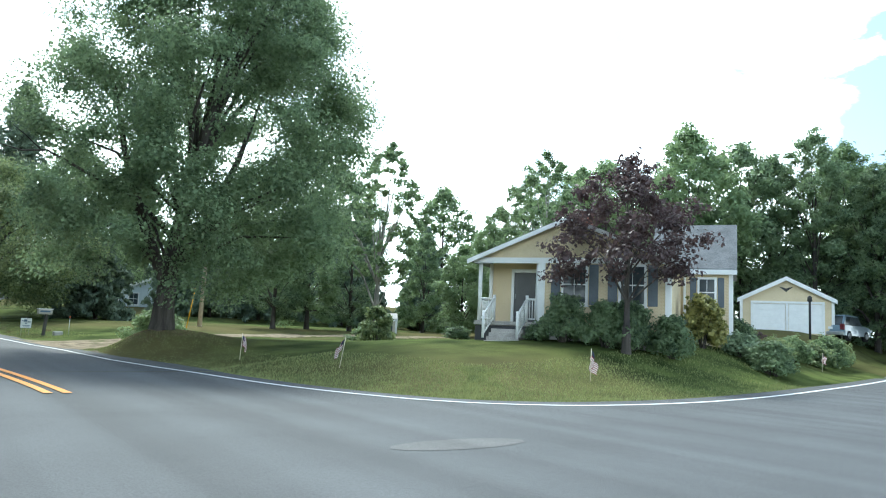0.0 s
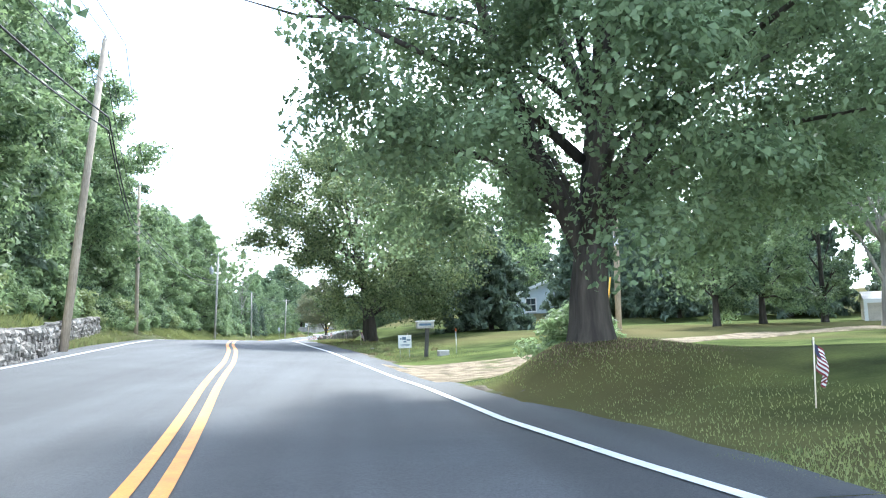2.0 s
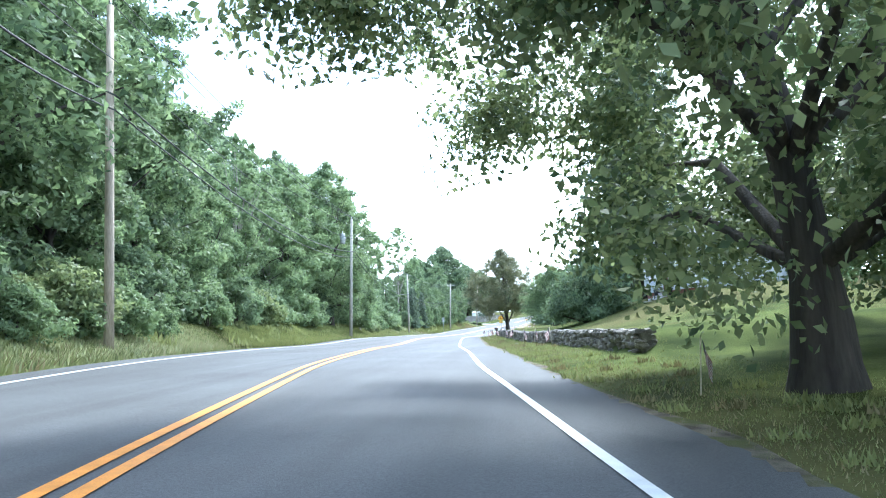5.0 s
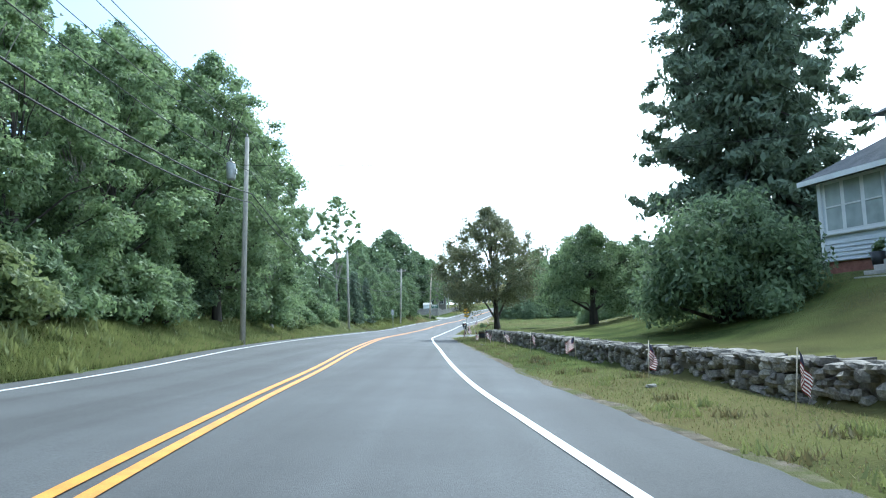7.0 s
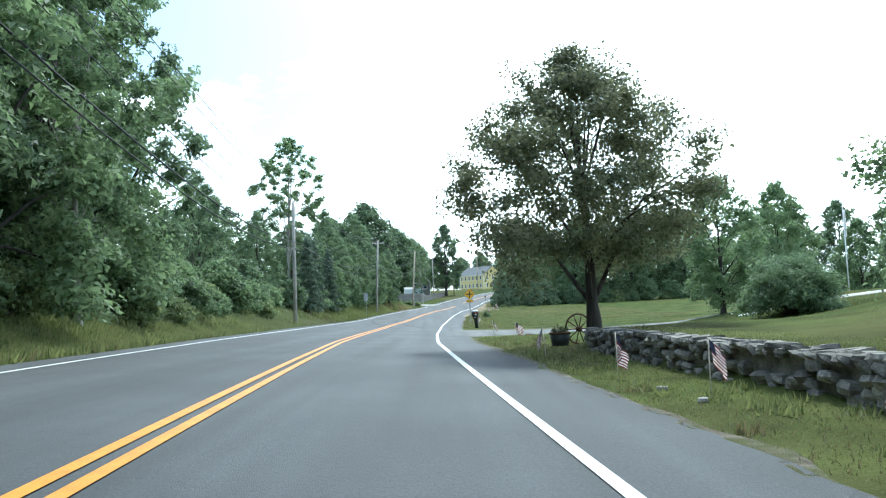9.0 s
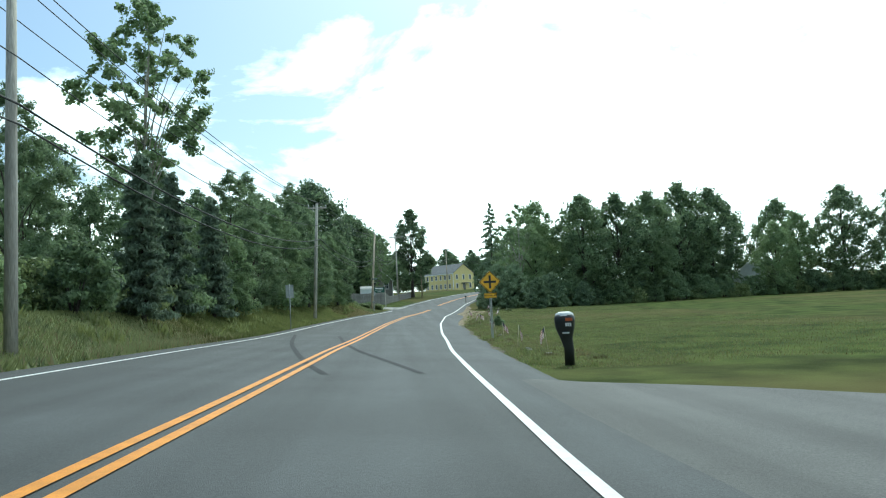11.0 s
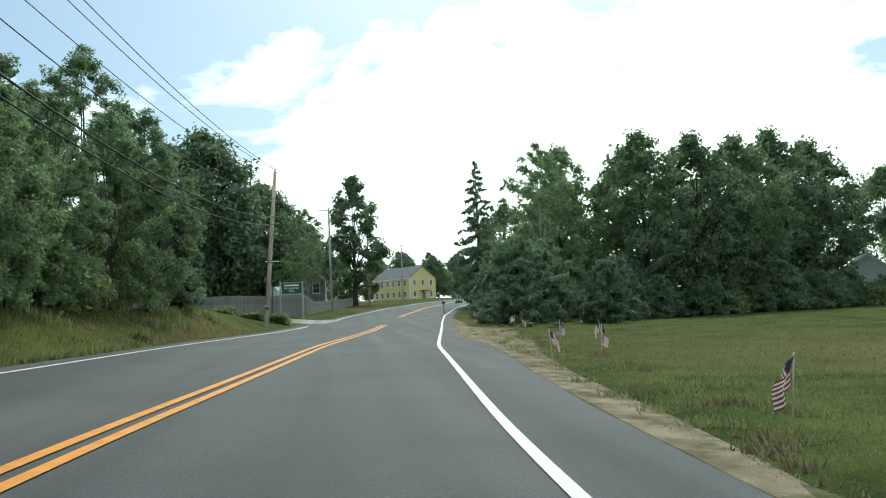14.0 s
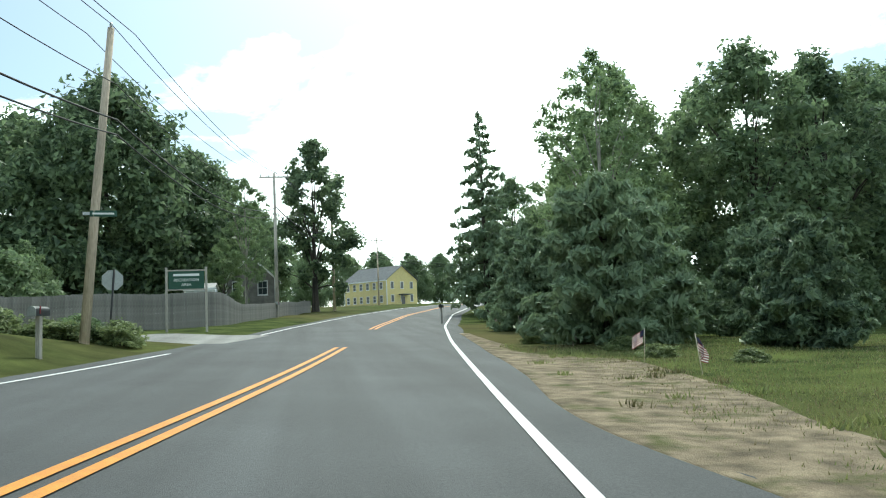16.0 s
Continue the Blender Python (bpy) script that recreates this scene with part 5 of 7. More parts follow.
def stone_wall(line, height, label, near, base=-0.1, seed=1, depth=0.55, size=0.42):
    """A dry stone wall along a line: stones in rough courses, the largest flat ones on top."""
    rk = random.Random(seed)
    wall = empty("stone_wall", None, label, "stone wall", kind="structure")
    pts = refine(line, 10)
    seg, acc = [0.0], 0.0
    for a, b in zip(pts, pts[1:]):
        acc += math.hypot(b[0] - a[0], b[1] - a[1])
        seg.append(acc)
    xs, ys = [p[0] for p in pts], [p[1] for p in pts]
    rest_v, rest_f, made = [], [], 0
    core_v, core_f = [], []
    for i, p in enumerate(pts):
        a, b = pts[max(i - 1, 0)], pts[min(i + 1, len(pts) - 1)]
        q = math.hypot(b[0] - a[0], b[1] - a[1])
        nxx, nyy = (b[1] - a[1]) / q, -(b[0] - a[0]) / q
        g = base_z(p[0], p[1])
        for s in (-1, 1):
            for z in (-0.3, height * 0.82):
                core_v.append((p[0] + s * nxx * depth * 0.3, p[1] + s * nyy * depth * 0.3, g + z))
        if i:
            o = 4 * i
            core_f += [(o - 4, o, o + 1, o - 3), (o - 3, o + 1, o + 3, o - 1), (o - 2, o - 1, o + 3, o + 2)]
    o = len(core_v) - 4
    core_f += [(0, 1, 3, 2), (o, o + 2, o + 3, o + 1)]
    link_mesh("core", core_v, core_f, M["stone"], wall, "dark packed rubble core")
    rows = max(2, round(height / (size * 0.52)))
    for c in range(rows):
        d = rk.uniform(0, 0.3)
        while d < acc:
            L = size * rk.uniform(0.6, 1.55)
            x, y = np.interp(d, seg, xs), np.interp(d, seg, ys)
            x2, y2 = np.interp(min(d + 0.3, acc), seg, xs), np.interp(min(d + 0.3, acc), seg, ys)
            turn = math.atan2(y2 - y, x2 - x) if d + 0.3 < acc else 0
            for side in (-1, 1):
                top = c == rows - 1
                if side == 1 and not top and c > 0 and rk.random() < 0.5:
                    continue
                hh = height / rows * rk.uniform(1.05, 1.5) * (0.8 if top else 1)
                ox, oy = -math.sin(turn) * side * depth * 0.27, math.cos(turn) * side * depth * 0.27
                zz = base_z(x, y) + base + height * (c + 0.5) / rows + rk.uniform(-0.04, 0.05)
                m = Matrix.LocRotScale((x + ox, y + oy, zz), Euler((rk.uniform(-0.15, 0.15), rk.uniform(-0.15, 0.15), turn + rk.uniform(-0.25, 0.25))), (L * 1.08, depth * rk.uniform(0.6, 0.85), hh))
                me = rk.choice(STONES[8:] if top else STONES[:12])
                if near[0] <= y <= near[1] and made < 300 and side == near[2]:
                    ob = new("stone", me)
                    ob.parent = wall
                    ob.matrix_basis = m
                    made += 1
                else:
                    k0 = len(rest_v)
                    rest_v += [tuple(m @ v.co) for v in me.vertices]
                    rest_f += [tuple(k0 + q for q in f.vertices) for f in me.polygons]
            d += L * 0.97
    if rest_v:
        tagged(link_mesh("stones", rest_v, rest_f, M["stone_rest"], wall), kind="stuff")
    return wall


M["stone_rest"] = material("field stone heap", (0.205, 0.188, 0.163), rough=0.9, vary=0.4, scale=5, fine=30, bump=0.6, spread=0.45, island=True)


def base_z(x, y):
    return float(land(x - 0.7, y)) if x > path_x(y) else float(land(x, y))


stone_wall([(p[0] + 0.1, p[1]) for p in WALL], 0.74, "long dry stone retaining wall of grey field stones", (-18.0, 6.0, 1), seed=3, size=0.23, depth=0.45)
stone_wall([(0.2, -70.0), (-1.2, -62.0), (-3.6, -53.0), (-6.5, -40.2)], 1.0, "dry stone wall of pale field stones along the wood", (-66.0, -40.0, -1), seed=5, size=0.40)

# ---- houses ----


def gable_block(parent, x0, x1, y0, y1, z0, eave, ridge, along_y, siding, over=0.3, thick=0.14, roof="roof"):
    """Walls with a gable roof; the ridge runs along y or along x."""
    bm = bmesh.new()
    add_box(bm, x0, x1, y0, y1, z0, eave, 0)
    part("wall", bm, M[siding], parent)
    if along_y:
        xm = (x0 + x1) / 2
        prism("gable", [(x0, eave), (x1, eave), (xm, ridge)], y0 + 0.002, y1 - 0.002, M[siding], parent)
        k = (ridge - eave) / (xm - x0)
        for s in (-1, 1):
            e = (x1 if s > 0 else x0) + s * over
            ze = eave - k * over
            prism("roof", [(xm, ridge), (e, ze), (e, ze + thick), (xm, ridge + thick)], y0 - over, y1 + over, M[roof], parent)
            prism("rake_board", [(xm, ridge - 0.16), (e, ze - 0.16), (e, ze + thick - 0.02), (xm, ridge + thick - 0.02)], y0 - over - 0.03, y0 - over - 0.003, M["trim"], parent, "white rake board")
    else:
        ym = (y0 + y1) / 2
        r = Matrix.Rotation(radians(90), 4, "Z")
        prism("gable", [(y0, eave), (y1, eave), (ym, ridge)], -x1 + 0.002, -x0 - 0.002, M[siding], parent, m=r)
        k = (ridge - eave) / (ym - y0)
        for s in (-1, 1):
            e = (y1 if s > 0 else y0) + s * over
            ze = eave - k * over
            prism("roof", [(ym, ridge), (e, ze), (e, ze + thick), (ym, ridge + thick)], -x1 - over, -x0 + over, M[roof], parent, m=r)
        box("fascia", x0 - over, x1 + over, y0 - over - 0.03, y0 - over - 0.003, eave - k * over - 0.12, eave - k * over + 0.1, M["trim"], parent, "white fascia board", 0)
    for x in (x0, x1):
        box("corner_board", x - 0.09, x + 0.09, y0 - 0.03, y0 + 0.1, z0, eave - 0.02, M["trim"], parent, "white corner board", 0.005)


def clapboards(parent, x0, x1, y, z0, z1, mat, pitch=0.13):
    """Lapped boards across a wall that faces -y, one mesh a board."""
    z = z0
    me = None
    while z + pitch <= z1 + 0.01:
        if me is None:
            bm = bmesh.new()
            v = [bm.verts.new(q) for q in ((x0, 0, 0), (x1, 0, 0), (x1, -0.03, 0.004), (x0, -0.03, 0.004), (x0, -0.002, pitch), (x1, -0.002, pitch))]
            bm.faces.new((v[3], v[2], v[5], v[4])), bm.faces.new((v[0], v[1], v[2], v[3]))
            me = bpy.data.meshes.new("clapboard")
            bm.to_mesh(me)
            bm.free()
            me.materials.append(M[mat])
        ob = new("clapboard", me)
        ob.parent = parent
        ob.location = (0, y, z)
        z += pitch


def window(parent, x, y, z, w, h, glass="glass", shutters=False, bars=1, cols=1):
    """A sash window in a wall that faces -y; x, z its lower left corner."""
    fr = box("window", x - 0.1, x + w + 0.1, y - 0.05, y + 0.02, z - 0.1, z + h + 0.1, M["trim"], parent, "white-framed window", 0.01)
    box("pane", x, x + w, y - 0.056, y - 0.04, z, z + h, M[glass], fr, "dark glass pane" if glass == "glass" else "pane with pale blinds", 0)
    for k in range(1, bars + 1):
        zz = z + h * k / (bars + 1)
        box("rail", x, x + w, y - 0.075, y - 0.057, zz - 0.025, zz + 0.025, M["trim"], fr, "", 0)
    for k in range(1, cols + 1):
        xx = x + w * k / (cols + 1)
        box("rail", xx - 0.012, xx + 0.012, y - 0.07, y - 0.057, z, z + h, M["trim"], fr, "", 0)
    box("sill", x - 0.14, x + w + 0.14, y - 0.1, y, z - 0.16, z - 0.1, M["trim"], fr, "white sill", 0.005)
    if shutters:
        for sx in (x - 0.14 - w * 0.42, x + w + 0.14):
            sh = box("shutter", sx, sx + w * 0.42, y - 0.045, y - 0.005, z - 0.08, z + h + 0.08, M["shutter"], parent, "slate grey shutter", 0.008)
            for q in range(6):
                zz = z + h * (q + 0.5) / 6
                box("slat", sx + 0.04, sx + w * 0.42 - 0.04, y - 0.055, y - 0.046, zz - 0.05, zz + 0.03, M["shutter"], sh, "", 0)


def porch_rail(parent, a, b, z0, z1, n):
    """Posts, a handrail and balusters between two points."""
    a, b = Vector(a), Vector(b)
    tube("handrail", [(a.x, a.y, z0 + 0.9), (b.x, b.y, z1 + 0.9)], 0.04, M["trim"], parent, "white handrail", 6)
    tube("bottom_rail", [(a.x, a.y, z0 + 0.12), (b.x, b.y, z1 + 0.12)], 0.03, M["trim"], parent, "white bottom rail", 6)
    for k in range(n + 1):
        q = a.lerp(b, k / n)
        z = z0 + (z1 - z0) * k / n
        end = k in (0, n)
        tube("baluster" if not end else "newel_post", [(q.x, q.y, z + (0.0 if end else 0.12)), (q.x, q.y, z + (1.05 if end else 0.9))], 0.05 if end else 0.018, M["trim"], parent, "white newel post" if end else "", 6)


# the yellow house on the corner
h1 = empty("house", pose(23.5, -79.3, 1.22, 0, 0, -58) @ Matrix.Scale(0.955, 4), "small pale yellow clapboard house with white porch and grey roof", "house")
gable_block(h1, 2.65, 7.5, 0.0, 7.5, 0.45, 3.2, 3.21, True, "siding_yellow", over=0.0, thick=0.02)
box("wall", 0.15, 2.65, 1.5, 7.5, 0.45, 3.2, M["siding_yellow"], h1, "", 0)
box("foundation", 0.2, 7.45, 0.05, 7.45, -0.6, 0.45, M["concrete"], h1, "grey concrete foundation", 0)
prism("gable", [(0.0, 3.2), (7.5, 3.2), (3.75, 4.75)], 0.0, 7.5, M["siding_yellow"], h1)
for s, e in ((-1, -0.35), (1, 7.85)):
    k = (4.75 - 3.2) / 3.75
    ze = 3.2 - k * 0.35
    prism("roof", [(3.75, 4.75), (e, ze), (e, ze + 0.1), (3.75, 4.85)], -0.35, 7.8, M["roof"], h1)
    prism("rake_board", [(3.75, 4.65), (e, ze - 0.1), (e, ze + 0.08), (3.75, 4.83)], -0.4, -0.353, M["trim"], h1, "white rake board")
box("frieze", -0.2, 7.7, -0.06, -0.004, 3.02, 3.24, M["trim"], h1, "white frieze board", 0.005)
clapboards(h1, 2.75, 7.4, -0.004, 0.5, 2.95, "siding_yellow")
for z in range(11):
    zz = 3.27 + z * 0.15
    half = 3.75 * (1 - (zz + 0.15 - 3.2) / 1.55)
    if half > 0.1:
        box("clapboard", 3.75 - half, 3.75 + half, -0.028, -0.006, zz, zz + 0.14, M["siding_yellow"], h1, "", 0)
box("porch_floor", -0.1, 2.65, -0.05, 1.5, 0.52, 0.68, M["deck"], h1, "grey porch boards", 0.01)
# black panel stands in for the shade under the porch floor
box("porch_skirt", -0.05, 2.6, 0.0, 0.08, -0.3, 0.5, M["black"], h1, "black panel in place of the shade under the porch", 0)
for x, y in ((0.08, 0.1), (2.5, 0.1), (0.12, 1.4)):
    tube("porch_post", [(x, y, 0.68), (x, y, 3.1)], [0.085, 0.085], M["trim"], h1, "white turned porch post", 10)
box("corner_board", 2.6, 2.8, -0.05, 0.05, 0.45, 3.1, M["trim"], h1, "white corner board", 0.005)
box("corner_board", 7.36, 7.56, -0.05, 0.05, 0.45, 3.1, M["trim"], h1, "white corner board", 0.005)
dr = box("door", 1.15, 2.05, 1.4, 1.47, 0.7, 2.75, M["door_dark"], h1, "dark storm door", 0.01)
box("door_frame", 1.02, 1.14, 1.38, 1.48, 0.7, 2.88, M["trim"], dr, "white door frame", 0.005)
box("door_frame", 2.06, 2.18, 1.38, 1.48, 0.7, 2.88, M["trim"], dr, "white door frame", 0.005)
box("door_frame", 1.02, 2.18, 1.38, 1.48, 2.76, 2.9, M["trim"], dr, "white door frame", 0.005)
tube("handle", [(1.22, 1.36, 1.65), (1.22, 1.36, 1.85)], 0.015, M["metal"], dr, "metal handle", 6)
for k in range(4):
    box("step", 0.75, 2.05, -0.05 - 0.3 * (k + 1), -0.05 - 0.3 * k, -0.5, 0.53 - 0.155 * (k + 1), M["deck"], h1, "grey porch step", 0.01)
porch_rail(h1, (0.1, 0.08, 0), (0.72, 0.08, 0), 0.68, 0.68, 5)
porch_rail(h1, (0.1, 0.12, 0), (0.1, 1.4, 0), 0.68, 0.68, 9)
porch_rail(h1, (2.08, 0.08, 0), (2.5, 0.08, 0), 0.68, 0.68, 4)
porch_rail(h1, (0.72, 0.0, 0), (0.72, -1.3, 0), 0.68, 0.0, 7)
porch_rail(h1, (2.08, 0.0, 0), (2.08, -1.3, 0), 0.68, 0.0, 7)
window(h1, 3.55, -0.02, 1.5, 0.85, 1.4, shutters=True)
window(h1, 5.75, -0.02, 1.5, 0.85, 1.4, shutters=True)
tube("gutter_trim", [(0.0, -0.36, 3.0), (2.6, -0.36, 3.0)], 0.03, M["trim"], h1, "row of hanging porch lights", 6)
ch = box("chimney", 3.3, 3.9, 3.6, 4.2, 4.6, 5.7, M["brick"], h1, "red brick chimney", 0.01)
box("chimney_cap", 3.24, 3.96, 3.54, 4.26, 5.7, 5.78, M["concrete"], ch, "concrete cap", 0.01)
gable_block(h1, 6.4, 9.6, 6.1, 10.8, -0.6, 3.5, 5.6, False, "siding_yellow", over=0.25)
clapboards(h1, 7.5, 9.5, 6.096, 0.0, 3.3, "siding_yellow")
window(h1, 8.3, 6.08, 1.8, 0.62, 1.15, shutters=True, bars=1, cols=1)
box("downspout", 7.62, 7.72, 5.97, 6.06, 0.0, 3.3, M["trim"], h1, "white downspout", 0.01)
tube("porch_step_rail", [(7.7, 5.4, 0.0), (7.7, 5.4, 1.0), (8.3, 5.4, 1.0), (8.3, 5.4, 0.0)], 0.02, M["black"], h1, "thin black side rail", 6)

gar = empty("garage", pose(51.9, -73.0, float(land(53, -76)), 0, 0, -58), "pale yellow garage with a white double door and a gable", "garage")
gable_block(gar, 0.0, 5.6, 0.0, 6.0, -0.2, 2.15, 3.55, True, "siding_yellow", over=0.25)
for x in (0.75, 2.95):
    gd = box("garage_door", x, x + 2.0, -0.03, -0.01, -0.1, 1.82, M["board_white"], gar, "white panelled garage door", 0.01)
    for k in range(4):
        box("panel", x + 0.06, x + 1.94, -0.045, -0.031, 0.02 + k * 0.46, 0.42 + k * 0.46, M["board_white"], gd, "", 0.008)
for x in (0.6, 2.77, 4.95):
    box("door_frame", x, x + 0.16, -0.09, -0.004, -0.2, 1.84, M["trim"], gar, "white door frame", 0.005)
box("door_frame", 0.6, 5.11, -0.1, -0.004, 1.845, 2.0, M["trim"], gar, "white door frame", 0.005)
prism("ornament", [(2.35, 2.98), (2.6, 2.8), (2.74, 2.68), (2.8, 2.6), (2.86, 2.68), (3.0, 2.8), (3.25, 2.98), (2.98, 2.93), (2.8, 2.86), (2.62, 2.93)], -0.05, -0.01, M["black"], gar, "dark gable ornament")
yard = empty("yard_post", spot(50.6, -78.4), "dark lamp post beside the garage", "post")
tube("post", [(0, 0, -0.2), (0, 0, 2.3)], 0.07, M["black"], yard, "", 8)
tube("lamp_head", [(0, 0, 2.3), (0, 0, 2.36), (0, 0, 2.6), (0, 0, 2.7)], [0.08, 0.16, 0.13, 0.03], M["black"], yard, "dark lamp head", 8)

# planting round the first house
LOC = Matrix.Translation((23.5, -79.3, 0.0)) @ Matrix.Rotation(radians(-58), 4, "Z")


def h1_place(x, y):
    q = LOC @ Vector((x, y, 0))
    return q.x, q.y


yews = shrub("dark clipped yew bush against the house", 0.95, 1.75, 6000, 0.075, "leaf_dark", 161, "foundation shrubs", clumps=44)
put(yews, *h1_place(3.6, -0.95))
for x, y, s, tl in ((5.1, -0.9, 0.95, 1.0), (5.9, -0.7, 0.95, 1.05), (7.3, -0.6, 0.85, 1.0), (2.6, -0.8, 0.5, 0.7), (-0.9, 0.4, 0.6, 0.5), (10.6, 3.6, 1.0, 0.75)):
    plant(yews, *h1_place(x, y), s, 77 * x, 0, tl)
put(shrub("rounded golden-leaved shrub beside the house", 0.95, 1.75, 5200, 0.08, "yew_gold", 163, clumps=40), 31.0, -84.2, 1.0, 0, 0, 1.2)
put(shrub("low blue-green juniper on the lawn", 0.95, 0.95, 4000, 0.07, "pine", 165, clumps=36), 32.4, -84.9, 0.9)
plant(yews, 35.4, -82.6, 1.15, 40, 0, 0.7), plant(yews, 36.8, -82.4, 0.9, 140, 0, 0.65)
for x, y, k, s, label in ((36.9, -83.7, 1, 0.62, "untidy clump of pale garden plants"), (39.4, -83.3, 0, 0.6, "untidy clump of green garden plants"), (41.8, -83.0, 1, 0.7, "untidy clump of pale garden plants"), (44.4, -82.4, 0, 0.75, "untidy clump of green garden plants"), (47.0, -81.4, 1, 0.8, "untidy clump of pale garden plants")):
    plant(S[k], x, y, s, 37 * x, -0.1, 0.8, label)
for x, y, s in ((39.0, -81.3, 0.24), (40.6, -81.0, 0.22)):
    plant(plum, x, y, s, 30 * x, -0.3, 0.75, "small dark red garden shrub")
put(plum, *h1_place(5.9, -1.5), 1.02)
plant(S[1], -4.4, 150.4, 0.6, 30, -0.1, 0.75, "tangle of pale weeds round the pole"), plant(S[1], -7.8, 149.0, 0.7, 20, -0.1, 0.75, "tangle of pale weeds by the side road"), plant(S[0], -5.6, 150.4, 0.55, 90, -0.1, 0.7, "tangle of green weeds by the side road"), plant(S[1], -6.4, 149.6, 0.7, 70, -0.1, 0.5, "tangle of pale weeds by the side road")

# the white house above the wall
wz = 3.36
h2 = empty("house", pose(15.27, 4.29, wz, 0, 0, -79) @ Matrix.Scale(1.07, 4), "white bungalow with an enclosed front porch and grey roof", "house")
box("wall", 0.0, 7.7, 0.0, 9.0, 0.0, 2.95, M["siding_white"], h2, "", 0)
bm = bmesh.new()
low = [bm.verts.new(q) for q in ((-0.45, -0.45, 2.72), (8.15, -0.45, 2.72), (8.15, 9.45, 2.72), (-0.45, 9.45, 2.72))]
eav = [bm.verts.new((v.co.x, v.co.y, 2.84)) for v in low]
rid = [bm.verts.new(q) for q in ((3.85, 3.9, 5.45), (3.85, 5.2, 5.45))]
bm.faces.new(list(reversed(low)))
for k in range(4):
    bm.faces.new((low[k], low[(k + 1) % 4], eav[(k + 1) % 4], eav[k]))
bm.faces.new((eav[0], eav[1], rid[0])), bm.faces.new((eav[1], eav[2], rid[1], rid[0])), bm.faces.new((eav[2], eav[3], rid[1])), bm.faces.new((eav[3], eav[0], rid[0], rid[1]))
part("roof", bm, M["roof"], h2, "grey shingled hip roof")
box("fascia", -0.47, 8.17, -0.49, -0.453, 2.66, 2.83, M["trim"], h2, "white fascia board", 0)
for x in (0.0, 7.7):
    box("corner_board", x - 0.09, x + 0.09, -0.03, 0.1, 0.0, 2.7, M["trim"], h2, "white corner board", 0.005)
box("foundation", 0.1, 7.6, 0.06, 8.9, -1.2, 0.0, M["brick"], h2, "red brick foundation", 0)
clapboards(h2, 0.1, 7.6, -0.004, 0.02, 0.85, "siding_white", 0.14)
box("water_table", -0.05, 7.75, -0.06, -0.004, 0.86, 0.98, M["trim"], h2, "white sill board", 0.005)
for x in (0.35, 1.25, 2.15):
    window(h2, x, 0.0, 1.05, 0.72, 1.55, "curtain", bars=1, cols=0)
for x in (4.5, 5.5, 6.5):
    window(h2, x, 0.0, 1.05, 0.8, 1.55, "curtain", bars=1, cols=0)
d2 = box("door", 3.3, 4.15, -0.06, -0.005, 0.02, 2.1, M["door_red"], h2, "dark red front door", 0.01)
for a, b, c, d in ((3.16, 3.29, 0.0, 2.25), (4.16, 4.29, 0.0, 2.25), (3.16, 4.29, 2.11, 2.25)):
    box("door_frame", a, b, -0.08, 0.0, c, d, M["trim"], d2, "white door frame", 0.005)
box("wreath", 3.6, 3.85, -0.1, -0.062, 1.3, 1.6, M["flag_white"], d2, "pale door decoration", 0.05)
for k in range(5):
    box("step", 3.0, 4.5, -0.35 * (k + 1), -0.35 * k, -1.3, -0.1 - 0.17 * k, M["concrete"], h2, "grey stone step", 0.015)
box("dormer", 2.35, 4.75, 0.75, 3.4, 3.1, 4.55, M["siding_white"], h2, "white dormer", 0)
bm = bmesh.new()
eav = [bm.verts.new(q) for q in ((2.05, 0.4, 4.52), (5.05, 0.4, 4.52), (5.05, 3.9, 4.52), (2.05, 3.9, 4.52))]
rid = [bm.verts.new(q) for q in ((3.55, 1.7, 5.3), (3.55, 3.8, 5.3))]
bm.faces.new(list(reversed(eav)))
bm.faces.new((eav[0], eav[1], rid[0])), bm.faces.new((eav[1], eav[2], rid[1], rid[0])), bm.faces.new((eav[2], eav[3], rid[1])), bm.faces.new((eav[3], eav[0], rid[0], rid[1]))
part("dormer_roof", bm, M["roof"], h2, "grey hipped dormer roof")
window(h2, 2.75, 0.75, 3.45, 0.65, 0.85, bars=1, cols=0)
window(h2, 3.7, 0.75, 3.45, 0.65, 0.85, bars=1, cols=0)
box("air_conditioner", 3.78, 4.28, 0.48, 0.7, 3.47, 3.78, M["board_white"], h2, "white window air conditioner", 0.02)
for y in (0.5, 1.8):
    wn2 = box("window", 7.68, 7.76, y, y + 1.1, 0.98, 2.7, M["trim"], h2, "white-framed side window", 0.01)
    box("pane", 7.762, 7.768, y + 0.1, y + 1.0, 1.06, 2.62, M["curtain"], wn2, "pane with pale blinds", 0)
box("chimney", 5.2, 5.8, 4.2, 4.8, 4.7, 5.9, M["brick"], h2, "brick chimney", 0.01)
for x in (2.75, 4.75):
    pt = empty("plant_pot", h2.matrix_basis @ pose(x, -0.3, -0.1), "dark planter beside the front steps", "planter", "step planters")
    tube("pot", [(0, 0, -0.2), (0, 0, 0.25)], [0.16, 0.22], M["black_plastic"], pt, sides=12)
    lf = new("foliage", leaf_mesh("foliage", [(0, 0, 0.32)], [0.22], 160, 0.07, M["leaf"], 5))
    lf.parent = pt
ls = empty("lawn_sign", spot(13.2, 4.6), "small white sign on the lawn", "sign")
box("board", -0.3, 0.3, -0.01, 0.01, 0.25, 0.6, M["board_white"], ls, "", 0.005)
tube("stake", [(0, 0.015, -0.1), (0, 0.015, 0.3)], 0.015, M["metal"], ls, "", 6)

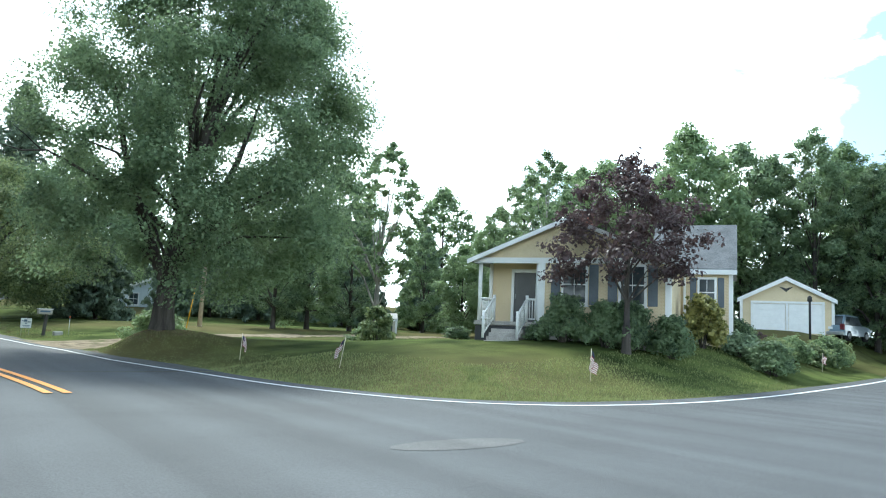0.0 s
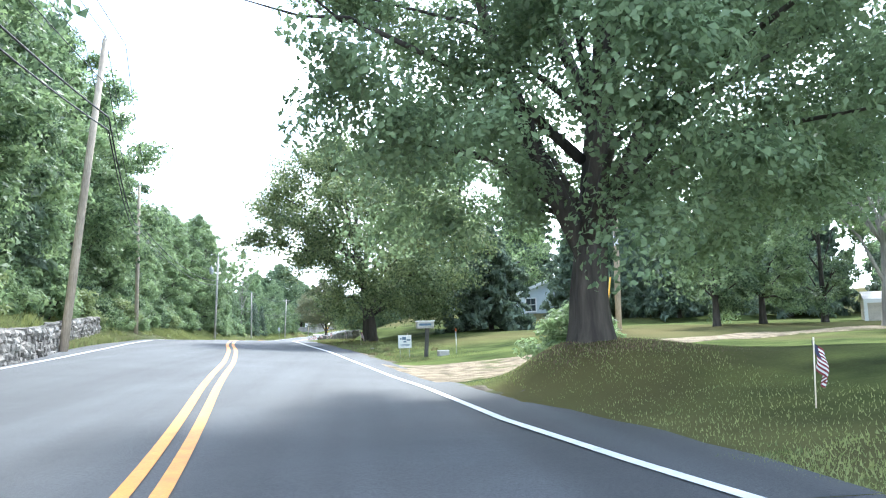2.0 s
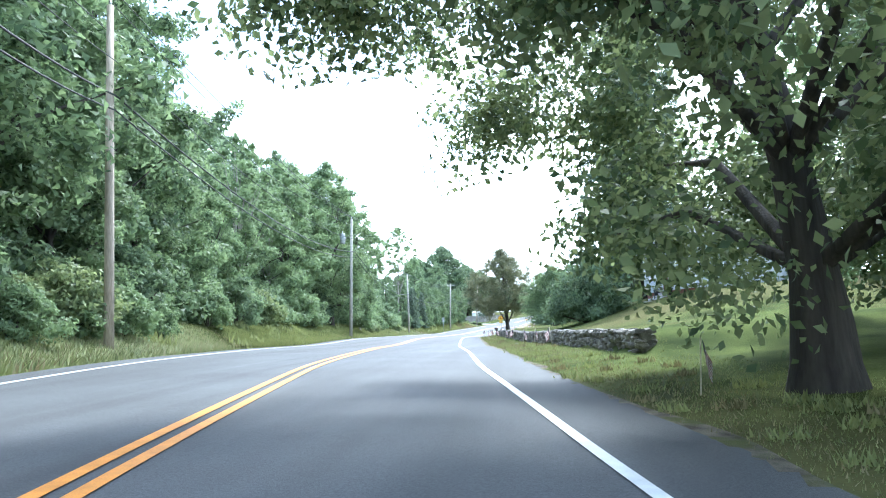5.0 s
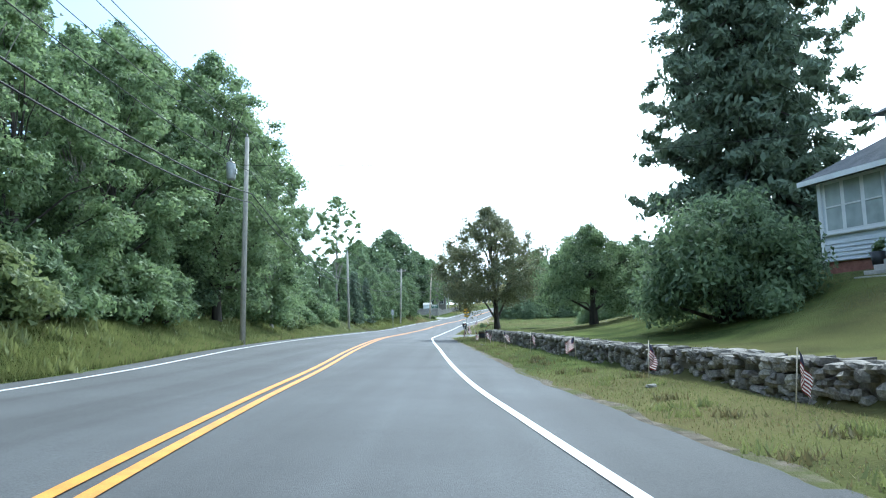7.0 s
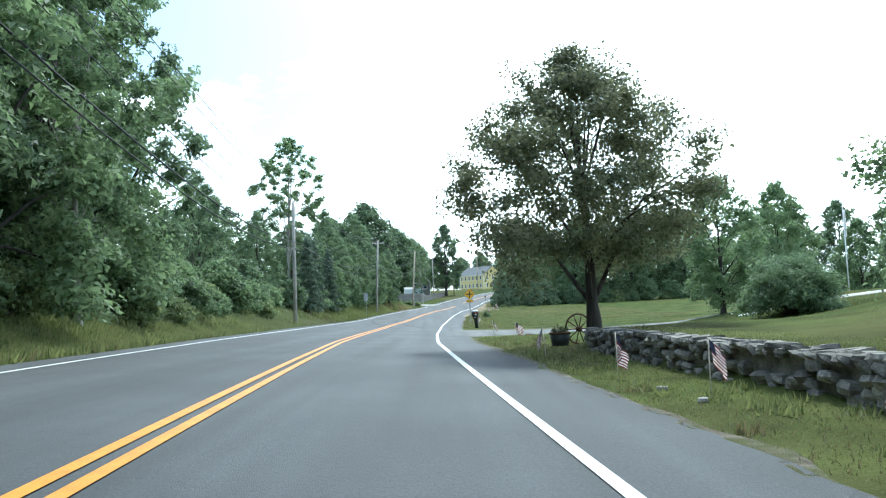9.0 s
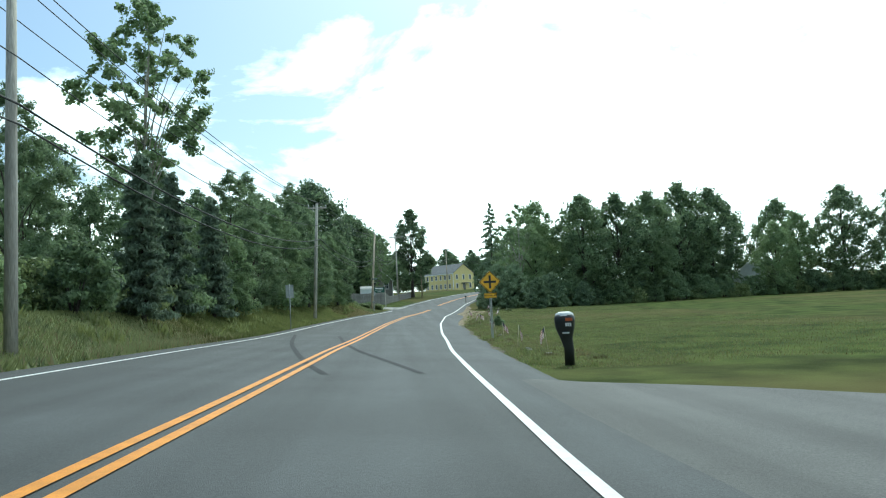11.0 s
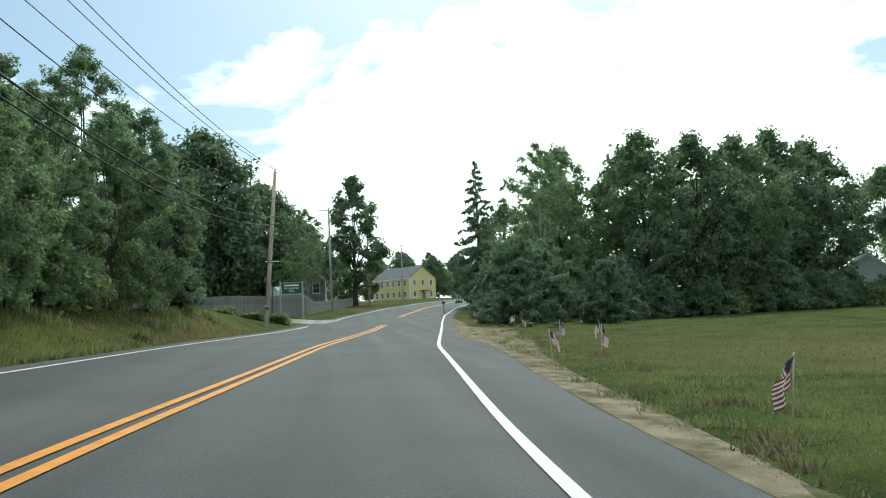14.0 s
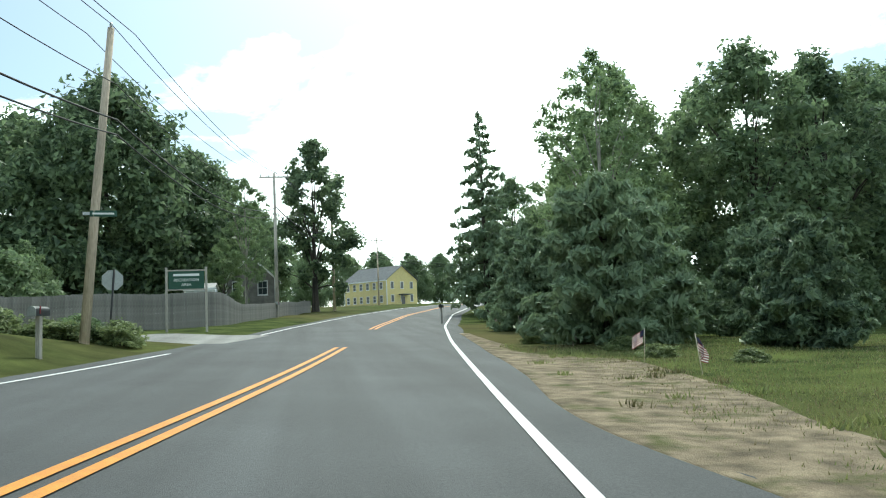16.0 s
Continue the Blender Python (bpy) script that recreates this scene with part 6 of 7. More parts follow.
# far houses
h3 = empty("house", pose(25.0, -15.0, float(land(28, -16)) - 0.75, 0, 0, -20), "pale blue-grey house behind the spruces", "house")
gable_block(h3, 0.0, 9.0, 0.0, 7.0, 0.0, 2.7, 4.4, True, "siding_blue", over=0.3)
window(h3, 1.0, 0.0, 1.0, 0.9, 1.2), window(h3, 6.6, 0.0, 1.0, 0.9, 1.2)
h4 = empty("house", pose(16.9, 279.0, 5.3, 0, 0, -50), "large two-storey yellow house with rows of windows", "house")
gable_block(h4, -13.0, 0.0, 0.0, 9.5, -1.0, 5.6, 8.6, False, "siding_mill", over=0.3)
# its gable end faces the road: windows on both walls
for x in range(6):
    for z in (0.9, 3.7):
        window(h4, -12.2 + x * 2.05, 0.0, z, 0.75, 1.3, bars=1, cols=0)
for y in (1.2, 4.2, 7.2):
    for z in (0.9, 3.7):
        wf = box("window", -0.02, 0.06, y, y + 1.0, z - 0.1, z + 1.5, M["trim"], h4, "white-framed window", 0)
        box("pane", 0.062, 0.07, y + 0.12, y + 0.88, z, z + 1.4, M["glass"], wf, "dark glass pane", 0)
box("entry_roof", 0.0, 1.5, 3.6, 6.4, 2.3, 2.5, M["roof"], h4, "small entry roof", 0.02)
box("entry_door", 0.0, 0.08, 4.5, 5.5, -0.2, 2.0, M["door_dark"], h4, "dark entry door", 0.01)
h5 = empty("house", pose(-7.4, 207.0, 2.3, 0, 0, 0), "brown house half hidden by trees behind the fence", "house")
gable_block(h5, 0.0, 5.2, 0.0, 8.0, 0.0, 4.8, 7.2, True, "fence", over=0.3)
window(h5, 0.7, 0.0, 3.0, 0.9, 1.4), window(h5, 3.4, 0.0, 3.0, 0.9, 1.4)
wsh = empty("shed", pose(-8.2, 186.0, float(land(-7, 186)), 0, 0, 0), "white shed roof showing over the fence", "shed")
gable_block(wsh, 0.0, 2.2, 0.0, 2.6, -0.2, 2.55, 3.0, False, "siding_white", over=0.12, thick=0.06, roof="concrete")
h6 = empty("house", pose(63.0, 184.0, float(land(66, 182)) - 0.2, 0, 0, -30), "pale house end showing between the trees", "house")
gable_block(h6, 0.0, 6.5, 0.0, 8.0, 0.0, 4.2, 6.6, True, "siding_white", over=0.2)
g2 = empty("garage", pose(26.2, 38.5, float(land(27, 38)), 0, 0, -55), "white garage at the top of the drive", "garage")
gable_block(g2, 0.0, 6.0, 0.0, 6.0, -0.4, 2.6, 4.2, True, "siding_white", over=0.3)
gd = box("garage_door", 0.6, 3.2, -0.06, -0.01, 0.0, 2.1, M["board_white"], g2, "white garage door", 0.01)
for k in range(4):
    box("panel", 0.7, 3.1, -0.085, -0.061, 0.06 + k * 0.52, 0.48 + k * 0.52, M["trim"], gd, "", 0.01)
sh = empty("shed", spot(37.2, -48.9, 0, -30), "small tan garden shed with a pale roof", "shed")
gable_block(sh, 0.0, 1.9, 0.0, 2.2, 0.0, 1.15, 1.6, False, "shed", over=0.1, thick=0.06, roof="concrete")
box("door", 1.2, 1.6, -0.03, 0.0, 0.05, 1.0, M["glass"], sh, "dark shed door", 0)

# ---- cars ----


def car(m, paint, label):
    """A parked saloon: body, glasshouse, wheels and lights."""
    c = empty("car", m, label, "car")
    prism("body", [(-2.2, 0.35), (2.2, 0.35), (2.25, 0.62), (2.1, 0.82), (0.95, 0.92), (-1.3, 0.92), (-2.15, 0.86), (-2.25, 0.6)], -0.85, 0.85, M[paint], c)
    prism("cabin", [(-1.55, 0.91), (1.0, 0.91), (0.35, 1.4), (-0.95, 1.42)], -0.72, 0.72, M["glass"], c, "dark car windows")
    prism("car_roof", [(-0.98, 1.41), (0.38, 1.39), (0.2, 1.46), (-0.8, 1.47)], -0.73, 0.73, M[paint], c)
    for x in (-1.35, 1.4):
        for y in (-0.8, 0.8):
            w = tube("wheel", [(x, y - 0.1, 0.32), (x, y + 0.1, 0.32)], 0.32, M["tyre"], c, "black tyre", 16)
            tube("rim", [(x, y - 0.115, 0.32), (x, y + 0.115, 0.32)], 0.19, M["metal"], w, "grey wheel rim", 12)
    for y in (-0.6, 0.6):
        box("headlight", 2.14, 2.24, y - 0.18, y + 0.18, 0.62, 0.76, M["board_white"], c, "pale headlight", 0.02)
        box("tail_light", -2.25, -2.16, y - 0.16, y + 0.16, 0.66, 0.8, M["flag_red"], c, "red tail light", 0.02)
    return c


car(spot(24.4, 37.0, 0, 150), "car_blue", "blue-grey saloon parked before the garage")


def estate_car(m, paint, label):
    """A parked tall car with a steep glazed tailgate."""
    c = empty("car", m, label, "car")
    prism("body", [(-2.2, 0.35), (2.2, 0.35), (2.25, 0.65), (2.1, 0.9), (1.15, 1.02), (-2.2, 1.02), (-2.27, 0.6)], -0.88, 0.88, M[paint], c)
    prism("cabin", [(-2.1, 1.01), (1.1, 1.01), (0.4, 1.6), (-1.85, 1.62)], -0.76, 0.76, M["glass"], c, "dark car windows")
    prism("car_roof", [(-1.95, 1.6), (0.45, 1.58), (0.25, 1.68), (-1.75, 1.7)], -0.79, 0.79, M[paint], c)
    for y in (-0.78, 0.78):
        prism("pillar", [(-2.14, 1.0), (-1.95, 1.0), (-1.7, 1.62), (-1.92, 1.62)], y - 0.06, y + 0.06, M[paint], c)
        box("tail_light", -2.3, -2.12, y - 0.12, y + 0.12, 0.72, 1.1, M["flag_red"], c, "red tail light", 0.02)
        box("headlight", 2.14, 2.26, y - 0.2, y + 0.1, 0.66, 0.82, M["board_white"], c, "pale headlight", 0.02)
    box("bumper", -2.36, -2.2, -0.88, 0.88, 0.36, 0.6, M["metal"], c, "grey bumper", 0.04)
    box("plate", -2.3, -2.275, -0.2, 0.2, 0.74, 0.9, M["board_white"], c, "pale plate", 0.005)
    for x in (-1.4, 1.45):
        for y in (-0.8, 0.8):
            w = tube("wheel", [(x, y - 0.11, 0.34), (x, y + 0.11, 0.34)], 0.34, M["tyre"], c, "black tyre", 16)
            tube("rim", [(x, y - 0.125, 0.34), (x, y + 0.125, 0.34)], 0.2, M["metal"], w, "grey wheel rim", 12)
    return c


estate_car(spot(57.0, -77.4, 0, 4), "car_blue", "blue-grey car with red tail lights parked beside the garage")

# ---- signs, mailboxes ----


def text(name, words, size, m, mat, parent):
    cu = bpy.data.curves.new(name, "FONT")
    cu.body = words
    cu.size = size
    cu.align_x, cu.align_y = "CENTER", "CENTER"
    cu.extrude = 0.002
    cu.materials.append(mat)
    ob = new(name, cu)
    ob.parent = parent
    ob.matrix_basis = m
    return ob


UP = Matrix.Rotation(radians(90), 4, "X")
ws = empty("warning_sign", pose(2.85, 83.5, -0.40, 0, 0, 10), "yellow diamond crossroads warning sign with a name plate", "road sign")
bm = bmesh.new()
for dx in (-0.035, 0.035):
    add_box(bm, dx - 0.025, dx + 0.025, 0.012, 0.05, -0.3, 3.1, 0.004)
part("post", bm, M["metal"], ws, "double steel channel post")


def diamond(name, r, y0, y1, mat, parent, label):
    c = 0.09
    o = [(-c * 0.7, r - c), (0, r - c * 0.55), (c * 0.7, r - c), (r - c, c * 0.7), (r - c * 0.55, 0), (r - c, -c * 0.7), (c * 0.7, -r + c), (0, -r + c * 0.55), (-c * 0.7, -r + c), (-r + c, -c * 0.7), (-r + c * 0.55, 0), (-r + c, c * 0.7)]
    return prism(name, [(x, z + 2.75) for x, z in reversed(o)], y0, y1, mat, parent, label)


diamond("sign_panel", 0.60, -0.004, 0.010, M["sign_yellow"], ws, "yellow reflective diamond")
diamond("border", 0.575, -0.007, -0.005, M["black"], ws, "black border")
diamond("sign_face", 0.545, -0.010, -0.008, M["sign_yellow"], ws, "yellow sign face")
bm = bmesh.new()
add_box(bm, -0.055, 0.055, -0.014, -0.011, 2.75 - 0.33, 2.75 + 0.33)
add_box(bm, -0.33, 0.33, -0.0135, -0.0112, 2.75 - 0.055, 2.75 + 0.055)
part("symbol", bm, M["black"], ws, "black cross symbol")
pl = box("name_plate", -0.33, 0.33, -0.004, 0.010, 1.93, 2.18, M["sign_yellow"], ws, "yellow name plate", 0.004)
bm = bmesh.new()
for a in ((-0.315, 0.315, 2.158, 2.166), (-0.315, 0.315, 1.944, 1.952), (-0.315, -0.307, 1.944, 2.166), (0.307, 0.315, 1.944, 2.166)):
    add_box(bm, a[0], a[1], -0.007, -0.0045, a[2], a[3])
part("border", bm, M["black"], pl, "black border")
text("lettering", "SAW MILL RD", 0.115, Matrix.Translation((0, -0.008, 2.055)) @ UP, M["black"], pl)

bs = empty("road_sign", spot(-8.75, 94.6, 0, 5), "back of a rectangular road sign on a thin post", "road sign")
tube("post", [(0, 0, -0.3), (0, 0, 3.0)], 0.03, M["metal"], bs, "", 6)
box("sign_panel", -0.25, 0.25, 0.03, 0.045, 2.1, 2.95, M["sign_back"], bs, "dull aluminium sign back", 0.005)

st = empty("stop_sign", spot(-4.9, 151.6, 0, 25), "back of an octagonal stop sign on a leaning post", "road sign")
tube("post", [(-0.15, 0, -0.3), (0.05, 0, 2.6)], 0.035, M["black"], st, "dark post", 6)
oc = [(0.38 * math.cos(radians(22.5 + 45 * k)), 2.2 + 0.38 * math.sin(radians(22.5 + 45 * k))) for k in range(8)]
prism("sign_panel", oc, 0.04, 0.055, M["sign_back"], st, "dull octagonal sign back")

sn = empty("street_sign", pose(-5.15, 149.1, float(land(-5.15, 149.1)), 0, 0, 10), "green street name blade on the utility pole", "road sign")
box("blade", 0.2, 1.0, -0.2, -0.185, 4.0, 4.2, M["green_sign"], sn, "green street name blade", 0.004)
box("lettering", 0.28, 0.92, -0.208, -0.2005, 4.07, 4.13, M["board_white"], sn, "white lettering bar", 0)
box("bracket", 0.0, 0.22, -0.2, -0.17, 4.05, 4.15, M["metal"], sn, "steel bracket", 0.004)

gs = empty("park_sign", spot(-4.3, 163.0, 0, 8), "dark green board sign between two wooden posts", "sign")
for x in (-0.95, 0.95):
    box("post", x - 0.06, x + 0.06, -0.06, 0.06, -0.4, 3.25, M["grey_wood"], gs, "weathered square post", 0.01)
bo = box("board", -0.85, 0.85, -0.03, 0.03, 2.15, 3.05, M["green_sign"], gs, "dark green painted board", 0.01)
box("border", -0.9, 0.9, -0.045, 0.045, 3.05, 3.12, M["grey_wood"], gs, "wooden border", 0.005)
box("border", -0.9, 0.9, -0.045, 0.045, 2.08, 2.15, M["grey_wood"], gs, "wooden border", 0.005)
box("lettering", -0.62, 0.62, -0.038, -0.031, 2.80, 2.92, M["board_white"], bo, "white lettering bar", 0)
text("lettering", "RECREATION", 0.2, Matrix.Translation((0, -0.034, 2.6)) @ UP, M["board_white"], bo)
text("lettering", "AREA", 0.2, Matrix.Translation((0, -0.034, 2.36)) @ UP, M["board_white"], bo)

# house mailbox in one dark moulded post
mbx = empty("mailbox", spot(2.5, 65.6, 0, -20), "dark moulded plastic mailbox post with a pale cap", "mailbox")
bm = bmesh.new()
prof = [(0.0, 0.13, 0.10), (0.45, 0.125, 0.10), (0.72, 0.16, 0.13), (0.95, 0.235, 0.20), (1.15, 0.265, 0.24), (1.27, 0.26, 0.24), (1.33, 0.22, 0.2)]
rings = []
for z, wx, wy in prof:
    cx = -0.05 * (z > 0.6) - 0.02 * (z > 0.9)
    rings.append([bm.verts.new((cx + wx * math.copysign(abs(math.cos(a)) ** 0.55, math.cos(a)), wy * math.copysign(abs(math.sin(a)) ** 0.55, math.sin(a)), z)) for a in (2 * math.pi * q / 20 for q in range(20))])
for a, b in zip(rings, rings[1:]):
    for q in range(20):
        bm.faces.new((a[q], a[(q + 1) % 20], b[(q + 1) % 20], b[q]))
bm.faces.new(rings[-1]), bm.faces.new(list(reversed(rings[0])))
part("body", bm, M["black_plastic"], mbx, smooth=True)
bm = bmesh.new()
cap = [[bm.verts.new((-0.07 + w * 0.25 * math.cos(a), w * 0.23 * math.sin(a), z)) for a in (2 * math.pi * q / 20 for q in range(20))] for w, z in ((1.0, 1.30), (0.92, 1.36), (0.55, 1.41))]
for a, b in zip(cap, cap[1:]):
    for q in range(20):
        bm.faces.new((a[q], a[(q + 1) % 20], b[(q + 1) % 20], b[q]))
bm.faces.new(cap[-1])
part("cap", bm, M["board_white"], mbx, "pale domed cap", smooth=True)
box("flag", -0.02, 0.16, -0.262, -0.25, 1.17, 1.25, M["orange"], mbx, "red signal flag", 0.005)
for k in range(3):
    box("number_plate_bar", -0.03 + k * 0.055, 0.015 + k * 0.055, -0.253, -0.243, 1.03, 1.12, M["board_white"], mbx, "pale bar", 0)
box("slot", -0.12, 0.06, -0.232, -0.222, 0.84, 0.88, M["board_white"], mbx, "pale label strip", 0)


def post_mailbox(m, label, paint, post):
    """An arched metal box on a wooden post."""
    mb = empty("mailbox", m, label, "mailbox")
    box("post", -0.06, 0.06, -0.06, 0.06, -0.3, 1.05, M[post], mb, "wooden post", 0.01)
    arch = [(-0.11, 1.05), (0.11, 1.05), (0.11, 1.18)] + [(0.11 * math.cos(a), 1.18 + 0.11 * math.sin(a)) for a in (math.pi * q / 8 for q in range(1, 8))] + [(-0.11, 1.18)]
    b = prism("box", arch, -0.28, 0.28, M[paint], mb, "arched metal box")
    prism("lid", [(x * 1.04, 1.05 + (z - 1.05) * 1.03) for x, z in arch], -0.30, -0.283, M["sign_back"], b, "pale lid")
    box("flag", 0.112, 0.122, -0.15, -0.1, 1.1, 1.3, M["flag_red"], b, "red flag", 0)
    return mb


post_mailbox(spot(-4.7, 144.0, 0, -15), "dark arched mailbox on a wooden post by the side road", "black_plastic", "grey_wood")
post_mailbox(spot(-1.0, 186.8, 0, -15), "dark arched mailbox beside the fence", "black_plastic", "grey_wood")
post_mailbox(spot(10.2, 172.0, 0, 160), "dark mailbox on a post before the pines", "black_plastic", "grey_wood")
# long double mailbox on a square post
lm = empty("mailbox", spot(11.7, -57.9, 0, 8), "wide pale mailbox on a dark square post", "mailbox")
box("post", -0.07, 0.07, -0.07, 0.07, -0.3, 1.12, M["dark_wood"], lm, "dark wooden post", 0.01, Matrix.Rotation(radians(4), 4, "Y"))
box("shelf", -0.34, 0.3, -0.16, 0.16, 1.1, 1.14, M["grey_wood"], lm, "wooden shelf", 0.005)
bx = box("box", -0.36, 0.32, -0.15, 0.15, 1.14, 1.36, M["concrete"], lm, "pale box", 0.03)
box("lid", -0.39, 0.35, -0.18, 0.18, 1.36, 1.40, M["board_white"], bx, "white lid", 0.01)
box("lettering", -0.28, 0.2, -0.158, -0.151, 1.21, 1.29, M["ink"], bx, "dark bars", 0)

ys = empty("yard_sign", spot(10.9, -57.6, 0, 30) @ Matrix.Diagonal((0.74, 1, 0.72, 1)), "white yard sign with dark unreadable writing", "sign")
board = box("board", -0.42, 0.42, -0.012, 0.012, 0.55, 1.25, M["board_white"], ys, "white printed board", 0.004)
for x in (-0.3, 0.3):
    tube("stake", [(x, 0.02, -0.2), (x, 0.02, 0.6)], 0.012, M["metal"], ys, "thin wire stake", 6)
for a, b, c, d in ((-0.32, -0.22, 1.02, 1.10), (-0.18, 0.06, 1.0, 1.16), (0.1, 0.34, 0.95, 1.02), (-0.1, 0.08, 0.86, 0.93), (-0.3, 0.3, 0.72, 0.75), (-0.26, 0.26, 0.66, 0.69)):
    box("lettering", a, b, -0.018, -0.013, c, d, M["ink"], board, "dark bar of writing", 0)
wt = empty("marker_stake", spot(12.9, -57.9, 0, 0), "thin white marker stake with a red top", "stake")
tube("stake", [(0, 0, -0.2), (0, 0, 0.95)], 0.013, M["board_white"], wt, "", 6)
box("reflector", -0.025, 0.025, -0.022, 0.022, 0.86, 0.98, M["orange"], wt, "red reflector", 0.005)
bk = empty("stone_block", spot(12.35, -58.1, 0, 10), "pale concrete block in the grass", "block")
box("block", -0.22, 0.22, -0.14, 0.14, -0.05, 0.2, M["concrete"], bk, "", 0.03)
gw = empty("guy_wire_guard", spot(20.0, -55.0), "yellow guy wire guard leaning over the lawn", "guy wire")
tube("guard", [(0, 0, 0), (0.45, 0.2, 2.6)], 0.035, M["sign_yellow"], gw, "yellow plastic guard", 6)
tube("cable", [(0.45, 0.2, 2.6), (1.6, 0.7, 8.5)], 0.012, M["wire"], gw, "thin steel cable", 5)
# wagon wheel and flag pole by the maple
wh = empty("wagon_wheel", spot(4.25, 33.2, 0, 20), "rusty wagon wheel leaning on the maple", "wheel")
bm = bmesh.new()
for k in range(24):
    a, b = 2 * math.pi * k / 24, 2 * math.pi * (k + 1) / 24
    add_tube(bm, [(0.5 * math.cos(a), 0.05 * math.sin(a), 0.5 + 0.5 * math.sin(a)), (0.5 * math.cos(b), 0.05 * math.sin(b), 0.5 + 0.5 * math.sin(b))], [0.03, 0.03], 5)
part("rim", bm, M["rust"], wh)
for k in range(10):
    a = 2 * math.pi * k / 10
    tube("spoke", [(0, 0, 0.5), (0.5 * math.cos(a), 0.05 * math.sin(a), 0.5 + 0.5 * math.sin(a))], 0.02, M["rust"], wh, "", 5)
tube("hub", [(0, -0.08, 0.5), (0, 0.08, 0.5)], 0.09, M["rust"], wh, "", 10)
tub = empty("planter", spot(3.55, 32.9, 0, 10), "dark wooden tub planter beside the wagon wheel", "planter")
tube("tub", [(0, 0, -0.05), (0, 0, 0.42)], [0.27, 0.34], M["black_plastic"], tub, sides=14)
tube("rim", [(0, 0, 0.38), (0, 0, 0.44)], 0.36, M["rust"], tub, "rusty hoop", 14)
lf = new("foliage", leaf_mesh("foliage", [(0, 0, 0.5), (0.15, 0.1, 0.48), (-0.15, -0.05, 0.5)], [0.22, 0.18, 0.18], 260, 0.06, M["leaf_rust"], 8))
lf.parent = tub
fp = empty("flag_pole", spot(29.9, 62.5), "tall white flag pole with a limp flag", "flag pole")
tube("pole", [(0, 0, 0), (0, 0, 8.0)], [0.06, 0.035], M["board_white"], fp, "", 8)
box("cloth", 0.04, 0.16, -0.05, 0.05, 5.6, 7.6, M["flag_white"], fp, "limp faded flag", 0.03)

# ---- small flags in the verge ----


def make_flag(seed, fold):
    """A small stick flag: dowel, and a drooping striped cloth with a dark canton."""
    rk = random.Random(seed)
    f = empty("stick_flag", None, "small striped flag on a thin wooden stick in the grass", "flag", "verge flags")
    tube("stick", [(0, 0, -0.15), (0, 0, 0.72)], 0.008, M["dowel"], f, "pale wooden stick", 6)
    vs, fs, mi = [], [], []
    rows, cols = 13, 10
    for i in range(rows + 1):
        for j in range(cols + 1):
            u, v = j / cols, i / rows
            x = 0.012 + u * 0.44 * (1 - fold) + 0.07 * v * (1 - u) * fold
            z = 0.70 - v * 0.30 - u * 0.44 * fold * (0.9 - 0.1 * v)
            y = 0.045 * math.sin(u * 8 + seed) * (0.3 + u) * (1 + fold) + 0.02 * math.sin(v * 6 + seed)
            vs.append((x, y, z))
    for i in range(rows):
        for j in range(cols):
            a = i * (cols + 1) + j
            fs.append((a, a + 1, a + cols + 2, a + cols + 1))
            mi.append(2 if i < 6 and j < 3 else (0 if i % 2 == 0 else 1))
    c = link_mesh("cloth", vs, fs, None, f, "faded red and white striped cloth", [M["flag_red"], M["flag_white"], M["flag_blue"]], mi, smooth=True)
    return f


FL = [make_flag(1, 0.58), make_flag(2, 0.66), make_flag(3, 0.74), make_flag(4, 0.42)]
places = [(14.5, -78.3), (15.6, -83.0), (20.2, -88.2), (40.0, -84.4), (11.15, -55.8), (9.3, -46.5), (8.3, -40.0)]
places += [(float(wall_x(y)) - 0.75, y) for y in (-19.5, -12.3, -6.2, 0.3, 7.5)]
places += [(3.95, 11.4), (3.5, 14.6), (3.25, 18.6), (2.75, 21.8), (2.3, 27.6), (2.4, 36.4), (2.3, 45.2), (3.3, 72.2), (2.7, 75.1), (3.0, 80.6), (3.4, 86.3), (3.85, 92.0), (4.5, 102.9), (4.6, 105.3), (5.0, 115.7), (7.0, 117.8), (8.9, 122.8), (8.4, 126.3), (10.0, 138.6), (10.3, 142.0), (11.2, 149.8), (12.3, 160.8), (12.1, 164.4)]
rf = random.Random(12)
for k, (x, y) in enumerate(places):
    q = FL[(0, 2, 1, 3, 1, 0, 2)[k % 7] if k > 3 else k]
    m = spot(x, y) @ pose(0, 0, 0, rf.uniform(-5, 5), rf.uniform(-8, 10), rf.uniform(-35, 40) + 180 * (k % 3 == 1)) @ Matrix.Scale(1.2, 4)
    if k < 4:
        q.matrix_basis = m
    else:
        copy_thing(q, Matrix.Identity(4)).matrix_basis = m
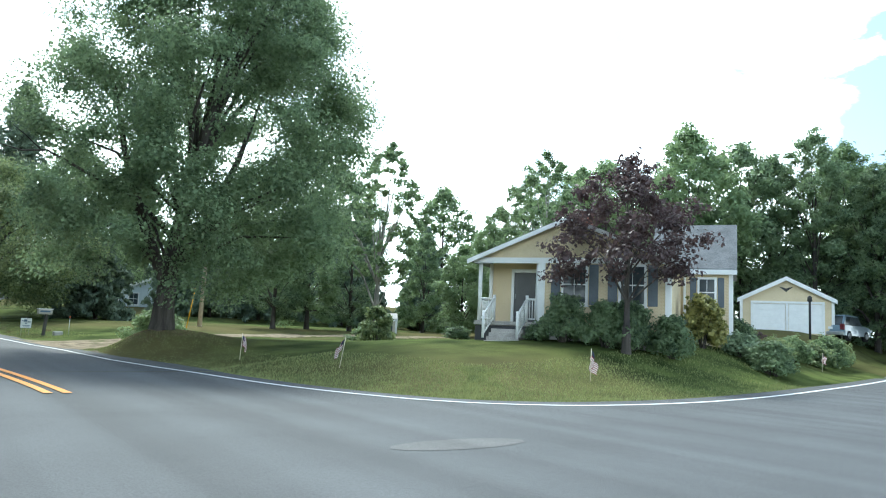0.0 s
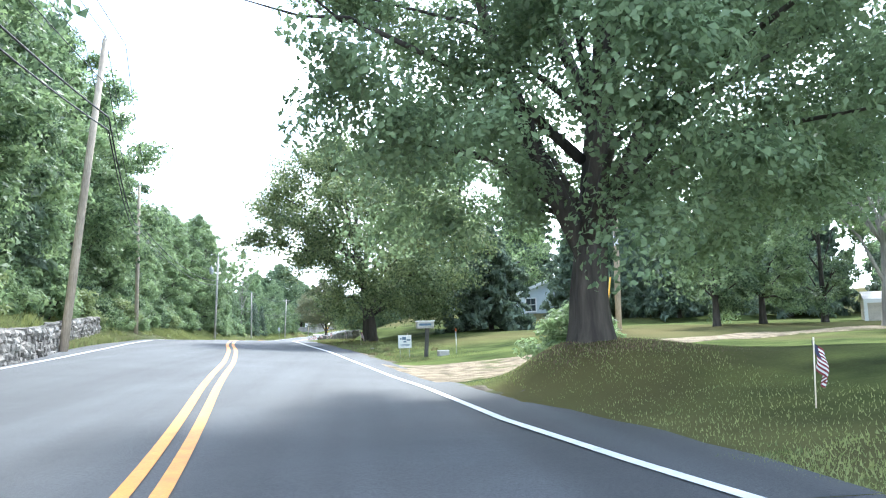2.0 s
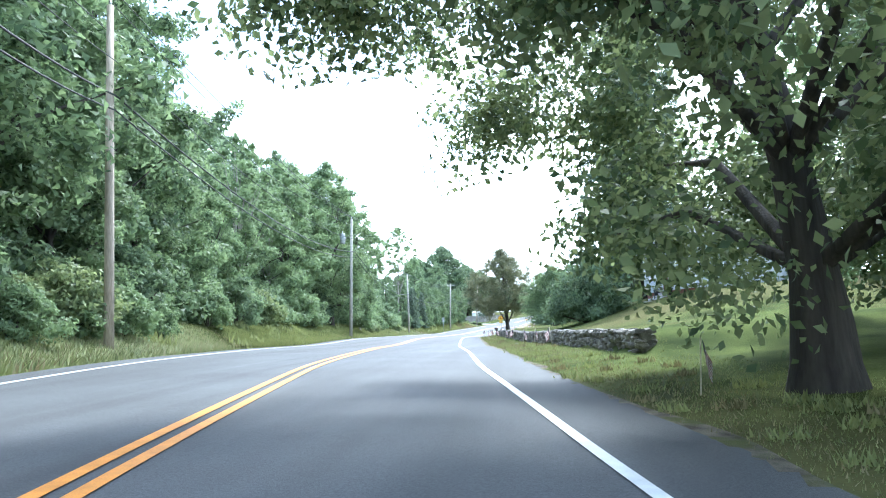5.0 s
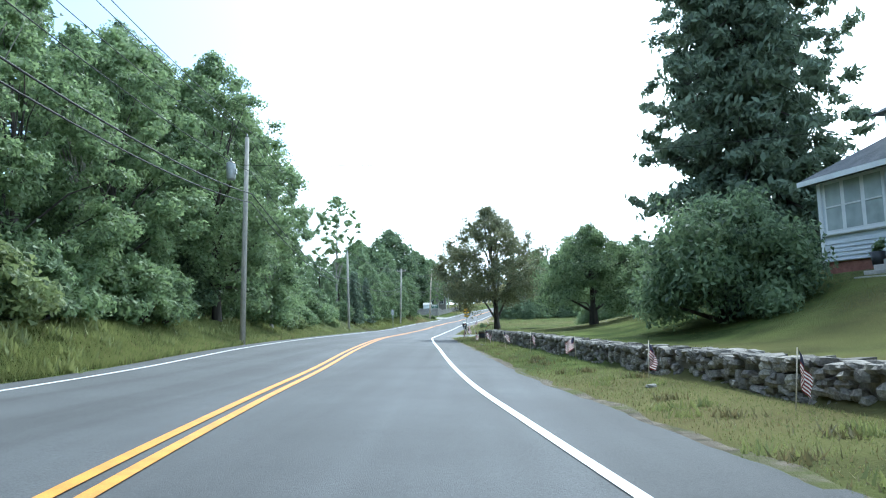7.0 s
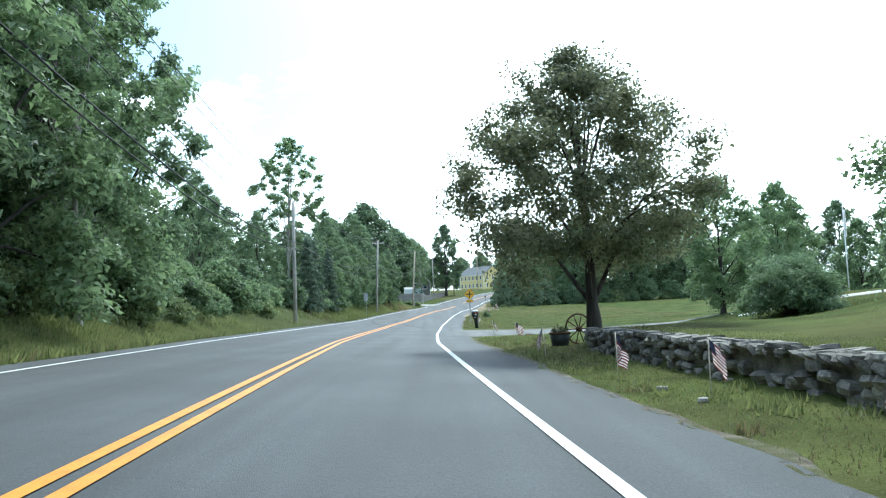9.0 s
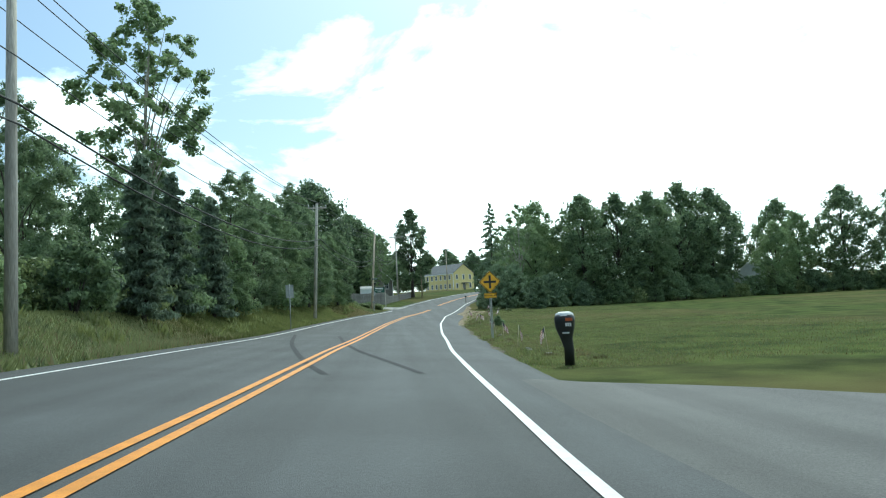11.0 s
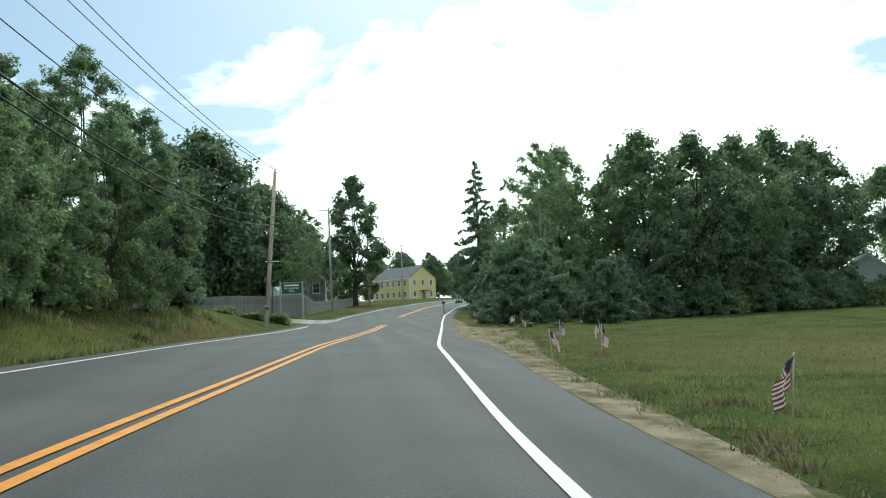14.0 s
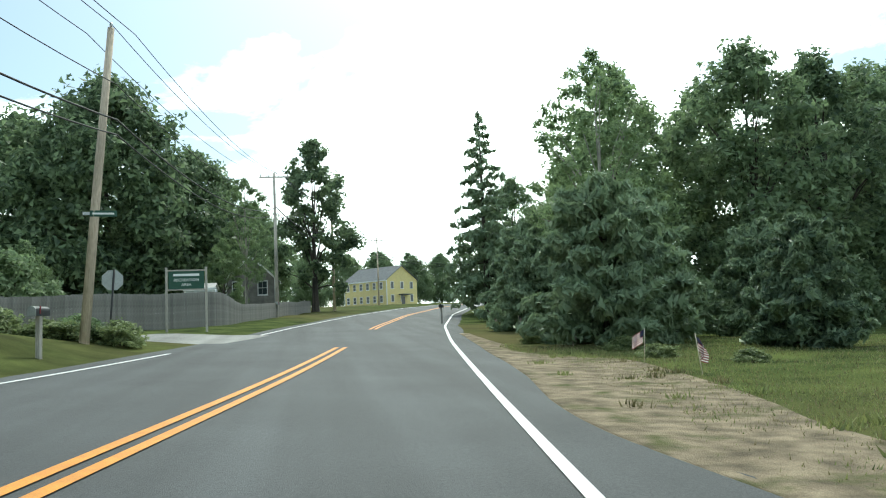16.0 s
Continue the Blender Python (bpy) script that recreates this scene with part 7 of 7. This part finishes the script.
# one flag has blown over
fallen = copy_thing(FL[1], Matrix.Identity(4))
fallen.matrix_basis = spot(9.35, 131.2, 0.06, 20) @ pose(0, 0, 0, 86, 0, 30)
fallen["label"] = "small striped flag blown flat in the grass"
# scraps of litter and small stones in the verge
for k, (x, y) in enumerate(((2.9, 70.2), (2.7, 72.6), (2.8, 73.4), (3.6, 86.2), (5.6, -8.0), (3.1, 18.5), (9.8, -50.0), (3.0, 20.0))):
    sc = new("litter", STONES[12 + k % 2])
    sc.matrix_basis = spot(x, y, 0.02, 50 * k) @ Matrix.Diagonal((0.22, 0.14, 0.08, 1))
    tagged(sc, "small pale scrap lying in the verge", "litter", "verge scraps")

# ---- wooden fence ----
fence_line = [(-27.0, 166.6), (-19.0, 168.0), (-12.5, 168.5), (-8.0, 168.6), (-5.0, 169.2), (-3.6, 171.5), (-2.4, 178.0), (-0.6, 190.0), (1.6, 203.0)]
fence = empty("fence", None, "long weathered grey board fence by the side road", "fence")
fl = refine(fence_line, 12)
bm = bmesh.new()
add_box(bm, -0.075, 0.075, -0.012, 0.012, 0, 1.0, 0.004)
bme = bpy.data.meshes.new("board")
bm.to_mesh(bme)
bm.free()
bme.materials.append(M["fence"])
acc, last = 0.0, fl[0]
rk = random.Random(4)
cum = [0.0]
for a, b in zip(fl, fl[1:]):
    cum.append(cum[-1] + math.hypot(b[0] - a[0], b[1] - a[1]))
d = 0.0
while d < cum[-1] - 0.2:
    x, y = np.interp(d, cum, [p[0] for p in fl]), np.interp(d, cum, [p[1] for p in fl])
    x2, y2 = np.interp(d + 0.1, cum, [p[0] for p in fl]), np.interp(d + 0.1, cum, [p[1] for p in fl])
    hgt = 2.15 - 0.85 * ramp01(d, 24.2, 29.7)
    ob = new("board", bme)
    ob.parent = fence
    ob.matrix_basis = Matrix.LocRotScale((x, y, float(land(x, y)) - 0.1), Euler((0, 0, math.atan2(y2 - y, x2 - x))), (1, 1, hgt + rk.uniform(-0.02, 0.02)))
    d += 0.155
